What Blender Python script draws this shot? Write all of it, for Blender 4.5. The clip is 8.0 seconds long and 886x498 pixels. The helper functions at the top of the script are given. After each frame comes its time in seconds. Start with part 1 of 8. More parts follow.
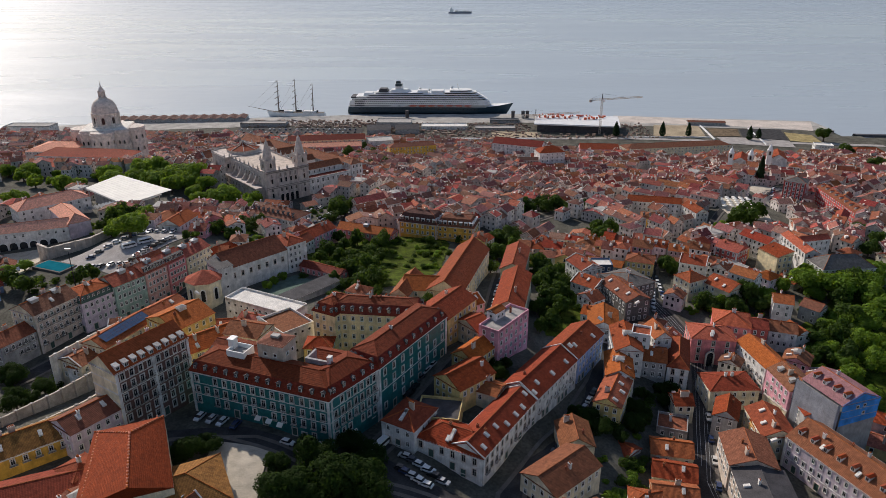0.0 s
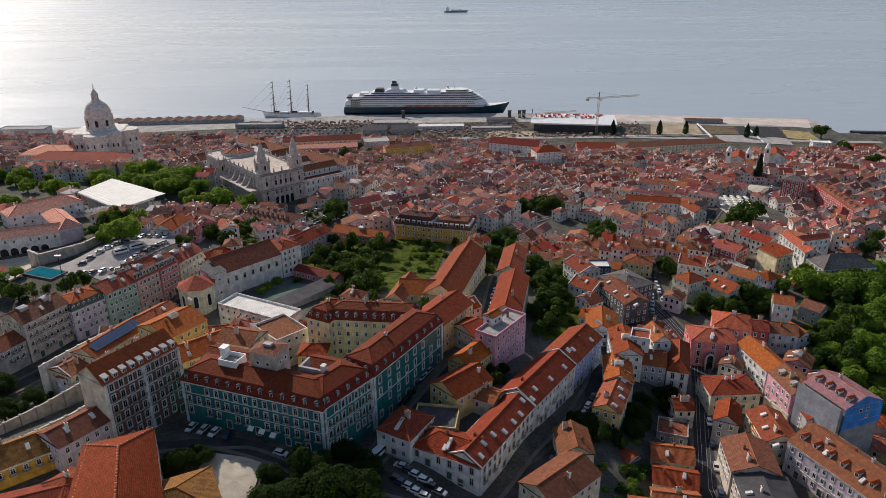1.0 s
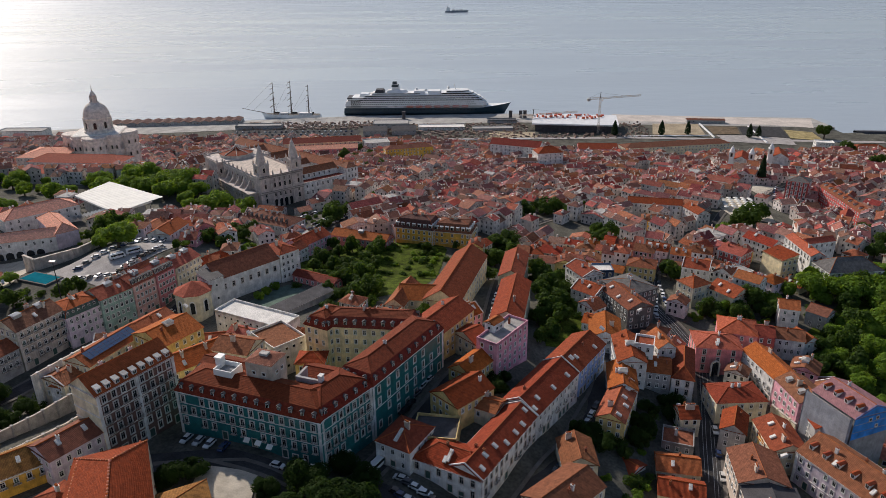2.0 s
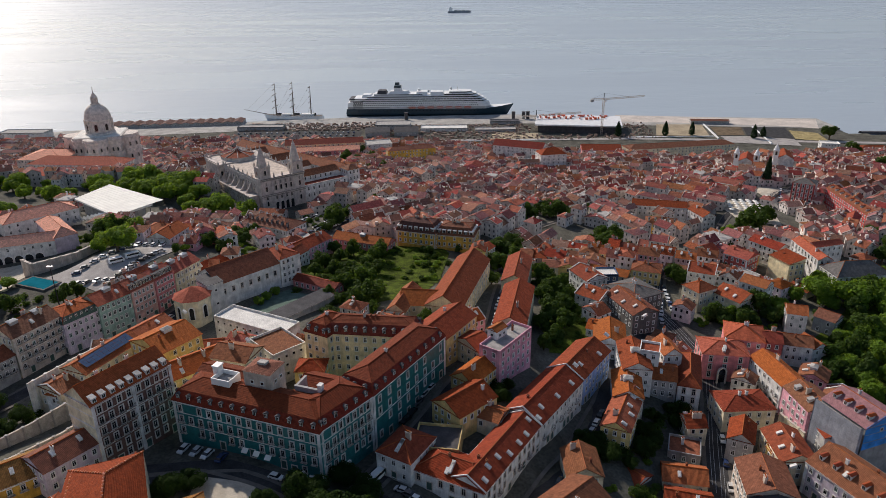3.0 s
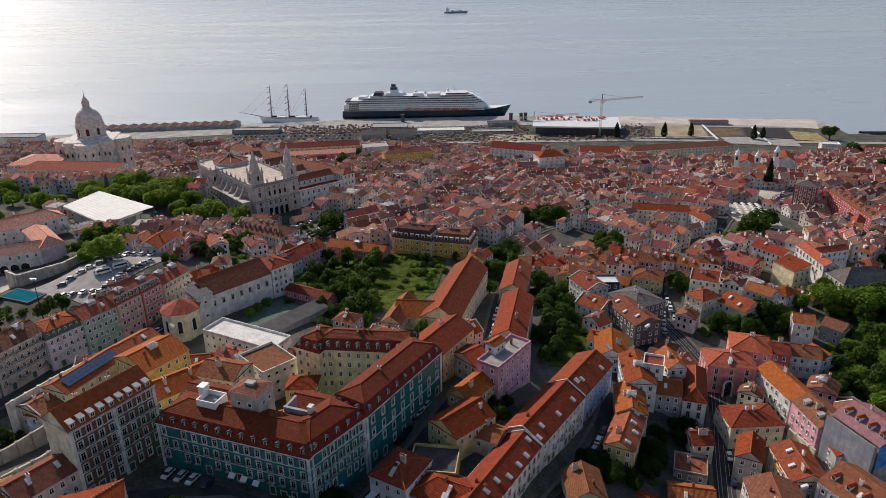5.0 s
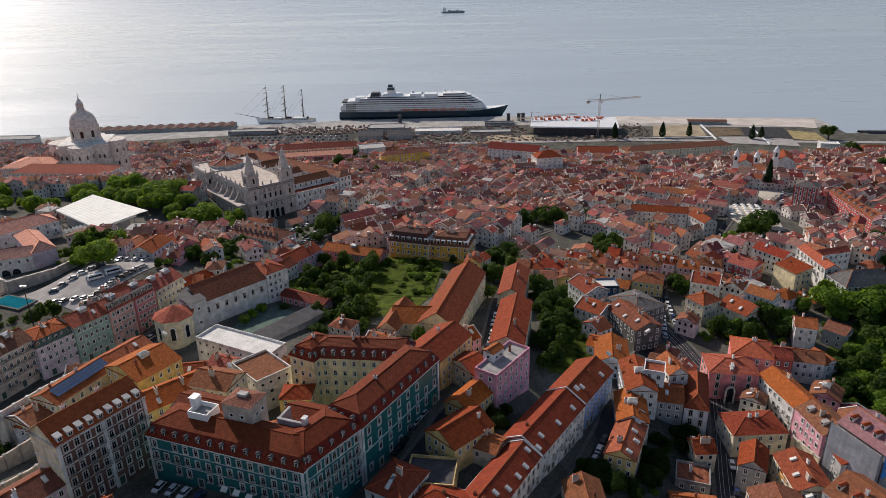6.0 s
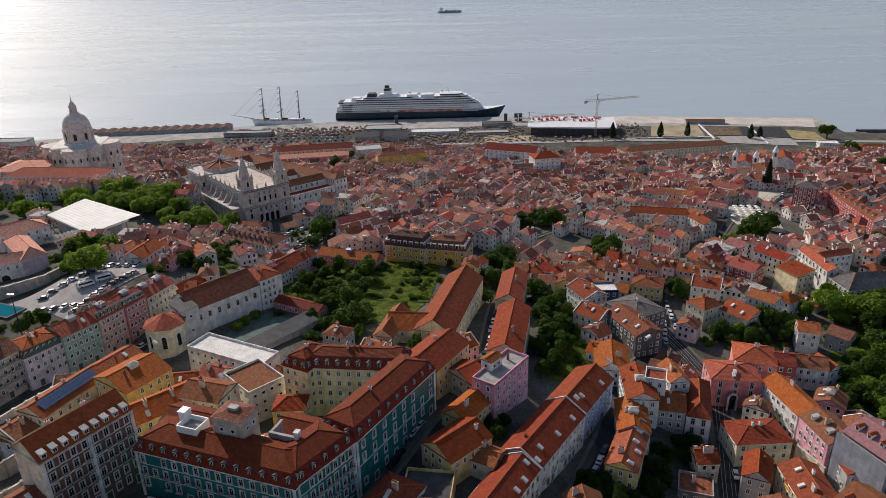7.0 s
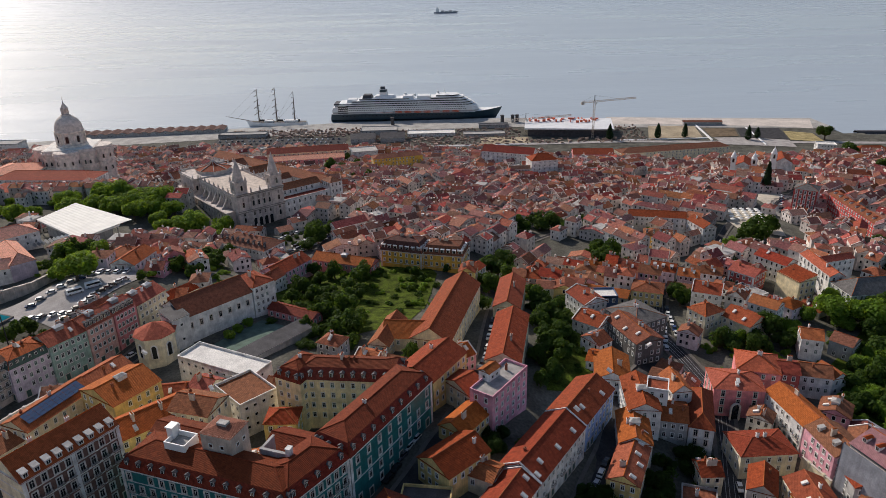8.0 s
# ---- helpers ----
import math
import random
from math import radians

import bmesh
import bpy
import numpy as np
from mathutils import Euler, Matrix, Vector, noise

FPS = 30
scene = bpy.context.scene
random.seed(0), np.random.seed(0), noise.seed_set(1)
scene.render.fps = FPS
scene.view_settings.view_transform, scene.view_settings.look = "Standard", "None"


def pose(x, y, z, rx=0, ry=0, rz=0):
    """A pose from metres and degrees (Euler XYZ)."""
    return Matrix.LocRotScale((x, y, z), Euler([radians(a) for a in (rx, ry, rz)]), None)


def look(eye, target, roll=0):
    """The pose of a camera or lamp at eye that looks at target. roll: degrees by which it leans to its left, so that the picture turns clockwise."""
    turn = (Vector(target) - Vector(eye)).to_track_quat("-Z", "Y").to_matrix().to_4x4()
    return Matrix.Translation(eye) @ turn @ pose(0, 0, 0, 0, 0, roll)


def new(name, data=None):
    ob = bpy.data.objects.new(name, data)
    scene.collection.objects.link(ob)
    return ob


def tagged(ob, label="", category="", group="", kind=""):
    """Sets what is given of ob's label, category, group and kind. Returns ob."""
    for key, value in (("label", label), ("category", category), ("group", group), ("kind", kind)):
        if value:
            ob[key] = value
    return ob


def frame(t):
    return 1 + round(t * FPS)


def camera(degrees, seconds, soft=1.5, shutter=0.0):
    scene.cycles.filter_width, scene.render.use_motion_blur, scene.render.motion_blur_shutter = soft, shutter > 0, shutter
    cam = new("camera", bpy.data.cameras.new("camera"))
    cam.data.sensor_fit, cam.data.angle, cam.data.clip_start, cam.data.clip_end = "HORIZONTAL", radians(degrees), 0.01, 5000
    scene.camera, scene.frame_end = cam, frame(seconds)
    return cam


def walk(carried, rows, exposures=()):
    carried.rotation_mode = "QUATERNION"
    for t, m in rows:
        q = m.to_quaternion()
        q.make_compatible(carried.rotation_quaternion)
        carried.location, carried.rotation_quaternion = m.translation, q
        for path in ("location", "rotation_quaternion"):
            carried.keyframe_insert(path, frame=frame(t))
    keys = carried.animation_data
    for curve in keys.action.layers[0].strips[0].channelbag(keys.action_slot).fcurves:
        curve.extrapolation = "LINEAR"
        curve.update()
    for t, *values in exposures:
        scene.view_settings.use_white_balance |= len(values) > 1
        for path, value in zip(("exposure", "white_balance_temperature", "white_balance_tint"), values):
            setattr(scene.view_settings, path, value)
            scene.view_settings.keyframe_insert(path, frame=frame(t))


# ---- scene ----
cam = camera(65.5, 8.0, soft=0.8)
PATH = [
    (0, (-1.819, 0.306, 198.742), (-1.819, 2.157, 197.985), -0.0),
    (0.5, (-1.468, 2.226, 198.879), (-1.464, 4.076, 198.12), -0.2),
    (1, (-0.976, 4.44, 198.993), (-0.97, 6.291, 198.233), -0.4),
    (1.5, (-0.771, 6.981, 199.021), (-0.765, 8.831, 198.261), -0.5),
    (3, (-0.278, 13.53, 199.289), (-0.284, 15.38, 198.53), -0.7),
    (3.5, (-0.157, 15.729, 199.411), (-0.162, 17.579, 198.652), -0.8),
    (4, (0.152, 18.143, 199.487), (0.148, 19.994, 198.728), -0.9),
    (4.5, (0.308, 20.486, 199.421), (0.306, 22.336, 198.663), -0.9),
    (6, (0.919, 27.109, 199.694), (0.924, 28.959, 198.935), -1.1),
    (6.5, (1.142, 29.829, 199.758), (1.151, 31.679, 198.998), -1.2),
    (7, (1.55, 32.445, 199.78), (1.561, 34.295, 199.02), -1.3),
    (7.5, (1.568, 35.408, 199.741), (1.584, 37.258, 198.981), -1.3),
    (8, (1.66, 38.335, 199.718), (1.681, 40.186, 198.959), -1.3),
]
walk(cam, [(t, look(eye, target, roll)) for t, eye, target, roll in PATH])

# ---- light ----
SUN_AZ, SUN_EL = -36.0, 33.0          # degrees from straight ahead, and above the horizon
sun_dir = Vector((math.sin(radians(SUN_AZ)) * math.cos(radians(SUN_EL)), math.cos(radians(SUN_AZ)) * math.cos(radians(SUN_EL)), math.sin(radians(SUN_EL))))
world = bpy.data.worlds.new("world")
scene.world = world
world.use_nodes = True
wn = world.node_tree.nodes
sky = wn.new("ShaderNodeTexSky")
sky.sky_type, sky.sun_disc = "NISHITA", False
sky.sun_elevation, sky.sun_rotation = radians(SUN_EL), radians(SUN_AZ)
sky.air_density, sky.dust_density, sky.ozone_density = 1.0, 1.0, 1.4
world.node_tree.links.new(sky.outputs["Color"], wn["Background"].inputs["Color"])
wn["Background"].inputs["Strength"].default_value = 0.093
lamp = bpy.data.lights.new("sun", "SUN")
lamp.energy, lamp.angle, lamp.color = 3.8, radians(1.0), (1.0, 0.93, 0.84)
sun = new("sun", lamp)
sun.matrix_world = look(sun_dir * 900, (0, 0, 0))
scene.view_settings.exposure = 0.08
scene.view_settings.use_white_balance = True
scene.view_settings.white_balance_temperature, scene.view_settings.white_balance_tint = 6700, 13


# ---- materials ----
def material(name, color, rough=0.8, metal=0.0, spread=0.0, stain=0.0, stain_size=3.0, grain=0.0, grain_size=0.3, bump=0.0, island=False, spec=0.5, streak=0.0):
    """A painted or mineral surface: base colour, a shift from thing to thing, large stains, fine grain and relief."""
    m = bpy.data.materials.new(name)
    m.use_nodes = True
    n, ln = m.node_tree.nodes, m.node_tree.links
    b = n["Principled BSDF"]
    b.inputs["Roughness"].default_value, b.inputs["Metallic"].default_value = rough, metal
    b.inputs["Specular IOR Level"].default_value = spec
    rgb = n.new("ShaderNodeRGB")
    rgb.outputs[0].default_value = (*color, 1)
    out = rgb.outputs[0]
    geo = n.new("ShaderNodeNewGeometry")
    if spread:
        src = geo.outputs["Random Per Island"] if island else n.new("ShaderNodeObjectInfo").outputs["Random"]
        hsv = n.new("ShaderNodeHueSaturation")
        for sock, lo, hi, k in (("Hue", 0.5 - 0.016 * spread, 0.5 + 0.024 * spread, 1.0), ("Saturation", 1 - 0.22 * spread, 1 + 0.12 * spread, 7.3), ("Value", 1 - 0.45 * spread, 1 + 0.3 * spread, 3.7)):
            mul = n.new("ShaderNodeMath"); mul.operation = "MULTIPLY"; mul.inputs[1].default_value = k
            fr = n.new("ShaderNodeMath"); fr.operation = "FRACT"
            mr = n.new("ShaderNodeMapRange"); mr.inputs["To Min"].default_value, mr.inputs["To Max"].default_value = lo, hi
            ln.new(src, mul.inputs[0]); ln.new(mul.outputs[0], fr.inputs[0]); ln.new(fr.outputs[0], mr.inputs["Value"]); ln.new(mr.outputs[0], hsv.inputs[sock])
        ln.new(out, hsv.inputs["Color"])
        out = hsv.outputs[0]
    for amount, size, detail, tall in ((stain, stain_size, 5.0, 1.0), (streak, 0.45, 3.0, 9.0), (grain, grain_size, 3.0, 1.0)):
        if amount:
            tex = n.new("ShaderNodeTexNoise")
            tex.inputs["Scale"].default_value, tex.inputs["Detail"].default_value = 1.0 / size, detail
            run = n.new("ShaderNodeMapping")
            run.inputs["Scale"].default_value = (1, 1, 1 / tall)
            ln.new(geo.outputs["Position"], run.inputs["Vector"])
            ln.new(run.outputs[0], tex.inputs["Vector"])
            mr = n.new("ShaderNodeMapRange")
            mr.inputs["From Min"].default_value, mr.inputs["From Max"].default_value = 0.3, 0.7
            mr.inputs["To Min"].default_value, mr.inputs["To Max"].default_value = 1 - amount, 1 + amount * 0.5
            ln.new(tex.outputs["Fac"], mr.inputs["Value"])
            mix = n.new("ShaderNodeMix"); mix.data_type, mix.blend_type = "RGBA", "MULTIPLY"
            mix.inputs["Factor"].default_value = 1.0
            ln.new(out, mix.inputs["A"]); ln.new(mr.outputs[0], mix.inputs["B"])
            out = mix.outputs["Result"]
            if bump and amount == grain:
                bp = n.new("ShaderNodeBump"); bp.inputs["Strength"].default_value, bp.inputs["Distance"].default_value = bump, 0.05
                ln.new(tex.outputs["Fac"], bp.inputs["Height"]); ln.new(bp.outputs[0], b.inputs["Normal"])
    ln.new(out, b.inputs["Base Color"])
    return m


def tile_material(name, color, spread=0.5, island=False, dirt=0.3):
    """Clay pantiles: ribs up the slope and courses across it, in metres on the roof's own map, with lichen and soot in patches."""
    m = material(name, color, 0.85, spread=spread, stain=dirt, stain_size=1.1, grain=0.22, grain_size=0.3, island=island, spec=0.15)
    n, ln = m.node_tree.nodes, m.node_tree.links
    b = n["Principled BSDF"]
    uv = n.new("ShaderNodeUVMap")
    sep = n.new("ShaderNodeSeparateXYZ"); ln.new(uv.outputs[0], sep.inputs[0])
    waves = []
    for axis, period in (("X", 0.33), ("Y", 0.46)):
        mul = n.new("ShaderNodeMath"); mul.operation = "MULTIPLY"; mul.inputs[1].default_value = 2 * math.pi / period
        sn = n.new("ShaderNodeMath"); sn.operation = "SINE"
        ln.new(sep.outputs[axis], mul.inputs[0]); ln.new(mul.outputs[0], sn.inputs[0])
        waves.append(sn.outputs[0])
    add = n.new("ShaderNodeMath"); add.operation = "MULTIPLY_ADD"; add.inputs[1].default_value = 0.35
    ln.new(waves[1], add.inputs[0]); ln.new(waves[0], add.inputs[2])
    bp = n.new("ShaderNodeBump"); bp.inputs["Strength"].default_value, bp.inputs["Distance"].default_value = 0.6, 0.045
    ln.new(add.outputs[0], bp.inputs["Height"]); ln.new(bp.outputs[0], b.inputs["Normal"])
    # courses of single tiles that were replaced or have weathered
    vor = n.new("ShaderNodeTexVoronoi"); vor.inputs["Scale"].default_value = 1.3
    ln.new(uv.outputs[0], vor.inputs["Vector"])
    old = b.inputs["Base Color"].links[0].from_socket
    hs = n.new("ShaderNodeHueSaturation")
    mr = n.new("ShaderNodeMapRange"); mr.inputs["To Min"].default_value, mr.inputs["To Max"].default_value = 0.84, 1.16
    bw = n.new("ShaderNodeSeparateColor"); ln.new(vor.outputs["Color"], bw.inputs[0]); ln.new(bw.outputs[0], mr.inputs["Value"])
    # the colour is darker in the channels between the ribs, lighter on their crests
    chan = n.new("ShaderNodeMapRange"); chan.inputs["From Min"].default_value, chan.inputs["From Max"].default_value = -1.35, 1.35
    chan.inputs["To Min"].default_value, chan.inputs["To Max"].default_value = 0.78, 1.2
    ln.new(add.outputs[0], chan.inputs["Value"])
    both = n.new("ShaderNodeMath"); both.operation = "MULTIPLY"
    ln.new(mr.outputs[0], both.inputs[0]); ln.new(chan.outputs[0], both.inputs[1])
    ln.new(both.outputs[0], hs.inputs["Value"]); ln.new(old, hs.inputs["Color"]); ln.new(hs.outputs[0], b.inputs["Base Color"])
    return m


M = {}
for name, color, spread in (("white", (0.79, 0.77, 0.74), 0.2), ("cream", (0.78, 0.69, 0.50), 0.2), ("yellow", (0.76, 0.56, 0.22), 0.25), ("ochre", (0.76, 0.44, 0.06), 0.15), ("pink", (0.74, 0.36, 0.44), 0.25),
                            ("rose", (0.72, 0.27, 0.28), 0.15), ("lavender", (0.68, 0.57, 0.64), 0.2), ("green", (0.36, 0.50, 0.42), 0.15), ("grey", (0.42, 0.41, 0.40), 0.3), ("blue", (0.32, 0.47, 0.74), 0.2),
                            ("strong_blue", (0.04, 0.30, 0.78), 0.0), ("red", (0.50, 0.09, 0.08), 0.2), ("stone", (0.66, 0.58, 0.51), 0.1), ("court_cream", (0.86, 0.72, 0.44), 0.0), ("soot", (0.15, 0.14, 0.13), 0.1), ("chapel_pink", (0.80, 0.27, 0.27), 0.0), ("limestone", (0.76, 0.67, 0.60), 0.0), ("church_stone", (0.62, 0.54, 0.49), 0.0), ("dark_stone", (0.30, 0.265, 0.24), 0.0), ("mortar", (0.60, 0.50, 0.42), 0.1), ("pale_stone", (0.64, 0.61, 0.57), 0.0), ("salmon", (0.70, 0.42, 0.36), 0.1)):
    M[name] = material(name + "_plaster", color, 0.9, spread=spread, stain=0.34, stain_size=2.6, grain=0.12, grain_size=0.25, bump=0.15, streak=0.13)
M["teal"] = material("teal_glazed_tile", (0.02, 0.18, 0.18), 0.35, stain=0.3, stain_size=1.6, grain=0.3, grain_size=0.18)
M["brown"] = material("brown_patterned_tile", (0.19, 0.10, 0.08), 0.45, stain=0.25, stain_size=1.5, grain=0.4, grain_size=0.15)
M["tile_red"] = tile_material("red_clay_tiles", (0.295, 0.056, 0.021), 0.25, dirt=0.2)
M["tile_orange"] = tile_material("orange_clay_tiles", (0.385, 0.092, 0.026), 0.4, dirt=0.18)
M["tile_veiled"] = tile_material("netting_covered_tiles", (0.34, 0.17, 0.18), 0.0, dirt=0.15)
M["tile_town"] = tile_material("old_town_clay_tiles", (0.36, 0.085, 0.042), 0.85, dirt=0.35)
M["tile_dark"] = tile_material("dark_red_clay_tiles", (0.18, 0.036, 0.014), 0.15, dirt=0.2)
# salmon base colour is lightened in place of hazy glare over these roofs
M["tile_salmon"] = tile_material("haze_lightened_salmon_tiles", (0.82, 0.38, 0.26), 0.15, dirt=0.15)
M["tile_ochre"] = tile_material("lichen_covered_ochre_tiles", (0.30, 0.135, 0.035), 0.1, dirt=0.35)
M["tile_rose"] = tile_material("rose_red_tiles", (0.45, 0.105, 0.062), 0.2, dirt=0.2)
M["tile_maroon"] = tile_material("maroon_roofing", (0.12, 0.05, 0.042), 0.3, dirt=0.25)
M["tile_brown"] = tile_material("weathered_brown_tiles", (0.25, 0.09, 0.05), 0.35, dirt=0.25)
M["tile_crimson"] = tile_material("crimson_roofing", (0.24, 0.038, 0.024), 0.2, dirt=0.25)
# distant roofs: haze is put into a paler, pinker base colour
M["tile_far"] = tile_material("hazed_mixed_clay_tiles", (0.35, 0.108, 0.08), 1.2, island=True)
M["wall_far"] = material("mixed_plaster", (0.78, 0.69, 0.63), 0.9, spread=0.9, stain=0.3, stain_size=2.5, island=True, streak=0.15)
M["flat_roof"] = material("concrete_roof", (0.40, 0.38, 0.36), 0.9, spread=0.3, stain=0.35, stain_size=2, grain=0.2)
M["pale_roof"] = material("pale_gravel_roof", (0.78, 0.75, 0.70), 0.9, stain=0.2, stain_size=4, grain=0.25, grain_size=0.4)
M["grey_roof"] = material("weathered_grey_tiles", (0.15, 0.14, 0.135), 0.85, stain=0.35, stain_size=1.5, grain=0.3, spec=0.15)
M["slate"] = material("slate_roof", (0.09, 0.085, 0.09), 0.6, spread=0.2, stain=0.35, grain=0.3, spec=0.15)
M["glass"] = material("window_glass", (0.02, 0.022, 0.025), 0.08, stain=0.3, stain_size=1.0, spec=0.6)
M["frame"] = material("painted_window_frame", (0.70, 0.69, 0.66), 0.6, stain=0.12)
M["shutter"] = material("dark_green_shutter", (0.05, 0.10, 0.08), 0.6, stain=0.2)
M["spar"] = material("brown_painted_spar", (0.10, 0.075, 0.06), 0.6, stain=0.2)
M["iron"] = material("black_iron", (0.02, 0.02, 0.022), 0.5, metal=0.3, stain=0.2)
M["metal"] = material("galvanised_metal", (0.42, 0.43, 0.44), 0.4, metal=0.6, stain=0.25)
M["white_paint"] = material("white_paint", (0.80, 0.80, 0.79), 0.5, stain=0.12, stain_size=6)
M["navy"] = material("navy_hull_paint", (0.018, 0.045, 0.06), 0.4, stain=0.2, stain_size=9)
M["orange_paint"] = material("orange_paint", (0.62, 0.12, 0.05), 0.5, stain=0.15)
M["scaffold"] = material("grey_scaffold_net", (0.30, 0.32, 0.36), 0.9, stain=0.25, stain_size=2.5, grain=0.25)
M["asphalt"] = material("asphalt", (0.062, 0.06, 0.062), 0.85, stain=0.35, stain_size=4, grain=0.3, grain_size=0.4, spec=0.08)
# street paving, much darker than the setts of the squares
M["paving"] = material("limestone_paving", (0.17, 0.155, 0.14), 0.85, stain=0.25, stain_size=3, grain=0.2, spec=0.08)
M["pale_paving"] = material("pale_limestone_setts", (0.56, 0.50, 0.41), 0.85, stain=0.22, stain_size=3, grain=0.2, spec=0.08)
M["court_green"] = material("worn_green_court", (0.12, 0.17, 0.14), 0.9, stain=0.3, stain_size=3, grain=0.2, spec=0.08)
M["pale_asphalt"] = material("pale_worn_asphalt", (0.42, 0.39, 0.37), 0.9, stain=0.25, stain_size=5, grain=0.2, grain_size=0.5, spec=0.08)
M["earth"] = material("town_ground", (0.125, 0.12, 0.10), 0.95, stain=0.45, stain_size=9, grain=0.35, grain_size=0.9, bump=0.4, spec=0.08)
M["sand"] = material("pale_sandy_ground", (0.44, 0.36, 0.25), 0.95, stain=0.3, stain_size=14, grain=0.25, grain_size=1.5, spec=0.08)
M["pale_quay"] = material("pale_worn_concrete", (0.62, 0.55, 0.49), 0.9, stain=0.2, stain_size=16, grain=0.15, grain_size=2, spec=0.08)
M["scrub"] = material("dry_scrub", (0.20, 0.15, 0.10), 0.95, stain=0.45, stain_size=6, grain=0.4, grain_size=1.2, bump=0.5, spec=0.05)
M["straw"] = material("straw_grass", (0.42, 0.34, 0.17), 0.95, stain=0.35, stain_size=7, grain=0.3, grain_size=1.0, spec=0.05)
M["concrete"] = material("quay_concrete", (0.44, 0.42, 0.39), 0.9, stain=0.3, stain_size=12, grain=0.2, grain_size=1.5, spec=0.08)
M["grass"] = material("rough_grass", (0.075, 0.105, 0.012), 0.95, stain=0.7, stain_size=3.5, grain=0.4, grain_size=0.6, bump=0.6, spec=0.08)
M["bark"] = material("bark", (0.10, 0.07, 0.05), 0.95, stain=0.3, grain=0.4)
M["leaf"] = material("leaves", (0.05, 0.092, 0.014), 0.75, spread=0.55, stain=0.4, stain_size=1.5, grain=0.4, grain_size=0.5, island=True, spec=0.12)
M["leaf_light"] = material("light_leaves", (0.14, 0.235, 0.026), 0.75, spread=0.5, stain=0.35, stain_size=1.5, grain=0.4, grain_size=0.5, island=True, spec=0.12)
M["leaf_deep"] = material("deep_green_leaves", (0.032, 0.062, 0.012), 0.8, spread=0.5, stain=0.4, stain_size=1.5, grain=0.4, grain_size=0.5, island=True, spec=0.08)
M["leaf_dark"] = material("cypress_leaves", (0.022, 0.045, 0.018), 0.8, spread=0.4, stain=0.4, stain_size=1.5, island=True, spec=0.12)
# sunlight shines through leaves
for key, tint in (("leaf", (0.12, 0.20, 0.02, 1)), ("leaf_light", (0.32, 0.46, 0.03, 1)), ("leaf_dark", (0.03, 0.06, 0.015, 1)), ("leaf_deep", (0.06, 0.11, 0.015, 1))):
    nt = M[key].node_tree
    tr_, ad_, out_ = nt.nodes.new("ShaderNodeBsdfTranslucent"), nt.nodes.new("ShaderNodeMixShader"), nt.nodes["Material Output"]
    tr_.inputs["Color"].default_value = tint
    ad_.inputs["Fac"].default_value = 0.4
    nt.links.new(nt.nodes["Principled BSDF"].outputs[0], ad_.inputs[1]); nt.links.new(tr_.outputs[0], ad_.inputs[2]); nt.links.new(ad_.outputs[0], out_.inputs["Surface"])
M["pool"] = material("pool_water", (0.01, 0.15, 0.20), 0.9, stain=0.2, spec=0.0)
M["panel"] = material("solar_glass", (0.06, 0.10, 0.19), 0.25, stain=0.15, stain_size=1)
M["canvas"] = material("white_canvas", (0.84, 0.81, 0.74), 0.8, stain=0.1, stain_size=5)
M["rubber"] = material("rubber", (0.02, 0.02, 0.02), 0.9)

water = bpy.data.materials.new("river_water")
water.use_nodes = True
wt, wl = water.node_tree.nodes, water.node_tree.links
wb = wt["Principled BSDF"]
wb.inputs["Base Color"].default_value = (0.36, 0.41, 0.46, 1)
wb.inputs["Roughness"].default_value = 0.16
wb.inputs["Specular IOR Level"].default_value = 0.11
wgeo = wt.new("ShaderNodeNewGeometry")
last = None
for size, stretch, strength, dist in ((9.0, 0.5, 0.30, 0.5), (26.0, 0.6, 0.45, 1.6), (90.0, 0.3, 0.25, 2.4)):
    mp = wt.new("ShaderNodeMapping"); mp.inputs["Scale"].default_value = (stretch / size, 1 / size, 1 / size)
    tx = wt.new("ShaderNodeTexNoise"); tx.inputs["Scale"].default_value, tx.inputs["Detail"].default_value = 1.0, 4.0
    bp = wt.new("ShaderNodeBump"); bp.inputs["Strength"].default_value, bp.inputs["Distance"].default_value = strength, dist
    wl.new(wgeo.outputs["Position"], mp.inputs["Vector"]); wl.new(mp.outputs[0], tx.inputs["Vector"]); wl.new(tx.outputs["Fac"], bp.inputs["Height"])
    if last:
        wl.new(last, bp.inputs["Normal"])
    last = bp.outputs[0]
wl.new(last, wb.inputs["Normal"])
# slicks: calmer and rougher lanes
mp = wt.new("ShaderNodeMapping"); mp.inputs["Scale"].default_value = (0.0011, 0.006, 1)
tx = wt.new("ShaderNodeTexNoise"); tx.inputs["Detail"].default_value = 5.0; tx.inputs["Scale"].default_value = 1.0
mr = wt.new("ShaderNodeMapRange"); mr.inputs["From Min"].default_value, mr.inputs["From Max"].default_value = 0.35, 0.65
mr.inputs["To Min"].default_value, mr.inputs["To Max"].default_value = 0.24, 0.33
wl.new(wgeo.outputs["Position"], mp.inputs["Vector"]); wl.new(mp.outputs[0], tx.inputs["Vector"]); wl.new(tx.outputs["Fac"], mr.inputs["Value"]); wl.new(mr.outputs[0], wb.inputs["Roughness"])
M["water"] = water


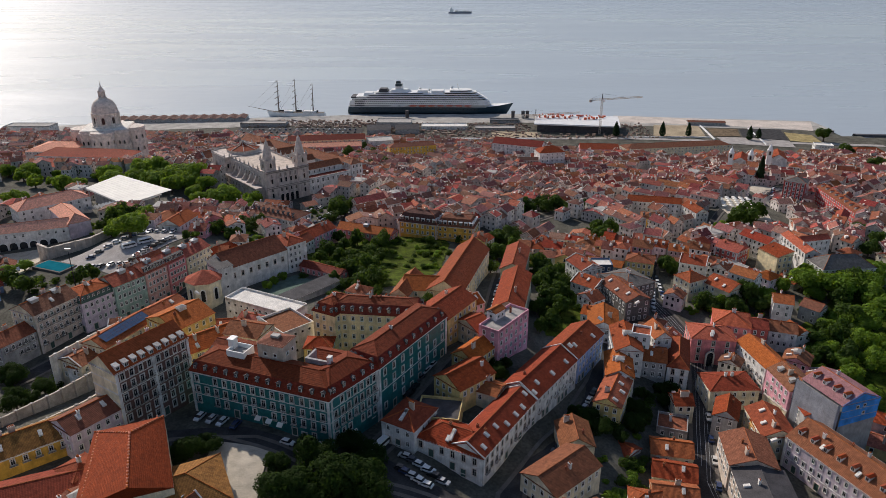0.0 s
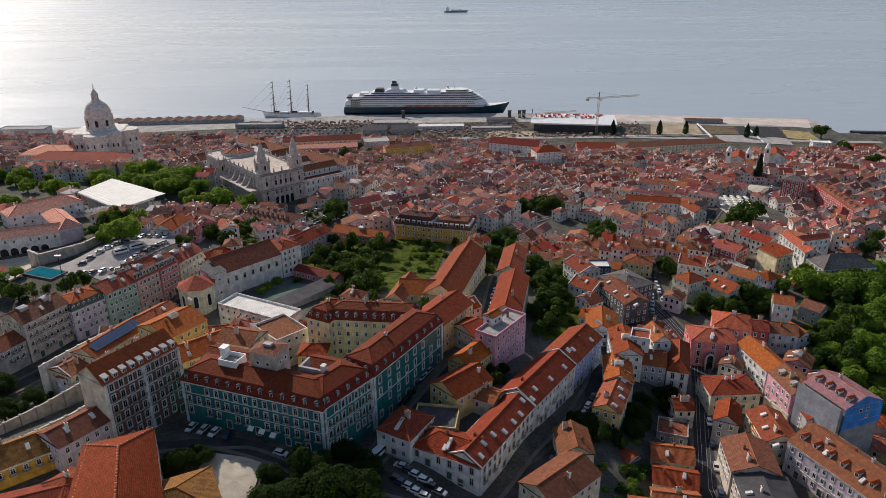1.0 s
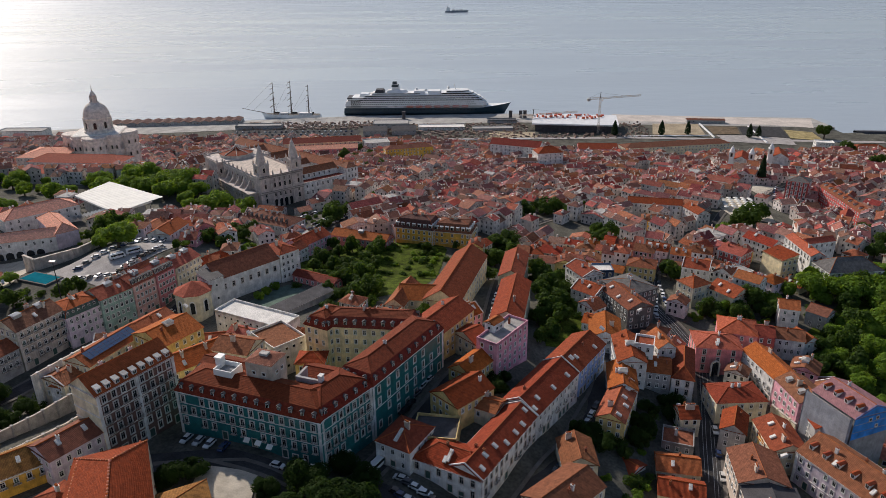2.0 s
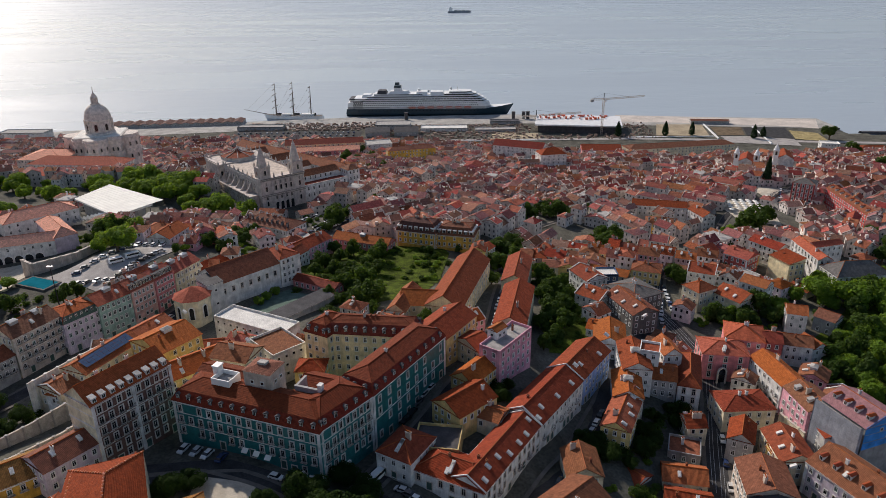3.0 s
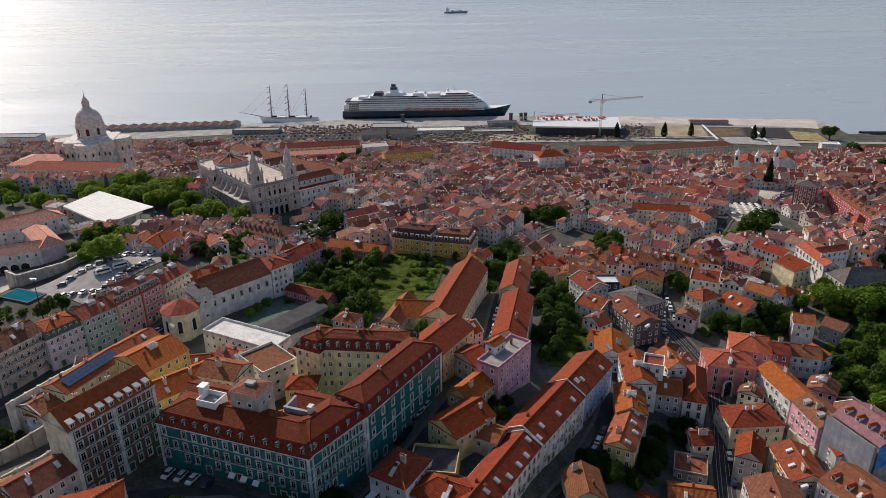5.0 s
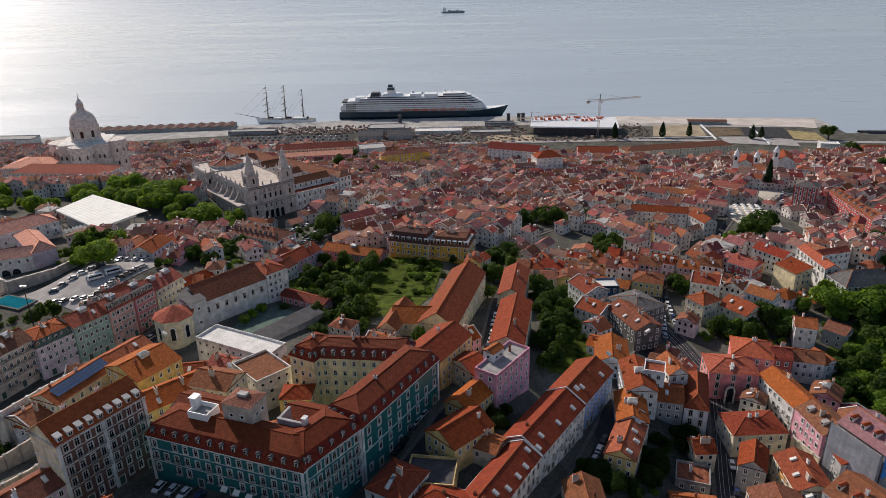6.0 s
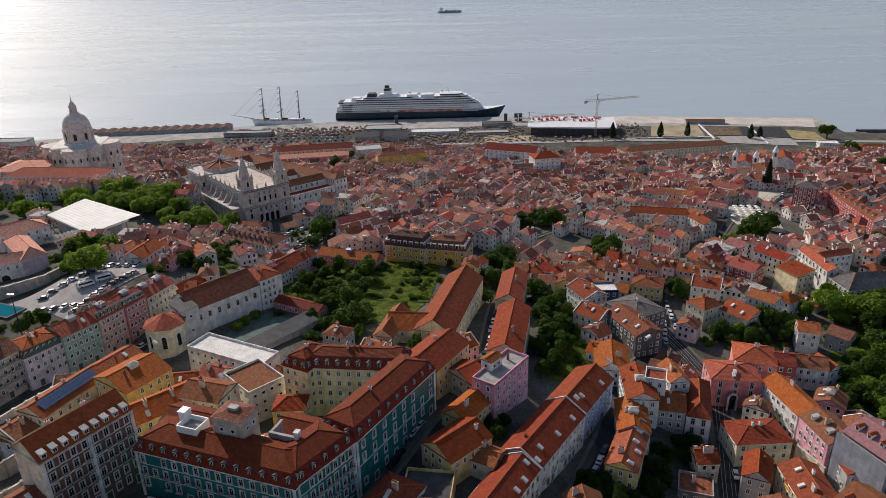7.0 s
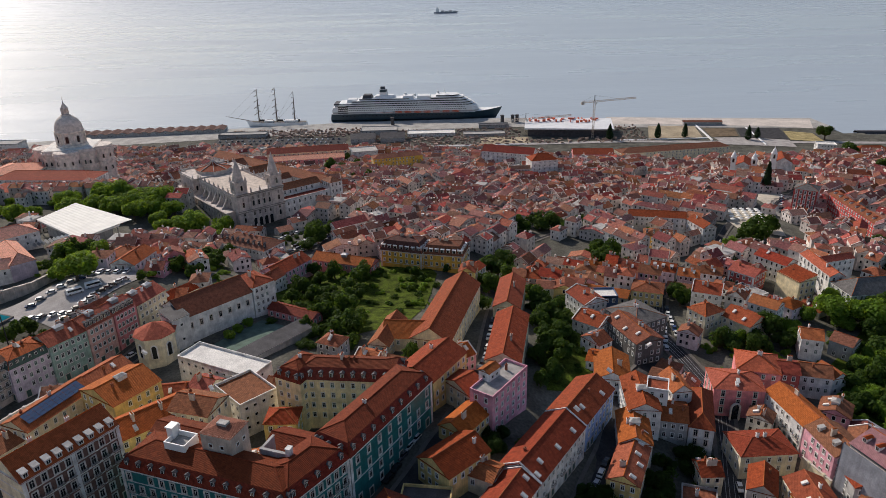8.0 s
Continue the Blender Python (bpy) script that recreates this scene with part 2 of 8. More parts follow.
# ---- mesh tools ----
def mesh_of(name, verts, faces, mats, idx=None, uv=False, smooth=False):
    me = bpy.data.meshes.new(name)
    me.from_pydata(verts, [], faces)
    for mt in (mats if isinstance(mats, (list, tuple)) else [mats]):
        me.materials.append(mt)
    if idx is not None:
        me.polygons.foreach_set("material_index", idx)
    if smooth:
        me.polygons.foreach_set("use_smooth", [True] * len(me.polygons))
    if uv:
        layer = me.uv_layers.new(name="map")
        for p in me.polygons:
            nrm = p.normal
            u = Vector((0, 0, 1)).cross(nrm)
            u = u.normalized() if u.length > 0.02 else Vector((1, 0, 0))
            v = nrm.cross(u)
            for li in p.loop_indices:
                co = me.vertices[me.loops[li].vertex_index].co
                layer.data[li].uv = (co.dot(u), co.dot(v))
    me.update()
    return me


def ring_mesh(name, w, d, out, z0, z1, mat):
    """A moulding that runs once round a w x d plan."""
    inner = [(0, 0), (w, 0), (w, d), (0, d)]
    outer = [(-out, -out), (w + out, -out), (w + out, d + out), (-out, d + out)]
    v = [(x, y, z) for z in (z0, z1) for x, y in outer] + [(x, y, z) for z in (z0, z1) for x, y in inner]
    f = []
    for k in range(4):
        n = (k + 1) % 4
        f += [(k, n, 4 + n, 4 + k), (4 + k, 4 + n, 12 + n, 12 + k), (n, k, 8 + k, 8 + n)]
    return mesh_of(name, v, f, mat)


class Bits:
    """Gathers boxes, prisms and lathes into one mesh."""

    def __init__(self):
        self.v, self.f, self.m = [], [], []

    def face(self, pts, mat=0):
        i = len(self.v)
        self.v += [tuple(p) for p in pts]
        self.f.append(tuple(range(i, i + len(pts))))
        self.m.append(mat)

    def solid(self, v, f, mat=0):
        i = len(self.v)
        self.v += [tuple(p) for p in v]
        self.f += [tuple(i + k for k in q) for q in f]
        self.m += [mat] * len(f)

    def box(self, x0, y0, z0, x1, y1, z1, mat=0):
        self.solid([(x0, y0, z0), (x1, y0, z0), (x1, y1, z0), (x0, y1, z0), (x0, y0, z1), (x1, y0, z1), (x1, y1, z1), (x0, y1, z1)],
                   [(0, 3, 2, 1), (4, 5, 6, 7), (0, 1, 5, 4), (1, 2, 6, 5), (2, 3, 7, 6), (3, 0, 4, 7)], mat)

    def prism(self, poly, z0, z1, mat=0, top=None, shrink=1.0):
        n = len(poly)
        cx, cy = sum(p[0] for p in poly) / n, sum(p[1] for p in poly) / n
        up = [(cx + (x - cx) * shrink, cy + (y - cy) * shrink) for x, y in poly]
        self.solid([(x, y, z0) for x, y in poly] + [(x, y, z1) for x, y in up], [(i, (i + 1) % n, n + (i + 1) % n, n + i) for i in range(n)], mat)
        self.face([(x, y, z1) for x, y in up], mat if top is None else top)

    def lathe(self, cx, cy, rows, seg=24, mat=0):
        v = [(cx + r * math.cos(2 * math.pi * k / seg), cy + r * math.sin(2 * math.pi * k / seg), z) for r, z in rows for k in range(seg)]
        f = [(j * seg + k, j * seg + (k + 1) % seg, (j + 1) * seg + (k + 1) % seg, (j + 1) * seg + k) for j in range(len(rows) - 1) for k in range(seg)]
        self.solid(v, f, mat)

    def beam(self, a, b, r, mat=0, sides=4, r2=None):
        a, b = Vector(a), Vector(b)
        d = (b - a).normalized()
        s = d.cross(Vector((0, 0, 1)) if abs(d.z) < 0.9 else Vector((1, 0, 0))).normalized()
        t = d.cross(s)
        r2 = r if r2 is None else r2
        v = [p + q * (s * math.cos(2 * math.pi * (k + 0.5) / sides) + t * math.sin(2 * math.pi * (k + 0.5) / sides)) for p, q in ((a, r), (b, r2)) for k in range(sides)]
        f = [(k, (k + 1) % sides, sides + (k + 1) % sides, sides + k) for k in range(sides)] + [tuple(range(sides))[::-1], tuple(range(sides, 2 * sides))]
        self.solid(v, f, mat)

    def mesh(self, name, mats, uv=False, smooth=False):
        return mesh_of(name, self.v, self.f, mats, self.m, uv, smooth)


def thing(name, label, category, x, y, z, angle=0.0, group="", kind=""):
    ob = new(name)
    ob.empty_display_size = 1.0
    ob.matrix_basis = pose(x, y, z, 0, 0, angle)
    return tagged(ob, label, category, group, kind)


def part(name, me, parent, m=None, label=""):
    ob = new(name, me)
    ob.parent = parent
    if m is not None:
        ob.matrix_basis = m
    return tagged(ob, label) if label else ob


# ---- the ground ----
# heights of streets and squares: the hill, then the lower town
HILL = [(-110, 150, 75), (-60, 160, 75.5), (-15, 158, 70), (14, 159, 64), (53, 214, 61.5), (48, 184, 60), (70, 172, 50.5), (86, 192, 52), (102, 243, 54.5), (93, 290, 56), (150, 170, 48), (190, 260, 52), (-150, 218, 66), (-120, 250, 65.5), (-150, 305, 77), (-225, 340, 70), (-212, 306, 65), (-235, 305, 65), (-178, 286, 73.2), (-170, 280, 73), (-60, 240, 70), (-14, 340, 60), (25, 262, 66), (2, 206, 74.5)]
LOWER = [(12, 235, 71.5), (20, 205, 71), (4, 180, 71), (-75, 395, 55), (-115, 450, 49), (0, 390, 53), (60, 380, 46), (150, 420, 43), (195, 435, 51), (240, 490, 46), (180, 330, 54), (-300, 625, 34), (-185, 470, 57), (-60, 560, 30), (60, 520, 28), (250, 480, 33), (400, 420, 38), (-330, 420, 62), (150, 640, 14)]
SPOTS = HILL + LOWER
SPOT = np.array(SPOTS, float)


def quay_y(x):
    return float(np.interp(x, [-5000, -900, -583, -379, -131, 93, 251, 504, 505, 560, 900, 5000], [700, 860, 896, 946, 985, 994, 973, 942, 862, 842, 800, 600]))


def ground_z(x, y):
    d2 = (SPOT[:, 0] - x) ** 2 + (SPOT[:, 1] - y) ** 2
    w = 1.0 / (d2 + 90.0) ** 1.6
    z = float((w * SPOT[:, 2]).sum() / w.sum())
    t = min(1.0, max(0.0, (y - 480) / 300.0))
    t = t * t * (3 - 2 * t)
    return z * (1 - t) + 3.0 * t


def sheet(name, poly, mat, lift=0.12, step=4.0, kind="structure", label="", category=""):
    """A paved or planted patch that follows the ground."""
    xs, ys = [p[0] for p in poly], [p[1] for p in poly]
    bm = bmesh.new()
    bm.faces.new([bm.verts.new((x, y, 0)) for x, y in poly])
    for ax, lo, hi in ((0, min(xs), max(xs)), (1, min(ys), max(ys))):
        k = lo + step
        while k < hi:
            no = (1, 0, 0) if ax == 0 else (0, 1, 0)
            bmesh.ops.bisect_plane(bm, geom=bm.verts[:] + bm.edges[:] + bm.faces[:], plane_co=(k, 0, 0) if ax == 0 else (0, k, 0), plane_no=no)
            k += step
    for v in bm.verts:
        v.co.z = ground_z(v.co.x, v.co.y) + lift
    bmesh.ops.recalc_face_normals(bm, faces=bm.faces)
    me = bpy.data.meshes.new(name)
    bm.to_mesh(me)
    bm.free()
    if me.polygons[0].normal.z < 0:
        me.flip_normals()
    me.materials.append(mat)
    return tagged(new(name, me), label, category, "", kind)


def ribbon(name, line, width, mat, lift=0.2, kind="structure", label="", category="", every=4.0):
    """A road along a line of points, laid on the ground."""
    pts = []
    for (x0, y0), (x1, y1) in zip(line, line[1:]):
        n = max(1, int(math.hypot(x1 - x0, y1 - y0) / every))
        pts += [(x0 + (x1 - x0) * k / n, y0 + (y1 - y0) * k / n) for k in range(n)]
    pts.append(line[-1])
    v, f = [], []
    for k, (x, y) in enumerate(pts):
        ax, ay = pts[max(0, k - 1)]
        bx, by = pts[min(len(pts) - 1, k + 1)]
        h = math.hypot(bx - ax, by - ay)
        nx, ny = -(by - ay) / h, (bx - ax) / h
        for s in (-0.5, 0.5):
            px, py = x + nx * width * s, y + ny * width * s
            v.append((px, py, ground_z(x, y) + lift))
    for k in range(len(pts) - 1):
        f.append((2 * k, 2 * k + 2, 2 * k + 3, 2 * k + 1))
    me = mesh_of(name, v, f, mat)
    if me.polygons[0].normal.z < 0:
        me.flip_normals()
    return tagged(new(name, me), label, category, "", kind)


gx = np.unique(np.r_[-5000, -3500, -2400, -1700, -1200, -900, np.arange(-700, -260, 12), np.arange(-260, 261, 4), np.arange(270, 720, 12), 900, 1200, 1700, 2400, 3500, 5000])
gy = np.unique(np.r_[-5000, -3000, -1500, -700, -300, -120, np.arange(-60, 100, 16), np.arange(100, 420, 4), np.arange(420, 1020, 8)])
gv = []
for y in gy:
    for x in gx:
        edge = quay_y(x) - 3
        gv.append((float(x), float(y), ground_z(x, y) if y < edge else -8.0))
nx_ = len(gx)
gf = [(j * nx_ + i, j * nx_ + i + 1, (j + 1) * nx_ + i + 1, (j + 1) * nx_ + i) for j in range(len(gy) - 1) for i in range(nx_ - 1)]
tagged(new("ground", mesh_of("ground", gv, gf, M["earth"], smooth=True)), "dusty grey-brown town ground on a hillside falling to the river", "ground", "", "structure")
REACH = [600] + [3000 + 95 * k for k in range(21)]
river = mesh_of("water", [(x, y, 75 * (max(0, y - 3000) / 1900) ** 2) for y in REACH for x in (-5000, 5000)], [(2 * k, 2 * k + 1, 2 * k + 3, 2 * k + 2) for k in range(len(REACH) - 1)], M["water"])
for face in river.polygons:
    face.use_smooth = True
tagged(new("water", river), "wide grey-blue river with sun glint and light ripples", "water", "", "structure")
# quay apron with its wall
qx = list(range(-900, 505, 30)) + [504]
qb = Bits()
for a, b in zip(qx, qx[1:]):
    qb.solid([(a, quay_y(a) - 60, 3.3), (b, quay_y(b) - 60, 3.3), (b, quay_y(b), 3.3), (a, quay_y(a), 3.3), (b, quay_y(b), -6), (a, quay_y(a), -6)], [(0, 1, 2, 3), (3, 2, 4, 5)])
qb.face([(504, 882, 3.3), (504, 882, -6), (504, 942, -6), (504, 942, 3.3)])
tagged(new("pavement", qb.mesh("pavement", M["concrete"])), "pale worn concrete quay along the river", "quay", "", "structure")


# ---- house kit ----
def window_mesh(name, w, h, frame, glass, depth=0.12, band=0.16, bars=True, sill=True):
    """A window set into a facade that faces -y, in one piece: stone surround, reveals, sash bars and panes."""
    x, z, lo = w / 2, h / 2, band * (1.4 if sill else 1.0)
    v = [(-x - band, 0.03, -z - lo), (x + band, 0.03, -z - lo), (x + band, 0.03, z + band), (-x - band, 0.03, z + band)]
    v += [(-x - band, -depth, -z - lo), (x + band, -depth, -z - lo), (x + band, -depth, z + band), (-x - band, -depth, z + band)]
    v += [(-x, -depth, -z), (x, -depth, -z), (x, -depth, z), (-x, -depth, z)]
    f = [(0, 1, 5, 4), (1, 2, 6, 5), (2, 3, 7, 6), (3, 0, 4, 7), (4, 5, 9, 8), (5, 6, 10, 9), (6, 7, 11, 10), (7, 4, 8, 11)]
    m = [0] * 8
    us = [-x, -x + 0.07, -0.045, 0.045, x - 0.07, x] if bars else [-x, x]
    ws = [-z, -z + 0.07, z * 0.3, z * 0.3 + 0.08, z - 0.07, z] if bars else [-z, z]
    base = len(v)
    v += [(a, 0.0, c) for c in ws for a in us]
    n = len(us)
    for j in range(len(ws) - 1):
        for i in range(n - 1):
            f.append((base + j * n + i, base + j * n + i + 1, base + (j + 1) * n + i + 1, base + (j + 1) * n + i))
            m.append(0 if bars and (i % 2 == 0 or j % 2 == 0) else 1)
    c = [base, base + n - 1, base + n * len(ws) - 1, base + n * (len(ws) - 1)]
    for k in range(4):
        f.append((8 + k, 8 + (k + 1) % 4, c[(k + 1) % 4], c[k]))
        m.append(0)
    return mesh_of(name, v, f, [M[frame], M[glass]], m)


def balcony_mesh(name, w):
    """A stone slab with an iron railing whose bars and rails are one lattice."""
    bm = bmesh.new()
    n = int(w / 0.2)
    path = [(-w / 2, 0.0), (-w / 2, -0.35), (-w / 2, -0.7)] + [(-w / 2 + w * k / n, -0.7) for k in range(1, n)] + [(w / 2, -0.7), (w / 2, -0.35), (w / 2, 0.0)]
    rows = (0.0, 0.08, 0.9, 1.0)
    grid = []
    for (x, y), (x2, y2) in zip(path, path[1:] + path[-1:]):
        dx, dy = (x2 - x), (y2 - y)
        k = 0.045 / max(0.05, math.hypot(dx, dy))
        grid.append([bm.verts.new((x, y, z)) for z in rows])
        grid.append([bm.verts.new((x + dx * k, y + dy * k, z)) for z in rows])
    for c in range(len(grid) - 2):
        for r in (0, 1, 2):
            if r != 1 or c % 2 == 0:
                bm.faces.new((grid[c][r], grid[c + 1][r], grid[c + 1][r + 1], grid[c][r + 1]))
    for q in bm.faces:
        q.material_index = 1
    slab = [bm.verts.new((sx * w / 2, y, z)) for z in (-0.12, 0.0) for sx, y in ((-1, 0), (1, 0), (1, -0.72), (-1, -0.72))]
    for q in ((0, 1, 2, 3), (4, 7, 6, 5), (0, 4, 5, 1), (1, 5, 6, 2), (2, 6, 7, 3), (3, 7, 4, 0)):
        bm.faces.new([slab[k] for k in q])
    me = bpy.data.meshes.new(name)
    bm.to_mesh(me)
    bm.free()
    me.materials.append(M["stone"])
    me.materials.append(M["iron"])
    return me


def dormer_mesh(name, w, h, d, wall, roof, gable=True):
    """A dormer that looks along -y; its foot is at the origin and it runs back into the roof."""
    b = Bits()
    b.box(-w / 2, 0, -0.6, w / 2, d, h, 0)
    b.box(-w / 2 + 0.1, -0.06, 0.15, w / 2 - 0.1, 0, h - 0.08, 3)
    for x0, x1 in ((-w / 2 + 0.22, -0.05), (0.05, w / 2 - 0.22)):
        b.face([(x0, -0.08, 0.3), (x1, -0.08, 0.3), (x1, -0.08, h - 0.22), (x0, -0.08, h - 0.22)], 2)
    e = 0.18
    if gable:
        r = w * 0.36
        b.solid([(-w / 2 - e, -e, h), (0, -e, h + r), (w / 2 + e, -e, h), (-w / 2 - e, d + 0.6, h), (0, d + 0.6, h + r), (w / 2 + e, d + 0.6, h)], [(0, 1, 4, 3), (1, 2, 5, 4), (0, 2, 1), (3, 4, 5)], 1)
    else:
        b.solid([(-w / 2 - e, -e, h), (w / 2 + e, -e, h), (w / 2 + e, d, h + 0.35), (-w / 2 - e, d, h + 0.35), (-w / 2 - e, -e, h + 0.12), (w / 2 + e, -e, h + 0.12), (w / 2 + e, d, h + 0.47), (-w / 2 - e, d, h + 0.47)],
                [(0, 3, 2, 1), (4, 5, 6, 7), (0, 1, 5, 4), (1, 2, 6, 5), (3, 0, 4, 7)], 1)
    return b.mesh(name, [M[wall], M[roof], M["glass"], M["frame"]])


def chimney_mesh(name, w, d, h, mat, caps=2):
    b = Bits()
    b.box(-w / 2, -d / 2, -1.5, w / 2, d / 2, h, 0)
    b.box(-w / 2 - 0.1, -d / 2 - 0.1, h, w / 2 + 0.1, d / 2 + 0.1, h + 0.15, 0)
    for k in range(caps):
        x = (k + 0.5) / caps * w - w / 2
        b.beam((x, 0, h + 0.1), (x, 0, h + 0.6), 0.16, 1, 6)
    return b.mesh(name, [M[mat], M["tile_orange"]])


WIN = {"plain": window_mesh("window", 1.0, 1.6, "frame", "glass"), "tall": window_mesh("window", 1.15, 2.3, "stone", "glass", band=0.22), "small": window_mesh("window", 0.9, 0.9, "frame", "glass", bars=False),
       "stone": window_mesh("window", 1.15, 2.15, "pale_stone", "glass", band=0.26, depth=0.18), "shut": window_mesh("window", 1.0, 1.6, "frame", "shutter"), "arch": window_mesh("window", 2.6, 3.4, "white", "glass", band=0.3)}
SHOP = window_mesh("shop_door", 1.5, 2.5, "stone", "shutter", band=0.25, bars=False, sill=False)
for v_ in SHOP.vertices:
    v_.co.z += 1.3
WIN_FAR = window_mesh("window", 0.95, 1.5, "frame", "glass", bars=False, sill=False)
BALC = balcony_mesh("balcony", 2.0)
DORM = {"white": dormer_mesh("dormer", 1.3, 1.4, 1.9, "white", "grey", False), "tile": dormer_mesh("dormer", 1.3, 1.6, 2.0, "white", "tile_red"), "dark": dormer_mesh("dormer", 1.15, 1.9, 1.0, "slate", "slate"),
        "cream": dormer_mesh("dormer", 1.7, 2.4, 2.6, "white", "white", False)}
CHIM = [chimney_mesh("chimney", 0.9, 0.6, 1.5, "white"), chimney_mesh("chimney", 1.6, 0.7, 1.9, "mortar", 4), chimney_mesh("chimney", 0.6, 0.6, 1.1, "tile_brown", 1)]
skyb = Bits()
skyb.box(-0.5, -0.95, -0.3, 0.5, 0.95, 0.5, 0)
skyb.box(-0.42, -0.86, 0.5, 0.42, 0.86, 0.54, 1)
SKYLIGHT = skyb.mesh("skylight", [M["frame"], M["pale_roof"]])


def roof_bits(w, d, kind, rise, over=0.45, inset=2.0, steep=3.0):
    """Roof faces over a w x d plan, eaves at z = 0. gable: ridge along x; gable_y: along y."""
    b = Bits()
    x0, y0, x1, y1 = -over, -over, w + over, d + over
    drop = -over * rise / (max(0.1, d if kind != "gable_y" else w) / 2)
    drop = max(drop, -0.5)
    z0 = drop
    ridges = []
    if kind == "gable":
        p, q = (x0, d / 2, rise), (x1, d / 2, rise)
        b.face([(x0, y0, z0), (x1, y0, z0), q, p]); b.face([(x1, y1, z0), (x0, y1, z0), p, q])
        for x in (x0, x1):
            b.face([(x, y0, z0), (x, d / 2, rise), (x, d / 2, rise - 0.25), (x, y0, z0 - 0.25)]); b.face([(x, y1, z0), (x, d / 2, rise), (x, d / 2, rise - 0.25), (x, y1, z0 - 0.25)])
        ridges = [(p, q)]
    elif kind == "gable_y":
        p, q = (w / 2, y0, rise), (w / 2, y1, rise)
        b.face([(x0, y1, z0), (x0, y0, z0), p, q]); b.face([(x1, y0, z0), (x1, y1, z0), q, p])
        for y in (y0, y1):
            b.face([(x0, y, z0), (w / 2, y, rise), (w / 2, y, rise - 0.25), (x0, y, z0 - 0.25)]); b.face([(x1, y, z0), (w / 2, y, rise), (w / 2, y, rise - 0.25), (x1, y, z0 - 0.25)])
        ridges = [(p, q)]
    elif kind in ("hip", "mansard"):
        zb = z0
        if kind == "mansard":
            lo = [(x0, y0, z0), (x1, y0, z0), (x1, y1, z0), (x0, y1, z0)]
            x0, y0, x1, y1, zb = inset, inset, w - inset, d - inset, steep
            hi = [(x0, y0, zb), (x1, y0, zb), (x1, y1, zb), (x0, y1, zb)]
            for k in range(4):
                b.face([lo[k], lo[(k + 1) % 4], hi[(k + 1) % 4], hi[k]], 1)
                ridges.append((lo[k], hi[k]))
        ww, dd = x1 - x0, y1 - y0
        top = zb + rise
        if ww >= dd:
            p, q = (x0 + dd / 2, (y0 + y1) / 2, top), (x1 - dd / 2, (y0 + y1) / 2, top)
            b.face([(x0, y0, zb), (x1, y0, zb), q, p]); b.face([(x1, y0, zb), (x1, y1, zb), q]); b.face([(x1, y1, zb), (x0, y1, zb), p, q]); b.face([(x0, y1, zb), (x0, y0, zb), p])
            ridges += [(p, q), ((x0, y0, zb), p), ((x0, y1, zb), p), ((x1, y0, zb), q), ((x1, y1, zb), q)]
        else:
            p, q = ((x0 + x1) / 2, y0 + ww / 2, top), ((x0 + x1) / 2, y1 - ww / 2, top)
            b.face([(x0, y0, zb), (x1, y0, zb), p]); b.face([(x1, y0, zb), (x1, y1, zb), q, p]); b.face([(x1, y1, zb), (x0, y1, zb), q]); b.face([(x0, y1, zb), (x0, y0, zb), p, q])
            ridges += [(p, q), ((x0, y0, zb), p), ((x0, y1, zb), q), ((x1, y0, zb), p), ((x1, y1, zb), q)]
    elif kind == "shed":
        b.face([(x0, y0, z0), (x1, y0, z0), (x1, y1, rise), (x0, y1, rise)])
    else:
        b.face([(0.3, 0.3, -0.5), (w - 0.3, 0.3, -0.5), (w - 0.3, d - 0.3, -0.5), (0.3, d - 0.3, -0.5)])
    if kind in ("gable", "gable_y", "hip", "mansard", "shed"):
        b.face([(-over, -over, z0 - 0.02), (-over, d + over, z0 - 0.02), (w + over, d + over, z0 - 0.02), (w + over, -over, z0 - 0.02)])
    return b, ridges


FOOT = []        # plans of what has been built: centre, half sizes, angle


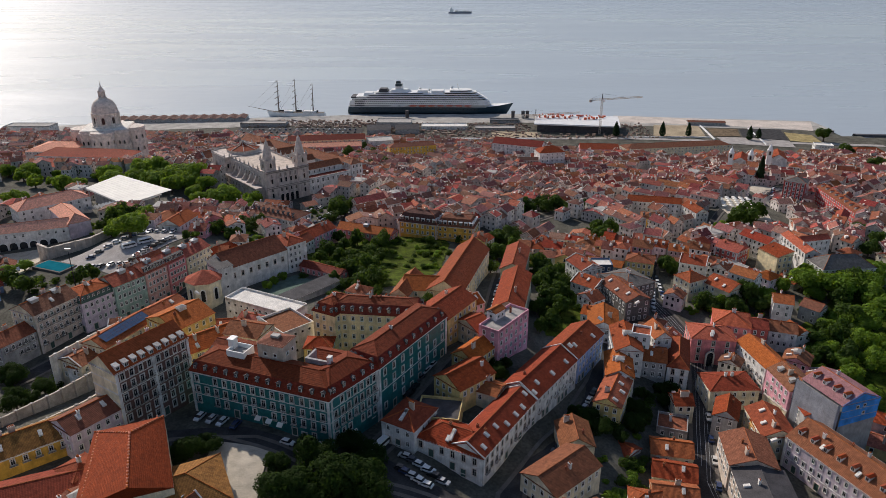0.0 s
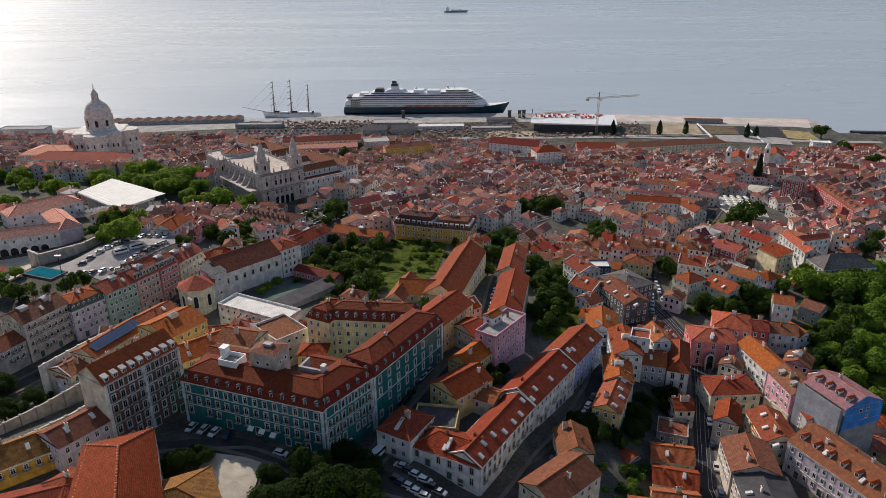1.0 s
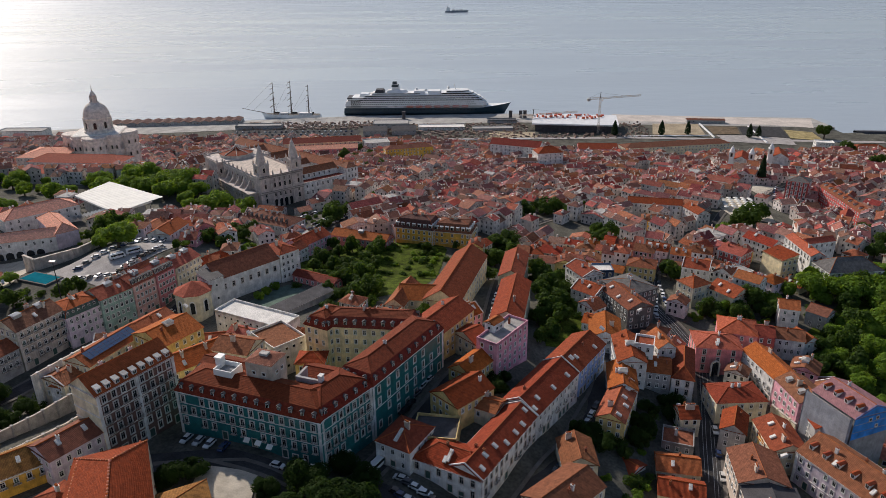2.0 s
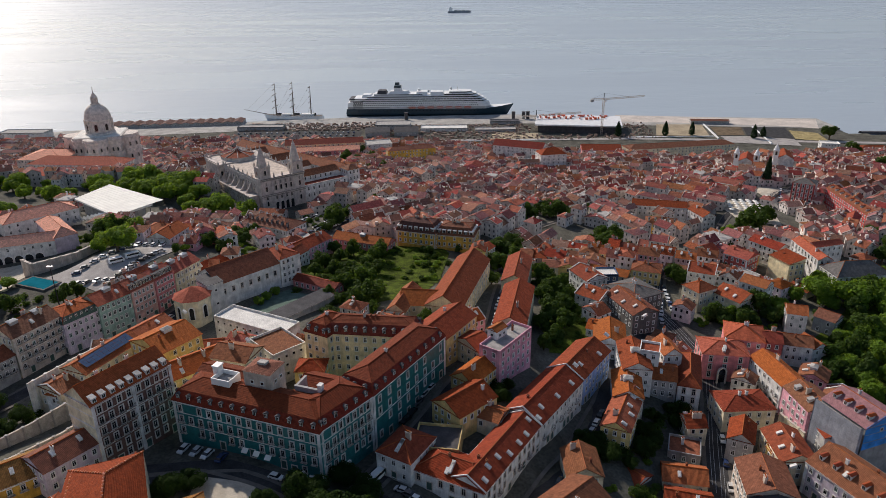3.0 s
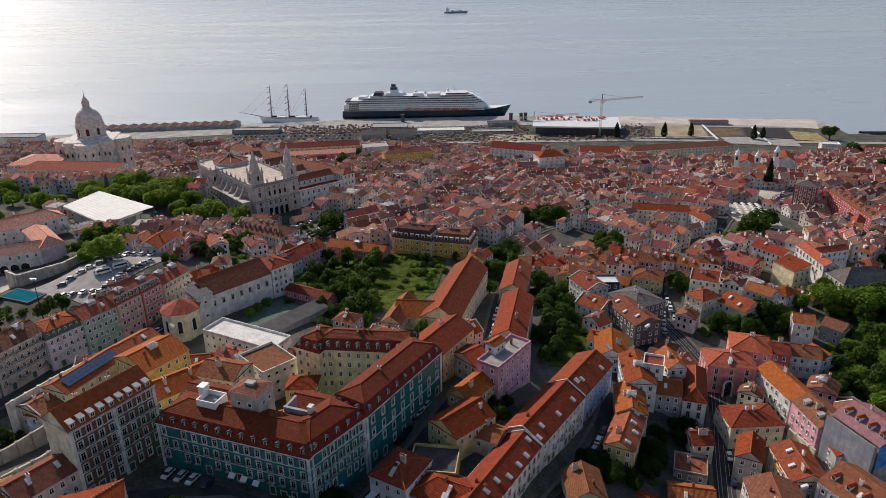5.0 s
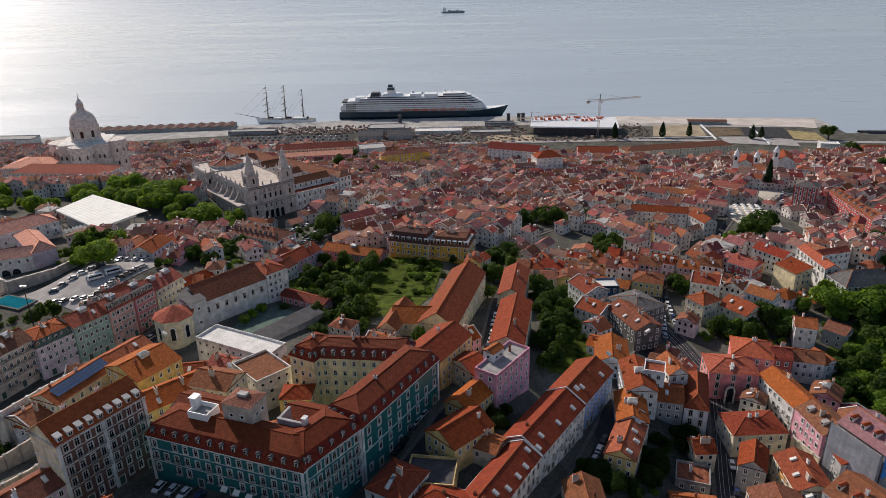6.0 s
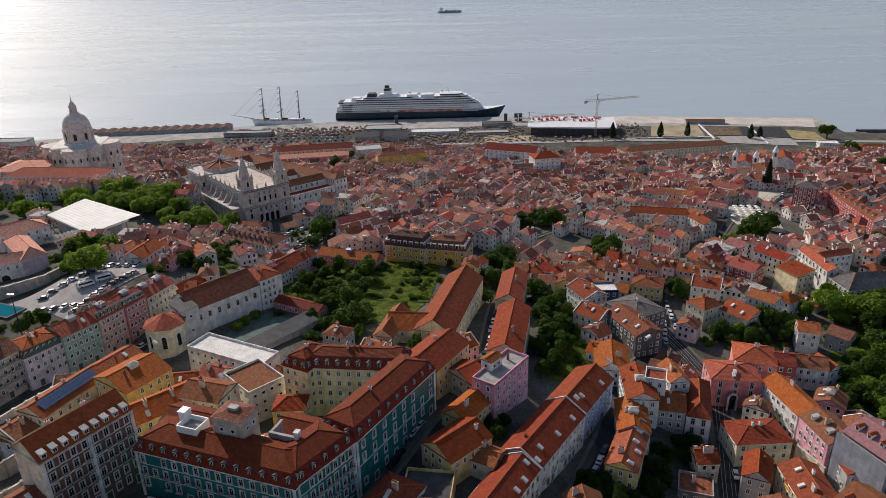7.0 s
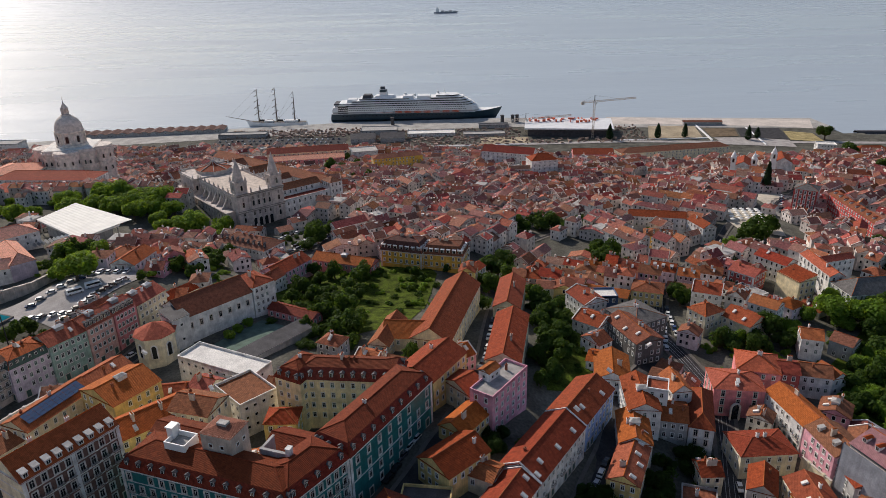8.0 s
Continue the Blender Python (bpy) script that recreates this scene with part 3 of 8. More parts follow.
def house(label, a, b, depth, ze, roof="gable", rise=3.0, wall="white", tile="tile_red", zg=None, floors=0, bay=3.2, win="plain", top=1.9, storey=3.3, dormer="", dorm_n=0, chim=1, sky=0, balcony=False, trim="",
          ridge=True, sides=None, category="house", name="house", group="", attic=True, inset=2.0, steep=3.0, parapet=False, doors=0, rng=None, far=False, foot=True, bundle=False, ends="", coping=False, hatch=0, bands=0, pil=0, dorm_at=0.16, street=False, hatch_wall="grey", iron=(1,), slope=""):
    """A town house. Its front eaves run from a to b, and the house lies to the left of that way. ze: height of the eaves."""
    rng = rng or random.Random(int(a[0] * 13 + a[1] * 7 + b[0]))
    w = math.hypot(b[0] - a[0], b[1] - a[1])
    ang = math.degrees(math.atan2(b[1] - a[1], b[0] - a[0]))
    ca, sa = math.cos(radians(ang)), math.sin(radians(ang))
    loc = lambda x, y: (a[0] + ca * x - sa * y, a[1] + sa * x + ca * y)
    gs = [ground_z(*loc(x, y)) for x, y in ((0, 0), (w, 0), (w, depth), (0, depth))]
    if zg is None:
        zg = min(gs) - 0.3
    h = ze - zg
    cx, cy = loc(w / 2, depth / 2)
    bundle = bundle or cy > 310
    if foot:
        FOOT.append((cx, cy, w / 2, depth / 2, ang))
    t = thing(name, label, category, cx, cy, zg, ang, group)
    off = Matrix.Translation((-w / 2, -depth / 2, 0))
    wb_ = Bits()
    e_ = 1 if ends else 0
    wb_.solid([(0, 0, 0), (w, 0, 0), (w, depth, 0), (0, depth, 0), (0, 0, h), (w, 0, h), (w, depth, h), (0, depth, h)], [(0, 1, 5, 4), (1, 2, 6, 5), (2, 3, 7, 6), (3, 0, 4, 7)])
    wb_.m[1:4] = [e_] * 3
    if roof == "gable":
        for x in (0, w):
            wb_.face([(x, 0, h), (x, depth, h), (x, depth / 2, h + rise - 0.05)], e_)
    elif roof == "gable_y":
        for y in (0, depth):
            wb_.face([(0, y, h), (w, y, h), (w / 2, y, h + rise - 0.05)])
    elif roof == "shed":
        wb_.face([(0, depth, h), (w, depth, h), (w, depth, h + rise - 0.05), (0, depth, h + rise - 0.05)])
        for x in (0, w):
            wb_.face([(x, 0, h), (x, depth, h), (x, depth, h + rise - 0.05)])
    elif roof == "flat":
        for x0, y0, x1, y1 in ((0, 0, w, 0.3), (0, depth - 0.3, w, depth), (0, 0.3, 0.3, depth - 0.3), (w - 0.3, 0.3, w, depth - 0.3)):
            wb_.box(x0, y0, h - 0.6, x1, y1, h + 0.35)
    part("wall", wb_.mesh("wall", [M[wall], M[ends or wall]]), t, off)
    rb, ridges = roof_bits(w, depth, roof, rise, inset=inset, steep=steep, over=0.0 if roof == "flat" else 0.35)
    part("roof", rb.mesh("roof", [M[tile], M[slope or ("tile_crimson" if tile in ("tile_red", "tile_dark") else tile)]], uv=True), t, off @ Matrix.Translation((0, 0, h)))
    if ridge and ridges:
        cb = Bits()
        for p, q in ridges:
            cb.beam(Vector(p) + Vector((0, 0, 0.04)), Vector(q) + Vector((0, 0, 0.02)), 0.12, 0, 5)
        part("ridge_tiles", cb.mesh("ridge_tiles", M[tile if tile in ("tile_dark", "slate", "flat_roof") else "tile_orange"]), t, off @ Matrix.Translation((0, 0, h)))
    if coping and roof == "gable":
        for x in (-0.2, w - 0.15):
            cb = Bits()
            for ya, yb in ((-0.3, depth / 2), (depth + 0.3, depth / 2)):
                za = h - 0.3 * rise / (depth / 2)
                cb.solid([(x, ya, za - 0.4), (x + 0.35, ya, za - 0.4), (x + 0.35, yb, h + rise - 0.2), (x, yb, h + rise - 0.2), (x, ya, za + 0.3), (x + 0.35, ya, za + 0.3), (x + 0.35, yb, h + rise + 0.4), (x, yb, h + rise + 0.4)],
                         [(0, 1, 5, 4), (1, 2, 6, 5), (3, 0, 4, 7), (4, 5, 6, 7)])
            part("gable_coping", cb.mesh("gable_coping", M["white"]), t, off)
    if trim:
        part("cornice", ring_mesh("cornice", w, depth, 0.28, h - 0.6, h - 0.12, M[trim]), t, off)
        part("string_course", ring_mesh("string_course", w, depth, 0.14, h - top - storey * 1.5 - 0.1, h - top - storey * 1.5 + 0.15, M[trim]), t, off)
        for k in range(bands):
            zb_ = h - top - storey * (k + 0.5) + 0.05
            if zb_ > 2:
                part("string_course", ring_mesh("string_course", w, depth, 0.1, zb_ + 0.1, zb_ + 0.3, M[trim]), t, off)
        for x0 in [-0.14, w - 0.75] + [w * (k + 1) / (pil + 1) - 0.45 for k in range(pil)]:
            tb = Bits()
            tb.box(x0, -0.14, 0, x0 + 0.89, 0, h - 0.6)
            part("pilaster", tb.mesh("pilaster", M[trim]), t, off)
    # windows, row by row, on the sides that look out over the slope
    faces = (("f", (0, -1), w, lambda u: (u, 0), 0), ("r", (1, 0), depth, lambda u: (w, u), 90), ("l", (-1, 0), depth, lambda u: (0, depth - u), -90), ("b", (0, 1), w, lambda u: (w - u, depth), 180))
    joined = Bits() if bundle else None
    nf = floors or max(1, int((h - 1.0) / storey))
    for key, nrm, span, at, turn in faces:
        wy = sa * nrm[0] + ca * nrm[1]
        wx = ca * nrm[0] - sa * nrm[1]
        if sides is not None:
            if key not in sides:
                continue
        elif wx * -cx + wy * -cy < 0.12 * math.hypot(cx, cy):
            continue
        n = max(1, int(round((span - 1.0) / bay)))
        mx, my = loc(*at(span / 2))
        gnd = ground_z(mx, my) - zg
        for fl in range(nf):
            z = h - top - fl * storey
            if z < gnd + (-3.0 if street else 1.0):
                break
            for k in range(n):
                u = 0.5 + (span - 1.0) * (k + 0.5) / n
                if sides is None and rng.random() < 0.06:
                    continue
                kind = win if fl < nf - 1 or win != "stone" else "stone"
                me = WIN_FAR if far else WIN[kind if rng.random() < 0.85 or kind not in ("plain",) else "shut"]
                px, py = at(u)
                if street:
                    lg = ground_z(*loc(px, py)) - zg + 0.3
                    if z - 1.2 < lg:
                        continue
                    if z - lg < storey + 0.9:
                        if z - lg > 2.2 and k % 3 != 1:
                            me = WIN[kind]
                        else:
                            part("shop_door", SHOP, t, off @ pose(px, py, lg, 0, 0, turn) @ Matrix.Translation((0, -0.03, 0)))
                            continue
                m = off @ pose(px, py, z, 0, 0, turn) @ Matrix.Translation((0, -0.03, 0))
                if joined is not None:
                    joined.solid([m @ v.co for v in me.vertices], [tuple(p.vertices) for p in me.polygons])
                    joined.m[-len(me.polygons):] = [p.material_index for p in me.polygons]
                    continue
                part("window", me, t, m)
                if balcony and key == "f" and fl in iron and (len(iron) > 1 or k % 2 == 0):
                    part("balcony", BALC, t, off @ pose(px, py, z - 1.05, 0, 0, turn))
    if bundle and joined.f:
        tagged(part("window_panes", joined.mesh("window_panes", [M["frame"], M["glass"]]), t), "", "", "", "stuff")
    for k in range(hatch):
        hb = Bits()
        hx, hy, hz = w * (k + 0.5) / hatch, depth * 0.45, h + rise * 0.75
        hb.box(hx - 1.5, hy - 1.2, hz - 1.5, hx + 1.5, hy + 1.2, hz + 1.2, 0)
        hb.solid([(hx - 1.7, hy - 1.4, hz + 1.2), (hx + 1.7, hy - 1.4, hz + 1.2), (hx + 1.7, hy + 1.4, hz + 1.2), (hx - 1.7, hy + 1.4, hz + 1.2), (hx - 0.6, hy, hz + 1.8), (hx + 0.6, hy, hz + 1.8)], [(0, 1, 5, 4), (1, 2, 5), (2, 3, 4, 5), (3, 0, 4), (3, 2, 1, 0)], 1)
        part("roof_hatch", hb.mesh("roof_hatch", [M[hatch_wall], M["metal" if hatch_wall == "grey" else "flat_roof"]]), t, off)
    slope = rise / (depth / 2) if roof in ("gable", "hip") else 0
    if dormer and dorm_n:
        for k in range(dorm_n):
            x = w * (k + 0.5) / dorm_n
            y, z = (inset * 0.15, 0.2) if roof == "mansard" else (depth * dorm_at, slope * depth * dorm_at - 0.1)
            part("dormer", DORM[dormer], t, off @ Matrix.Translation((x, y, h + z)))
        if roof == "mansard":
            for turn, span, at in ((90, depth, lambda u: (w - inset * 0.15, u)), (-90, depth, lambda u: (inset * 0.15, depth - u))):
                nn = max(1, int(depth / (w / dorm_n)))
                for k in range(nn):
                    px, py = at(span * (k + 0.5) / nn)
                    part("dormer", DORM[dormer], t, off @ pose(px, py, h + 0.2, 0, 0, turn))
    for k in range(chim):
        u = rng.uniform(0.15, 0.85)
        if roof == "gable":
            px, py, pz = w * u, depth * rng.choice((0.36, 0.62)), rise * 0.7
        elif roof in ("hip", "mansard"):
            px, py, pz = w * (0.3 + 0.4 * u), depth * 0.5, (rise + (steep if roof == "mansard" else 0)) * 0.85
        elif roof == "gable_y":
            px, py, pz = w * rng.choice((0.3, 0.7)), depth * u, rise * 0.6
        else:
            px, py, pz = w * u, depth * 0.6, 0.3
        part("chimney", rng.choice(CHIM), t, off @ pose(px, py, h + pz, 0, 0, rng.choice((0, 90))))
    for k in range(sky + (1 if w > 14 and sky else 0)):
        if roof != "gable" and roof != "hip":
            break
        y = depth * rng.uniform(0.12, 0.36)
        x = w * (k + 0.3 + 0.4 * rng.random()) / sky
        if roof == "hip" and not (depth * 0.5 < x < w - depth * 0.5):
            x = w / 2
        part("skylight", SKYLIGHT, t, off @ Matrix.Translation((x, y, h + slope * y + 0.08)) @ pose(0, 0, 0, math.degrees(math.atan(slope)), 0, 0))
    return t


# ---- houses that stand out, from the hill down ----
house("teal-tiled palace front with white stone windows and red mansard roof", (-76.6, 175.2), (-33.2, 159.4), 12.6, 88.6, roof="mansard", rise=1.9, steep=2.9, inset=1.3, wall="teal", tile="tile_dark", street=True, win="stone", bay=3.3, storey=3.6, top=2.3, dormer="dark", dorm_n=13, trim="white", balcony=True, iron=(1, 2), bands=1, chim=0, sky=0, category="palace", name="palace")
house("teal-tiled palace side wing above a steep street", (-33.0, 160.4), (-21.2, 175.9), 12.4, 88.6, roof="mansard", rise=1.9, steep=2.9, inset=1.3, wall="teal", tile="tile_dark", street=True, win="stone", bay=2.7, storey=3.6, top=2.3, dormer="dark", dorm_n=5, trim="white", balcony=True, iron=(1, 2), bands=1, pil=0, chim=0, category="palace", name="palace")
house("long teal-tiled palace wing with dark dormers above a steep street", (-20.9, 176.4), (-0.7, 209.6), 12.4, 88.3, roof="mansard", rise=1.9, steep=2.9, inset=1.3, wall="teal", tile="tile_dark", street=True, win="stone", bay=4.6, storey=4.0, top=2.6, dormer="dark", dorm_n=9, trim="white", chim=1, category="palace", name="palace")
house("inner palace wing with a dark red roof beside a courtyard", (-43.5, 180.5), (-28.5, 175.0), 11.0, 87.4, roof="gable", rise=2.6, wall="court_cream", tile="tile_dark", bay=3.0, chim=0, sides="b", category="palace", name="palace")
house("cream courtyard wing of the palace with dark dormers", (-41.2, 213.1), (-9.4, 209.4), 11.0, 88, roof="mansard", rise=1.2, steep=3.0, inset=2.0, wall="court_cream", tile="tile_dark", bay=3.2, win="plain", storey=3.5, dormer="dark", dorm_n=10, chim=3, category="palace", name="palace")
house("cream projecting block of the palace courtyard wing", (-47.3, 214.7), (-39.0, 210.2), 13.0, 88, roof="mansard", rise=1.2, steep=3.0, inset=1.6, wall="court_cream", tile="tile_dark", bay=3.2, win="plain", storey=3.5, dormer="dark", dorm_n=3, chim=1, category="palace", name="palace")
house("small courtyard house with deep red roof", (-48.7, 201.8), (-39.3, 201.6), 8.0, 80.5, roof="hip", rise=2.4, wall="yellow", tile="tile_red", chim=0)
house("low tiled roof behind the palace front", (-74.5, 187.0), (-56.0, 180.4), 9.0, 88.6, roof="gable", rise=1.8, wall="cream", tile="tile_dark", bay=2.6, win="small", zg=78, chim=1)
house("white townhouse clad in brown tiles with a row of white dormers", (-91.9, 162.2), (-79.0, 182.5), 12.0, 95.5, roof="gable", rise=4.2, wall="brown", ends="cream", win="stone", bay=3.0, storey=3.4, dormer="white", dorm_n=9, dorm_at=0.03, bands=4, pil=1, sides="f", street=True, trim="white", balcony=True, iron=(1, 2, 3), tile="tile_orange", chim=2, category="townhouse", name="townhouse")
house("orange-roofed house beside a solar roof", (-92.7, 207.3), (-83.9, 220.6), 17.0, 84, roof="gable", rise=3.2, wall="yellow", tile="tile_orange", hatch=1, hatch_wall="white", chim=1, sky=0, ridge=True)
house("bright orange-roofed house between palace and lane", (-84.6, 190.2), (-67.2, 205.8), 12.0, 84.2, roof="gable", rise=2.9, wall="yellow", tile="tile_orange", chim=2, sky=2)
house("dark-roofed small house behind the brown townhouse", (-75.0, 201.9), (-62.8, 198.2), 11.0, 86, roof="gable", rise=2.5, wall="cream", tile="tile_brown", chim=2)
house("low house with solar panels on its tiled roof", (-114.5, 200.5), (-105.5, 222.5), 11.0, 80.9, roof="gable", rise=2.6, wall="cream", tile="tile_orange", chim=2)
house("low orange-roofed house beside the solar roof", (-106.0, 223.5), (-99.2, 236.5), 11.0, 80.2, roof="gable", rise=2.4, wall="cream", tile="tile_orange", chim=1, sky=1)
house("low house with brown roof behind a white parapet", (-120.5, 194.5), (-114.6, 205.5), 11.0, 77.6, roof="gable", rise=1.9, wall="cream", tile="tile_brown", chim=2, coping=True)
house("low walled house with terracotta roof", (-126.5, 196.8), (-121.0, 195.2), 8.0, 76.2, roof="hip", rise=1.2, wall="white", tile="tile_orange", chim=1)
house("cream townhouse with iron balconies in a row", (-150.0, 221.9), (-142.1, 238.8), 13.0, 82, street=True, roof="gable", rise=3.2, wall="mortar", ends="cream", tile="tile_brown", bay=2.7, balcony=True, iron=(0, 1, 2, 3), trim="stone", bands=2, hatch=2, chim=3, sky=1, category="townhouse", name="townhouse")
house("grey lower townhouse at the end of the row", (-156.0, 209.5), (-150.4, 221.5), 11.0, 76, roof="gable", rise=2.6, wall="grey", tile="tile_brown", bay=2.6, balcony=True, iron=(0, 1, 2), chim=1, category="townhouse", name="townhouse")
house("lavender townhouse with dark green attic", (-140.4, 236.6), (-132.6, 249.2), 12.0, 79.4, street=True, roof="mansard", rise=1.6, steep=2.6, inset=0.6, wall="lavender", tile="tile_orange", slope="shutter", bay=2.3, dormer="dark", dorm_n=7, hatch=1, chim=2, sky=1, category="townhouse", name="townhouse")
house("green-tiled townhouse in a row", (-132.2, 247.4), (-124.6, 259.2), 12.0, 81.5, street=True, roof="gable", rise=3, wall="green", tile="tile_rose", bay=2.2, hatch=1, chim=2, sky=1, category="townhouse", name="townhouse")
house("pale pink townhouse in a row", (-124.2, 258.6), (-119.3, 268.6), 12.0, 82, street=True, roof="gable", rise=3, wall="salmon", tile="tile_rose", bay=2.0, dormer="dark", dorm_n=7, dorm_at=0.06, hatch=1, chim=2, category="townhouse", name="townhouse")
house("salmon-red townhouse at the end of a row", (-119.0, 269.0), (-114.7, 278.2), 12.0, 82, roof="gable", rise=3, wall="rose", tile="tile_rose", bay=1.9, dormer="dark", dorm_n=7, dorm_at=0.06, hatch=1, chim=1, street=True, category="townhouse", name="townhouse")
house("cream townhouse with brown roof at the corner of a row", (-114.4, 278.6), (-108.5, 292.8), 12.0, 81, street=True, roof="gable", rise=3, wall="cream", tile="tile_rose", bay=2.5, hatch=2, chim=2, category="townhouse", name="townhouse")
house("long white church hall with weathered brown roof", (-94.0, 270.6), (-73.6, 292.6), 17.0, 79, roof="gable", rise=5.0, wall="white", tile="tile_brown", bay=4, win="tall", storey=8, top=4, chim=0, category="church", name="church_hall")
house("white stepped block at the end of the church hall", (-96.8, 266.0), (-92.0, 271.2), 9.0, 80.5, roof="shed", rise=1.6, wall="white", tile="slate", bay=5, win="small", storey=6, top=3, chim=0, category="church", name="church_hall")
house("white house at the end of the church hall", (-73.2, 292.8), (-66.0, 300.6), 15.0, 80.5, roof="hip", rise=2.4, wall="white", tile="tile_red", bay=2.4, storey=3.0, chim=1)
house("white modern building with pale flat roof", (-88.0, 244.8), (-59.3, 230.0), 10.5, 78, roof="flat", wall="white", tile="pale_roof", bay=3.2, win="small", storey=3.6, chim=0, category="building", name="flat_roofed_building")
house("low annexe with brown-tiled terrace roof and white parapet", (-67.6, 219.8), (-56.9, 208.6), 12.5, 82, roof="flat", wall="white", tile="tile_brown", bay=3, win="small", chim=0)
house("red-roofed pavilion beside a sports court", (-68.8, 294.9), (-48.8, 284.1), 7.0, 70, roof="gable", rise=1.5, wall="rose", tile="tile_crimson", chim=0, bay=3)
house("lavender-white terraced house below a tiled roof", (-100.5, 150.7), (-92.2, 162.8), 11.0, 84, roof="gable", rise=2.6, wall="lavender", tile="tile_brown", bay=3.0, chim=1, sky=2)
house("yellow terraced house with white window frames", (-118.1, 142.6), (-103.3, 154.6), 12.0, 81, roof="gable", rise=3, wall="ochre", tile="tile_ochre", balcony=True, iron=(0, 1), bay=2.8, win="plain", chim=2, sky=2, trim="white", category="townhouse", name="townhouse")
house("white corner house with attic windows and a white chimney", (-19.5, 166.2), (-10.1, 160.7), 13.0, 77.5, street=True, roof="hip", rise=2.6, wall="white", tile="tile_red", bay=3.0, sky=4, chim=1, trim="white", category="townhouse", name="townhouse")
house("white corner palace with red roof on a sloping street", (-10.1, 162.6), (8.8, 152.8), 12.0, 74.5, coping=True, street=True, roof="hip", rise=3.2, wall="white", tile="tile_red", bay=3.6, win="tall", storey=3.6, sky=3, chim=1, trim="white", balcony=True, category="palace", name="palace")
house("long white side wing with orange roof along a steep street", (9.3, 153.0), (27.3, 180.7), 11.0, 74.5, coping=True, street=True, roof="gable", rise=3.0, wall="white", tile="tile_red", bay=3.0, win="tall", sky=7, chim=2, trim="white", balcony=True, category="palace", name="palace")
house("white terraced house with orange roof along a steep street", (27.5, 181.0), (44.2, 204.4), 13.0, 74.5, coping=True, street=True, roof="gable", rise=3.6, wall="white", tile="tile_red", bay=2.8, sky=3, chim=1, balcony=True, category="townhouse", name="townhouse")
house("pale blue-grey house with orange roof on a steep street", (45.3, 207.6), (57.8, 225.2), 13.0, 73, street=True, roof="gable", rise=3.6, wall="blue", tile="tile_red", bay=2.8, sky=2, chim=1, category="townhouse", name="townhouse")
house("yellow gabled house with red roof in a courtyard", (-4.7, 187.5), (3.5, 178.6), 15.5, 79, roof="gable_y", rise=3.2, wall="yellow", tile="tile_red", bay=2.8, chim=1)
house("narrow yellow house with bright gable", (8.2, 196.4), (18.0, 209.0), 9.0, 78.5, roof="gable", rise=2.8, wall="yellow", tile="tile_orange", bay=2.6, chim=1)
house("low flat building with dark roof and yellow walls", (-10.0, 169.6), (2.8, 167.7), 11.0, 76, roof="flat", wall="yellow", tile="slate", zg=62, chim=0, sides="")
house("small house with orange roof behind a courtyard", (7.8, 183.7), (14.6, 180.0), 8.0, 76, roof="gable", rise=1.6, wall="cream", tile="tile_orange", chim=1)
house("pink building with flat concrete roof terrace", (16.9, 205.4), (29.1, 221.6), 8.0, 84.5, roof="flat", wall="pink", tile="flat_roof", bay=3.0, chim=1, category="building", name="flat_roofed_building")
house("red-roofed house beside the pink building", (10.9, 212.7), (16.8, 217.6), 14.0, 80, roof="gable", rise=2.6, wall="cream", tile="tile_red", chim=0)
house("cream building on a cobbled side street", (-0.2, 215.2), (10.7, 232.2), 14.0, 84, roof="gable", rise=3.4, wall="yellow", tile="tile_red", bay=3.0, chim=1, category="townhouse", name="townhouse")
house("long convent wing with red tiled roof", (5.8, 252.5), (20.0, 301.1), 15.0, 76, roof="gable", rise=5, wall="cream", tile="tile_red", bay=4, chim=0, category="convent", name="convent_wing")
house("gabled convent wing with white end wall", (-18.9, 260.9), (3.3, 258.2), 13.0, 74, roof="gable", rise=4, wall="cream", tile="tile_orange", bay=3.5, chim=1, category="convent", name="convent_wing")
house("orange-roofed annexe of the convent", (-23.8, 256.6), (-16.2, 254.5), 22.0, 74, roof="gable_y", rise=3, wall="cream", tile="tile_orange", chim=0, category="convent", name="convent_wing")
house("long red-roofed row house beside a narrow street", (28.8, 234.6), (36.0, 268.2), 12.0, 78, roof="gable", rise=3.2, wall="cream", tile="tile_red", chim=1, bay=3.0)
house("long red-roofed row house further down the street", (35.0, 285.2), (40.7, 312.4), 11.0, 72, roof="gable", rise=3.0, wall="cream", tile="tile_red", chim=1, bay=3.0)
house("mustard palace with dark mansard roof and white dormers", (-26.4, 361.6), (-5.5, 354.3), 13.0, 68, roof="mansard", rise=1.2, steep=4.8, wall="ochre", tile="tile_maroon", bay=3.0, dormer="cream", dorm_n=7, chim=4, win="plain", trim="stone", category="palace", name="palace")
house("mustard palace wing with red mansard and white dormers", (-5.2, 357.0), (14.8, 351.7), 13.0, 67, roof="mansard", rise=1.2, steep=4.2, wall="ochre", tile="tile_brown", bay=3.0, dormer="cream", dorm_n=7, chim=4, win="plain", trim="stone", category="palace", name="palace")
house("house with weathered roof at the bottom of a lane", (19.5, 151.5), (27.8, 141.9), 18.9, 71, roof="gable_y", rise=3, wall="cream", tile="tile_brown", chim=3, sky=2)
house("orange-roofed house with white chimneys in a lane", (32.8, 165.9), (42.9, 165.8), 12, 68.5, roof="gable_y", rise=2.8, wall="cream", tile="tile_brown", chim=2, sky=0, bay=2.8)
house("long orange-roofed house with yellow end wall beside a stair", (55.7, 186.9), (64.0, 204.1), 9.1, 67, roof="gable", rise=2.4, wall="yellow", tile="tile_orange", chim=1, sky=4, bay=3)
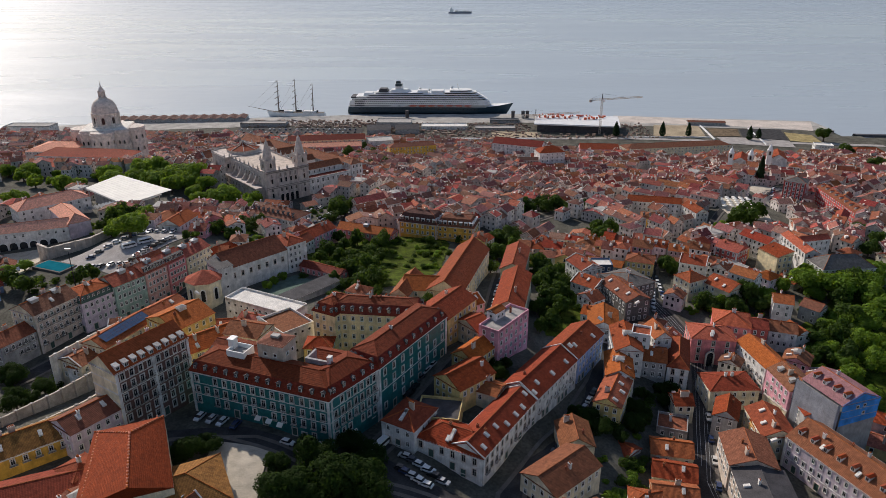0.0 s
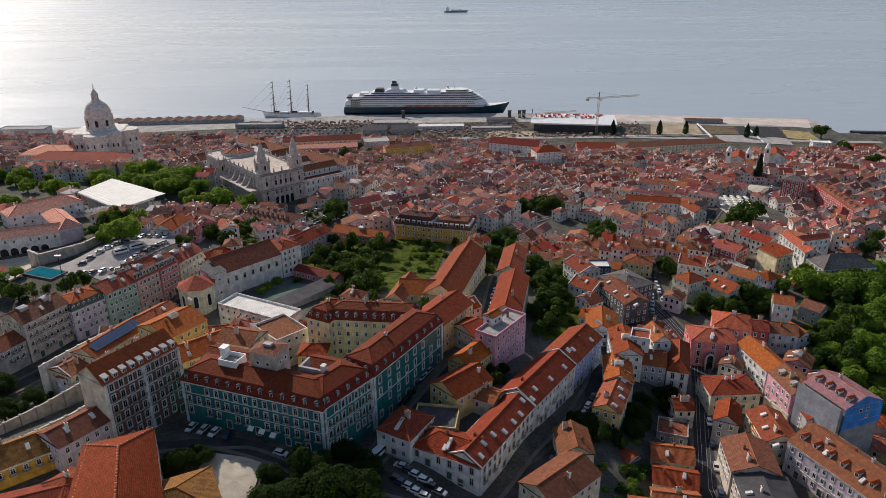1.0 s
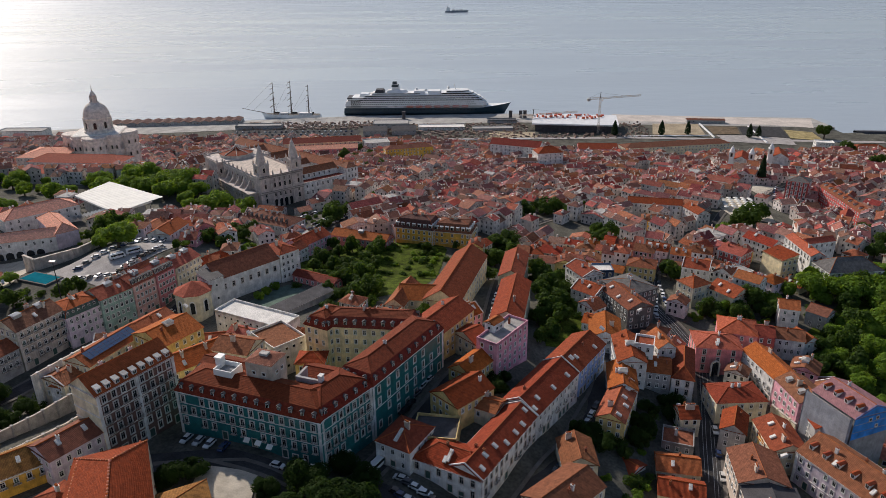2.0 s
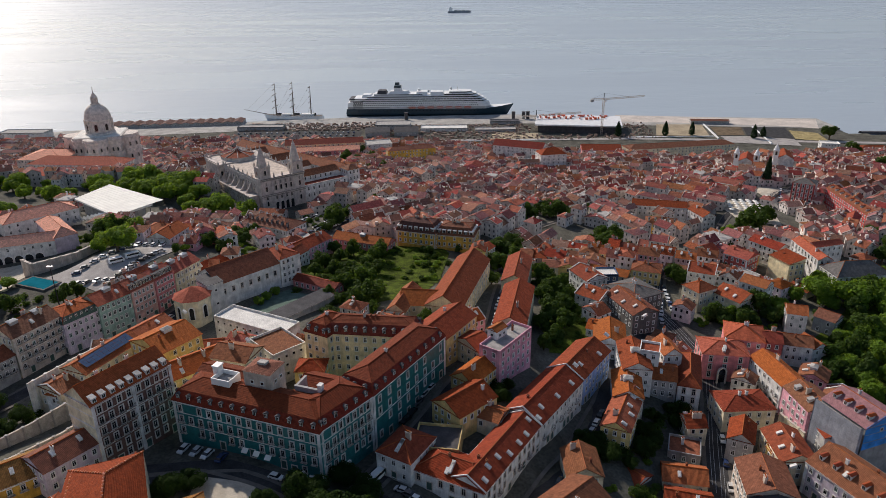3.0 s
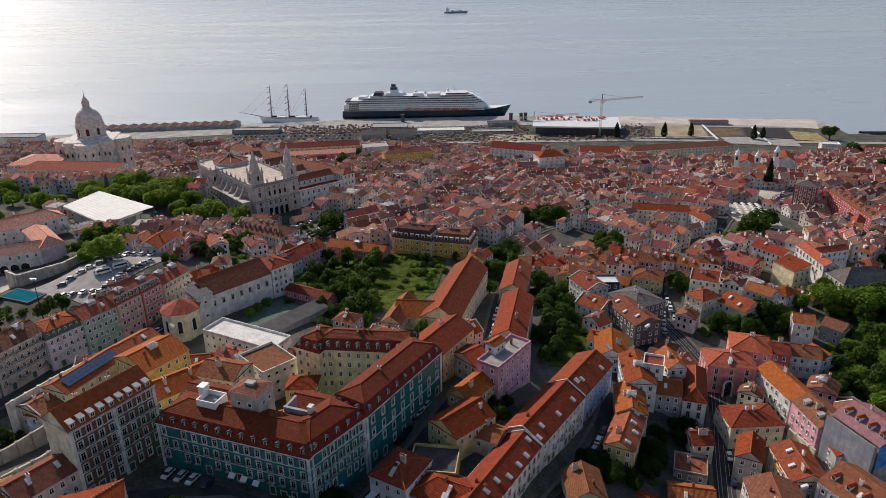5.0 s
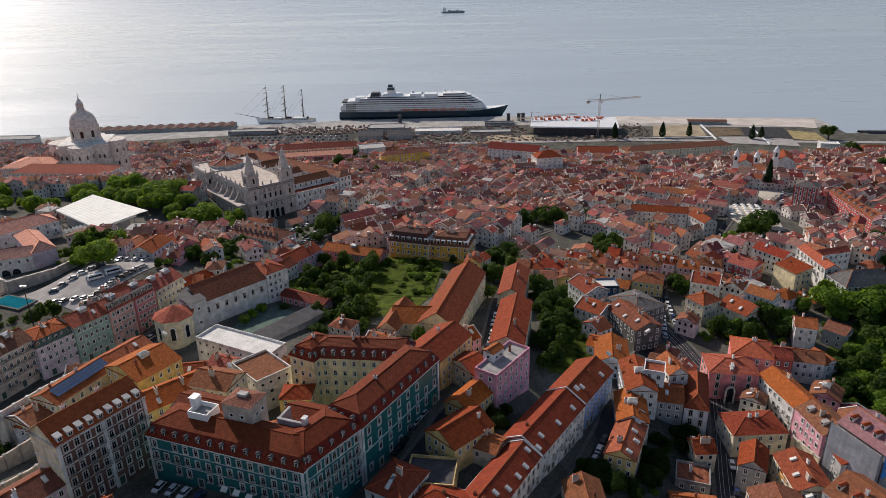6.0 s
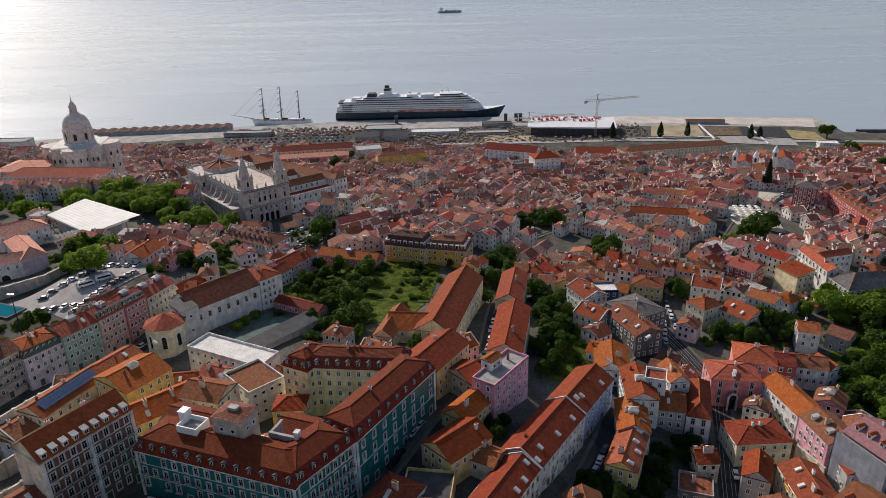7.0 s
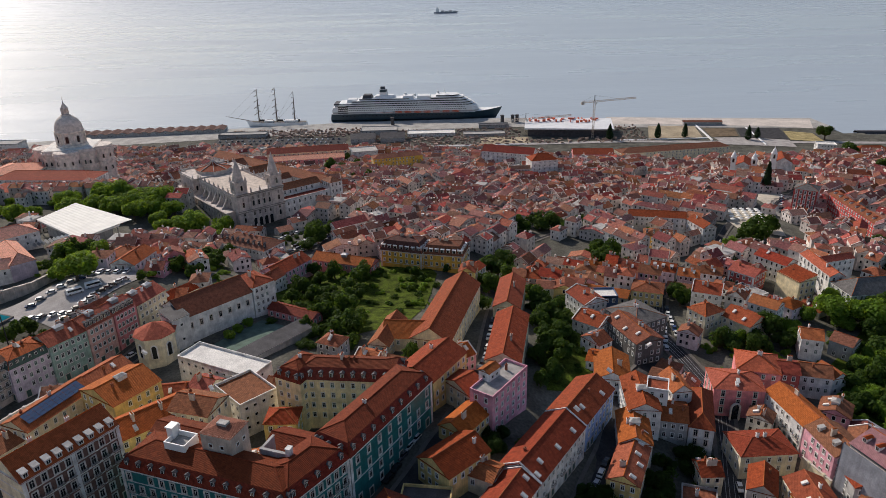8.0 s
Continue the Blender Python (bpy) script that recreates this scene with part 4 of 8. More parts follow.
house("stained white tenement with patched orange roof", (70.5, 217.0), (78.9, 214.8), 11.6, 66.5, roof="gable", rise=2.2, wall="grey", tile="tile_orange", bay=2.8, chim=2, sky=1, balcony=True, category="townhouse", name="townhouse")
house("stepped tenement with jumbled red roofs along a steep street", (54.6, 204.9), (64.1, 203.1), 15.8, 68, roof="gable_y", rise=2.6, wall="white", tile="tile_orange", bay=2.8, chim=3, sky=0, hatch=1, hatch_wall="white", category="townhouse", name="townhouse")
house("tall red-roofed tenement on a narrow street", (60.4, 216.6), (70.3, 215.5), 18.5, 71, roof="gable_y", rise=2.6, wall="white", tile="tile_red", bay=2.6, chim=2, hatch=1, hatch_wall="white", category="townhouse", name="townhouse")
house("white tenement with long ridged orange roof", (79.4, 215.1), (86.5, 212.7), 22, 65, roof="hip", rise=3.4, wall="white", tile="tile_red", bay=3.0, win="tall", chim=0, category="townhouse", name="townhouse")
house("small house with white roof parapet", (69.4, 190.5), (78.7, 187.2), 9.0, 57, roof="flat", wall="grey", tile="tile_brown", chim=1, sides="f")
house("orange-roofed house stepping down a lane", (64.2, 177.6), (76.7, 174.9), 9.0, 56.5, roof="gable", rise=2.4, wall="cream", tile="tile_orange", chim=1, sky=1)
house("red-roofed house stepping down a lane", (61.8, 167.7), (74.2, 164.2), 9.0, 56, roof="gable", rise=2.4, wall="cream", tile="tile_red", chim=1, sky=1)
house("weathered house at the foot of a lane", (59.0, 157.2), (71.9, 154.9), 9.0, 56, roof="gable", rise=2.4, wall="cream", tile="tile_orange", chim=1, sky=1)
house("low cottage with red roof beside a stair", (51.0, 177.5), (54.5, 173.5), 9.0, 57, roof="gable", rise=2, wall="white", tile="tile_red", chim=0)
house("pink chapel-like building with an arched door", (94.5, 234.1), (110.9, 231.5), 13.0, 66, roof="hip", rise=2.4, wall="chapel_pink", tile="tile_rose", bay=4.5, win="tall", chim=1, sky=1)
house("salmon house with large red roof", (106.3, 244.2), (119.7, 239.5), 14.0, 67, roof="hip", rise=3, wall="chapel_pink", tile="tile_rose", chim=2)
house("long white terraced house with orange roof", (111.3, 232.8), (114.2, 213.0), 10.0, 65.5, street=True, roof="gable", rise=2.8, wall="white", tile="tile_orange", bay=2.6, chim=1, balcony=True, category="townhouse", name="townhouse")
house("bright pink terraced house with dormers", (114.2, 212.2), (115.7, 198.0), 11.0, 66, street=True, roof="gable", rise=2.6, wall="pink", tile="tile_brown", bay=2.6, dormer="white", dorm_n=2, chim=1, category="townhouse", name="townhouse")
house("grey terraced house with red roof", (117.1, 199.7), (116.8, 188.5), 11.0, 63, roof="gable", rise=2.4, wall="grey", tile="tile_red", bay=2.4, chim=1)
house("house wrapped in grey scaffold netting with blue gable", (118.1, 196.3), (123.2, 181.0), 15.2, 72, roof="gable", rise=3.2, wall="grey", tile="tile_veiled", dormer="tile", dorm_n=4, chim=1, sides="", category="townhouse", name="scaffolded_house")
house("large white apartment house with mansard windows", (104.9, 176.3), (117.2, 147.1), 16.0, 64, street=True, roof="gable", rise=4.5, wall="lavender", tile="tile_brown", bay=2.9, storey=3.2, dormer="tile", dorm_n=7, chim=3, sky=2, trim="white", category="apartment house", name="apartment_house")
house("house with wide red roof beside a tram street", (91.6, 204.0), (109.1, 204.7), 11.9, 62, roof="hip", rise=2.2, wall="cream", tile="tile_red", chim=2)
house("white gabled house with red roof beside a tram street", (87.5, 190.5), (94.4, 187.1), 11.0, 62, roof="gable_y", rise=2.6, wall="grey", tile="tile_red", chim=1)
house("long orange-roofed house behind the tram street", (99.7, 194.6), (99.0, 178.9), 11.0, 62, roof="gable", rise=2.6, wall="cream", tile="tile_red", chim=2, sky=2)
house("white house with crimson attic roof", (85.9, 180.6), (83.5, 165.6), 14.0, 62, roof="gable", rise=2.8, wall="mortar", tile="tile_brown", bay=2.6, chim=2)
house("house with dark felt roof and light hatch", (84.1, 165.8), (81.8, 148.6), 15.0, 61, roof="gable", rise=1.8, wall="mortar", tile="slate", bay=2.6, chim=1, sky=1)
house("yellow-walled annexe in a yard", (99.6, 181.5), (108.3, 182.1), 7.0, 60, roof="shed", rise=1.4, wall="yellow", tile="tile_orange", chim=0)
house("cream house with hipped orange roof on a corner", (106.1, 293.5), (110.6, 284.8), 11.1, 66, roof="hip", rise=2.6, wall="cream", tile="tile_orange", bay=2.8, chim=1, balcony=True)
house("red-walled house with crimson roof", (141.5, 336.6), (149.5, 326.9), 11.2, 63, roof="gable", rise=2.4, wall="red", tile="tile_rose", trim="white", bay=2.6, chim=1)
house("white house with brown roof in a garden", (129.1, 243.6), (138.9, 240.4), 10.0, 64, roof="gable", rise=2.4, wall="white", tile="tile_brown", bay=2.6, chim=1)
house("white house with small orange roof in a garden", (140.6, 243.0), (147.2, 244.9), 9.0, 62, roof="gable_y", rise=2, wall="white", tile="tile_orange", chim=0)
house("crimson-walled house beside the garden", (120.6, 242.3), (127.0, 240.4), 10.0, 66, roof="gable", rise=2, wall="red", tile="tile_crimson", chim=1)
house("white house with orange roof near the garden trees", (142.2, 268.8), (149.5, 266.1), 10.0, 64, roof="gable", rise=2.2, wall="white", tile="tile_orange", chim=1)
house("brown-roofed cottage near the garden", (156.5, 273.9), (162.0, 267.4), 9.0, 60, roof="gable", rise=2.2, wall="grey", tile="tile_brown", chim=0)
house("tall cream house with a blank wall and small red roof", (159.7, 326.6), (163.8, 314.1), 9.6, 66, roof="shed", rise=2.0, wall="court_cream", tile="tile_red", bay=3.0, chim=1, sides="r", coping=True)
house("white palace with wide courtyard and red roofs", (179.4, 345.0), (179.5, 318.2), 7.0, 66.5, roof="gable", rise=2.0, wall="white", tile="tile_rose", bay=3.4, win="tall", chim=1, trim="white", category="palace", name="palace")
house("white palace rear range with red roof round a courtyard", (186.8, 335.0), (203.0, 339.3), 6.0, 66, roof="gable", rise=1.8, wall="white", tile="tile_rose", bay=3.4, chim=1, trim="white", category="palace", name="palace")
house("white palace wing with arched windows and weathered grey roof", (180.2, 317.6), (181.5, 303.5), 27.0, 64, roof="hip", rise=5.0, wall="white", tile="grey_roof", bay=3.0, win="tall", chim=0, trim="white", category="palace", name="palace")
house("stone-grey house with hipped roof at a street fork", (71.9, 294.2), (80.2, 278.2), 16.9, 66, roof="hip", rise=2.6, wall="soot", tile="grey_roof", bay=2.8, chim=2)
house("white-parapet house with blue tarpaulin roof", (69.4, 310.9), (81.9, 310.9), 9.0, 63, roof="flat", wall="panel", ends="white", tile="pale_roof", chim=0)
house("blue-fronted theatre building with red roof", (123.4, 411.6), (141.5, 406.6), 12.0, 52, roof="hip", rise=2.5, wall="ochre", tile="tile_brown", dormer="dark", dorm_n=5, chim=1)
house("long white palace with red roofs above the square", (122.5, 440.4), (155.5, 432.6), 10.0, 54, roof="gable", rise=2.6, wall="white", tile="tile_red", bay=3, chim=2, category="palace", name="palace")
house("white palace wing with red roof", (155.5, 431.6), (159.6, 415.2), 9.0, 54, roof="gable", rise=2.6, wall="white", tile="tile_red", bay=3, chim=1, category="palace", name="palace")
house("crimson terrace of houses with orange dormered roof", (269.0, 479.1), (264.4, 415.3), 9.0, 52, roof="gable", rise=2.6, wall="red", tile="tile_brown", bay=3, dormer="tile", dorm_n=9, chim=0, category="townhouse", name="townhouse")
house("crimson palace with white windows and dark roof", (246.7, 483.3), (258.6, 474.8), 14.0, 55, roof="hip", rise=3, wall="red", tile="grey_roof", bay=3, win="stone", chim=1, category="palace", name="palace")
house("brown-roofed house with dormers beside a church square", (-119.7, 394.7), (-89.7, 377.9), 17.0, 62, roof="hip", rise=4, wall="white", tile="tile_brown", bay=2.6, dormer="dark", dorm_n=9, chim=3)
house("pink terraced house with red roof", (-71.8, 332.4), (-59.9, 351.7), 12.0, 68, roof="gable", rise=3, wall="pink", tile="tile_red", bay=2.8, chim=2)
house("white house with many windows behind the church hall", (-74.1, 318.1), (-68.0, 329.7), 9.0, 70, roof="gable", rise=2.6, wall="white", tile="tile_red", bay=2.4, chim=1)
house("long low red-roofed house by the garden", (-61.1, 360.6), (-30.6, 348.4), 10.0, 64, roof="gable", rise=2.6, wall="rose", tile="tile_orange", bay=3, hatch=1, chim=2)
house("long white school building with arches and salmon roof", (-246.0, 310.6), (-193.8, 331.0), 11.0, 76, roof="gable", rise=3.2, wall="white", tile="tile_salmon", bay=3.6, win="plain", storey=4.0, top=2.2, floors=1, chim=0, category="school", name="school_building")
house("school rear wing with wide salmon roof", (-230.0, 350.0), (-204.0, 377.0), 15.0, 77.5, roof="hip", rise=4.0, wall="white", tile="tile_salmon", bay=4, chim=0, category="school", name="school_building")
house("school spine wing with pink end wall and hipped roof", (-193.5, 331.0), (-185.6, 338.2), 34.0, 77, roof="hip", rise=3.6, wall="lavender", tile="tile_salmon", bay=4, chim=0, sides="r", category="school", name="school_building")
house("salmon house with orange roofs beside the parking place", (-156.3, 342.1), (-138.7, 338.6), 14.0, 76, roof="hip", rise=3, wall="rose", tile="tile_orange", chim=2)
house("white house with orange roof beside the parking place", (-134.7, 326.4), (-131.2, 343.6), 12.0, 78, roof="gable", rise=3, wall="white", tile="tile_orange", chim=1)
house("small tiled penthouse on the pink building's terrace", (16.6, 214.0), (20.2, 218.0), 4.0, 87.2, roof="gable", rise=0.9, wall="white", tile="tile_orange", zg=83.5, chim=0, bay=2.4, win="small", foot=False, name="penthouse", category="penthouse")
house("house with white-walled roof terrace", (67.6, 223.5), (74.0, 221.2), 7.2, 74, roof="flat", wall="white_paint", tile="tile_red", chim=0, bay=3)
house("orange-roofed house behind a roof terrace", (77.6, 226.6), (84.3, 227.3), 11, 70, roof="gable_y", rise=2.6, wall="white", tile="tile_orange", chim=1, bay=2.8)
house("two-ridged house with orange roof beside a dark street", (55.1, 239.3), (66.8, 236.9), 17, 68, roof="gable_y", rise=3, wall="white", tile="tile_orange", bay=2.6, chim=1, sky=0)
house("small orange-roofed house beside a garden", (54.9, 252.7), (59.7, 250.3), 9, 67, roof="gable", rise=1.8, wall="white", tile="tile_orange", bay=2.6, chim=1)
house("sooty grey corner building with jumbled red roof", (69.3, 283.8), (76.1, 262.9), 12, 67, roof="gable", rise=2.6, wall="soot", tile="tile_brown", bay=2.6, chim=3, sky=3)
house("white house with red roof and roof walls", (56.6, 286.3), (65.6, 277.8), 12, 66, roof="gable", rise=2.4, wall="white", tile="tile_red", bay=2.6, chim=2, sky=1, coping=True)
house("long red-roofed house above a garden", (58.5, 311.5), (64.2, 297.6), 11, 66, roof="gable", rise=2.4, wall="white", tile="tile_red", bay=2.6, chim=2, coping=True)
house("cream house with shallow roof in the old town", (89.4, 317.2), (102.1, 312.3), 12, 63, roof="hip", rise=2, wall="yellow", tile="tile_brown", bay=2.8, chim=2)
house("white gabled house with red roof and parapets", (113.3, 308.5), (124.4, 303.1), 13, 66, roof="gable", rise=2.4, wall="white", tile="tile_red", bay=2.8, chim=2, coping=True)
house("red-roofed house behind a corner house", (119.0, 289.7), (126.2, 278.5), 13, 64, roof="gable", rise=2.8, wall="cream", tile="tile_orange", bay=2.8, chim=1, sky=2)
house("small white house with orange roof", (134.3, 298.8), (142.3, 290.4), 9, 65, roof="gable", rise=2.2, wall="white", tile="tile_orange", bay=2.8, chim=1)
house("white house with bright red mansard dormers", (106.6, 346.4), (117.2, 340.8), 10, 60, roof="gable", rise=2.6, wall="white", tile="tile_red", bay=2.8, dormer="white", dorm_n=3, chim=2)


def apse_end(cx, cy, r, z0, z1, z2, turn):
    """The many-sided end of a church hall with tall arched windows and a tiled pyramid roof."""
    t = thing("church_apse", "cream polygonal church end with tall arched windows", "church", cx, cy, z0, turn)
    FOOT.append((cx, cy, r, r, turn))
    ring = [(r * math.cos(math.pi * (k + 0.5) / 4), r * math.sin(math.pi * (k + 0.5) / 4)) for k in range(8)]
    b = Bits()
    b.prism(ring, 0, z1 - z0 - 0.5)
    b.prism([(x * 1.05, y * 1.05) for x, y in ring], z1 - z0 - 0.5, z1 - z0)
    part("wall", b.mesh("wall", M["cream"]), t)
    b = Bits()
    for k in range(8):
        (x0, y0), (x1, y1) = ring[k], ring[(k + 1) % 8]
        b.face([(x0 * 1.08, y0 * 1.08, z1 - z0), (x1 * 1.08, y1 * 1.08, z1 - z0), (0, 0, z2 - z0)])
    part("roof", b.mesh("roof", M["tile_rose"], uv=True), t)
    for k in range(8):
        part("window", APSE_WIN, t, pose(0, 0, 0, 0, 0, 45 * k) @ Matrix.Translation((0, -r * math.cos(math.pi / 8), 6.2)))


# ---- the great church and its convent ----
def arch_mesh(name, w, h, mat, depth=0.35, frame="stone", band=0.35):
    """An arched opening with a raised stone surround, facing -y, foot at the origin."""
    n = 8
    inner = [(-w / 2, 0)] + [(-w / 2 * math.cos(math.pi * k / n), h - w / 2 + w / 2 * math.sin(math.pi * k / n)) for k in range(n + 1)] + [(w / 2, 0)]
    s = (w + 2 * band) / w
    outer = [(x * s, z if z == 0 else (h - w / 2) + (z - h + w / 2) * s) for x, z in inner]
    k = len(inner)
    v = [(x, -depth, z) for x, z in outer] + [(x, -depth, z) for x, z in inner] + [(x, -0.04, z) for x, z in inner] + [(x, 0.03, z) for x, z in outer]
    f, m = [], []
    for i in range(k - 1):
        f += [(i, i + 1, k + i + 1, k + i), (k + i, k + i + 1, 2 * k + i + 1, 2 * k + i), (i + 1, i, 3 * k + i, 3 * k + i + 1)]
        m += [0, 0, 0]
    f.append(tuple(range(2 * k, 3 * k)))
    m.append(1)
    return mesh_of(name, v, f, [M[frame], M[mat]], m)


ARCH_DOOR = arch_mesh("door", 2.6, 6.4, "glass", 0.6, band=0.5)
ARCH_WIN = arch_mesh("window", 1.5, 3.4, "glass", 0.5, band=0.45)
# the back of a niche is a darker tone than its surround
NICHE = arch_mesh("niche", 1.1, 2.4, "dark_stone", 0.4, frame="church_stone", band=0.3)
ARCH_BIG = arch_mesh("window", 2.6, 6.0, "glass", 0.5)
pin = Bits()
pin.box(-0.45, -0.45, 0, 0.45, 0.45, 1.3)
pin.lathe(0, 0, [(0.5, 1.3), (0.55, 1.6), (0.25, 2.2), (0.0, 3.4)], 8)
PINNACLE = pin.mesh("pinnacle", M["church_stone"])

APSE_WIN = arch_mesh("window", 1.7, 5.2, "glass", 0.35, frame="white", band=0.4)
apse_end(-102.3, 263.2, 7.4, 64.0, 78.2, 82.0, 12)

CH_A, CH_ANG = (-120.2, 445.8), 40.0
ch_ca, ch_sa = math.cos(radians(CH_ANG)), math.sin(radians(CH_ANG))


def ch_at(x, y):
    return CH_A[0] + ch_ca * x - ch_sa * y, CH_A[1] + ch_sa * x + ch_ca * y


church = thing("church", "pale limestone church with twin bell towers above broad steps", "church", *CH_A, 48.5, CH_ANG)


def storeys(b, x0, y0, x1, y1, levels, step=0.45):
    """A walled block with a projecting cornice at each level."""
    z = 0.0
    for k, top in enumerate(levels):
        b.box(x0, y0, z, x1, y1, top - 0.7)
        b.box(x0 - step, y0 - step, top - 0.7, x1 + step, y1 + step, top)
        z = top
    return b


b = storeys(Bits(), 0, 5.01, 32, 88, (12, 21.5))
part("nave", b.mesh("nave", M["church_stone"]), church)
b = storeys(Bits(), 0, 0, 32, 5, (12.6, 23.5))
for x in (0.2, 7.4, 11.6, 15.4, 19.3, 23.4, 30.6):
    b.box(x, -0.45, 0, x + 1.2, 0, 11.9)
    b.box(x, -0.4, 12.6, x + 1.2, 0, 22.8)
part("facade", b.mesh("facade", M["church_stone"]), church)
# projecting cornices, in a darker tone than the facade
for z, out in ((10.9, 0.62), (12.1, 0.75), (21.9, 0.7), (23.0, 0.85)):
    b = Bits()
    b.box(-0.3, -out, z, 32.3, -0.02, z + 0.42)
    part("cornice", b.mesh("cornice", M["dark_stone"]), church, None, "dark projecting stone cornice")
for x in (3.8, 10.5, 14.2, 17.9, 21.6, 28.2):
    part("window", WIN["tall"], church, Matrix.Translation((x, -0.05, 9.4 if 9 < x < 23 else 10.0)))
    part("niche", NICHE, church, Matrix.Translation((x, -0.02, 18.6)))
b = Bits()
b.box(1, 6, 21.52, 31, 87, 21.75)
part("roof_terrace", b.mesh("roof_terrace", M["mortar"]), church)
b = storeys(Bits(), -4, 58, 36, 80, (12.3, 22.5))
part("transept", b.mesh("transept", M["church_stone"]), church)
for x in (10.0, 13.7, 17.4, 21.1):
    if x > 9:
        part("door", ARCH_DOOR, church, Matrix.Translation((x + 0.5, -0.02, 0)), "tall dark arched doorway")
    part("window", ARCH_WIN, church, Matrix.Translation((x + 0.5, -0.02, 14.5)))
for x in (3.8, 28.2):
    part("window", ARCH_WIN, church, Matrix.Translation((x, -0.02, 14.5)))
    part("window", ARCH_WIN, church, Matrix.Translation((x, -0.02, 4.5)))
for y in range(10, 58, 6):
    part("window", ARCH_WIN, church, pose(-0.02, y, 14.0, 0, 0, -90))
for y in (64, 73):
    part("window", ARCH_WIN, church, pose(-4.02, y, 13.5, 0, 0, -90))
tower = Bits()
storeys(tower, -3.8, -3.8, 3.8, 3.8, (7.6,), 0.4)
tower.prism([(3.3 * math.cos(math.pi * (k + 0.5) / 4), 3.3 * math.sin(math.pi * (k + 0.5) / 4)) for k in range(8)], 7.6, 9.2)
tower.lathe(0, 0, [(3.3, 9.2), (3.3, 10.0), (3.0, 11.0), (2.7, 12.6), (2.2, 14.6), (1.6, 16.6), (1.1, 18.2), (1.25, 18.5), (0.6, 19.4), (0.1, 21.8)], 8)
TOWER = tower.mesh("bell_tower", M["church_stone"])
for x in (4.0, 28.0):
    tw = part("bell_tower", TOWER, church, Matrix.Translation((x, 4.2, 23.5)))
    for turn in (0, 90, -90, 180):
        part("belfry_opening", ARCH_WIN, tw, pose(0, 0, 0, 0, 0, turn) @ Matrix.Translation((0, -3.82, 2.0)))
    for sx in (-3.4, 3.4):
        for sy in (-3.4, 3.4):
            part("pinnacle", PINNACLE, tw, Matrix.Translation((sx, sy, 7.6)))
drum = Bits()
drum.prism([(12 * math.cos(math.pi * (k + 0.5) / 4), 12 * math.sin(math.pi * (k + 0.5) / 4)) for k in range(8)], 0, 3.0)
part("drum", drum.mesh("drum", M["church_stone"]), church, Matrix.Translation((16, 69, 21.6)))
cone = Bits()
for k in range(8):
    a0, a1 = math.pi * (k + 0.5) / 4, math.pi * (k + 1.5) / 4
    cone.face([(12.6 * math.cos(a0), 12.6 * math.sin(a0), 0), (12.6 * math.cos(a1), 12.6 * math.sin(a1), 0), (3.4 * math.cos(a1), 3.4 * math.sin(a1), 2.4), (3.4 * math.cos(a0), 3.4 * math.sin(a0), 2.4)])
    cone.face([(3.4 * math.cos(a0), 3.4 * math.sin(a0), 2.4), (3.4 * math.cos(a1), 3.4 * math.sin(a1), 2.4), (0, 0, 5.0)])
part("drum_roof", cone.mesh("drum_roof", M["tile_red"], uv=True), church, Matrix.Translation((16, 69, 24.6)), "red tiled octagonal roof with white ribs")
rib = Bits()
rib.beam((12.6, 0, 0.2), (3.4, 0, 2.65), 0.28, 0, 4)
rib.beam((3.4, 0, 2.65), (0.2, 0, 5.2), 0.25, 0, 4)
RIB = rib.mesh("roof_rib", M["church_stone"])
for k in range(8):
    part("roof_rib", RIB, church, Matrix.Translation((16, 69, 24.6)) @ pose(0, 0, 0, 0, 0, 22.5 + 45 * k))
for x, y in [(x, yy) for yy in (57.6, 80.4) for x in (-3.9, 0, 32, 35.9)] + [(xx, y) for xx in (0, 32) for y in range(12, 57, 7)] + [(10, 0.3), (16, 0.3), (22, 0.3)] + [(xx, 87.6) for xx in (0, 10, 22, 32)]:
    part("pinnacle", PINNACLE, church, Matrix.Translation((x, y, 22.4 if y > 1 else 23.4)))
b = Bits()
for x0, y0, x1, y1 in ((0, 5, 0.5, 57.5), (31.5, 5, 32, 57.5), (-4, 57.6, -3.5, 80.4), (35.5, 57.6, 36, 80.4), (0, 87.5, 32, 88), (0, 80.6, 0.5, 87.5)):
    b.box(x0, y0, 21.5, x1, y1, 23.2 if y0 > 57 and y1 < 81 else 22.7)
part("balustrade", b.mesh("balustrade", M["church_stone"]), church)
# buttress scrolls along the side
for y in (14, 22, 30, 38, 46, 54):
    b = Bits()
    b.solid([(-5, y, 12), (0, y, 12), (0, y, 19.5), (-2.2, y, 15.2), (-5, y + 0.9, 12), (0, y + 0.9, 12), (0, y + 0.9, 19.5), (-2.2, y + 0.9, 15.2)], [(0, 1, 2, 3), (7, 6, 5, 4), (0, 3, 7, 4), (3, 2, 6, 7)])
    part("buttress", b.mesh("buttress", M["church_stone"]), church)
for y in range(8, 86, 5):
    b = Bits()
    b.box(-6.6, y, 0, -6.02, y + 1.1, 11.2)
    part("pilaster", b.mesh("pilaster", M["church_stone"]), church)
    part("window", WIN["tall"], church, pose(-6.03, y + 3.0, 8.2, 0, 0, -90))
for x in (34.0, 24.0, 8.0, -2.0):
    part("window", ARCH_WIN, church, Matrix.Translation((x, 57.5, 14.5)))
for y in range(9, 56, 4):
    part("window", WIN["tall"], church, pose(-0.03, y + 1, 17.6, 0, 0, -90))
b = Bits()
b.box(-6.7, 4.7, 11.2, -6.32, 88.3, 11.75)
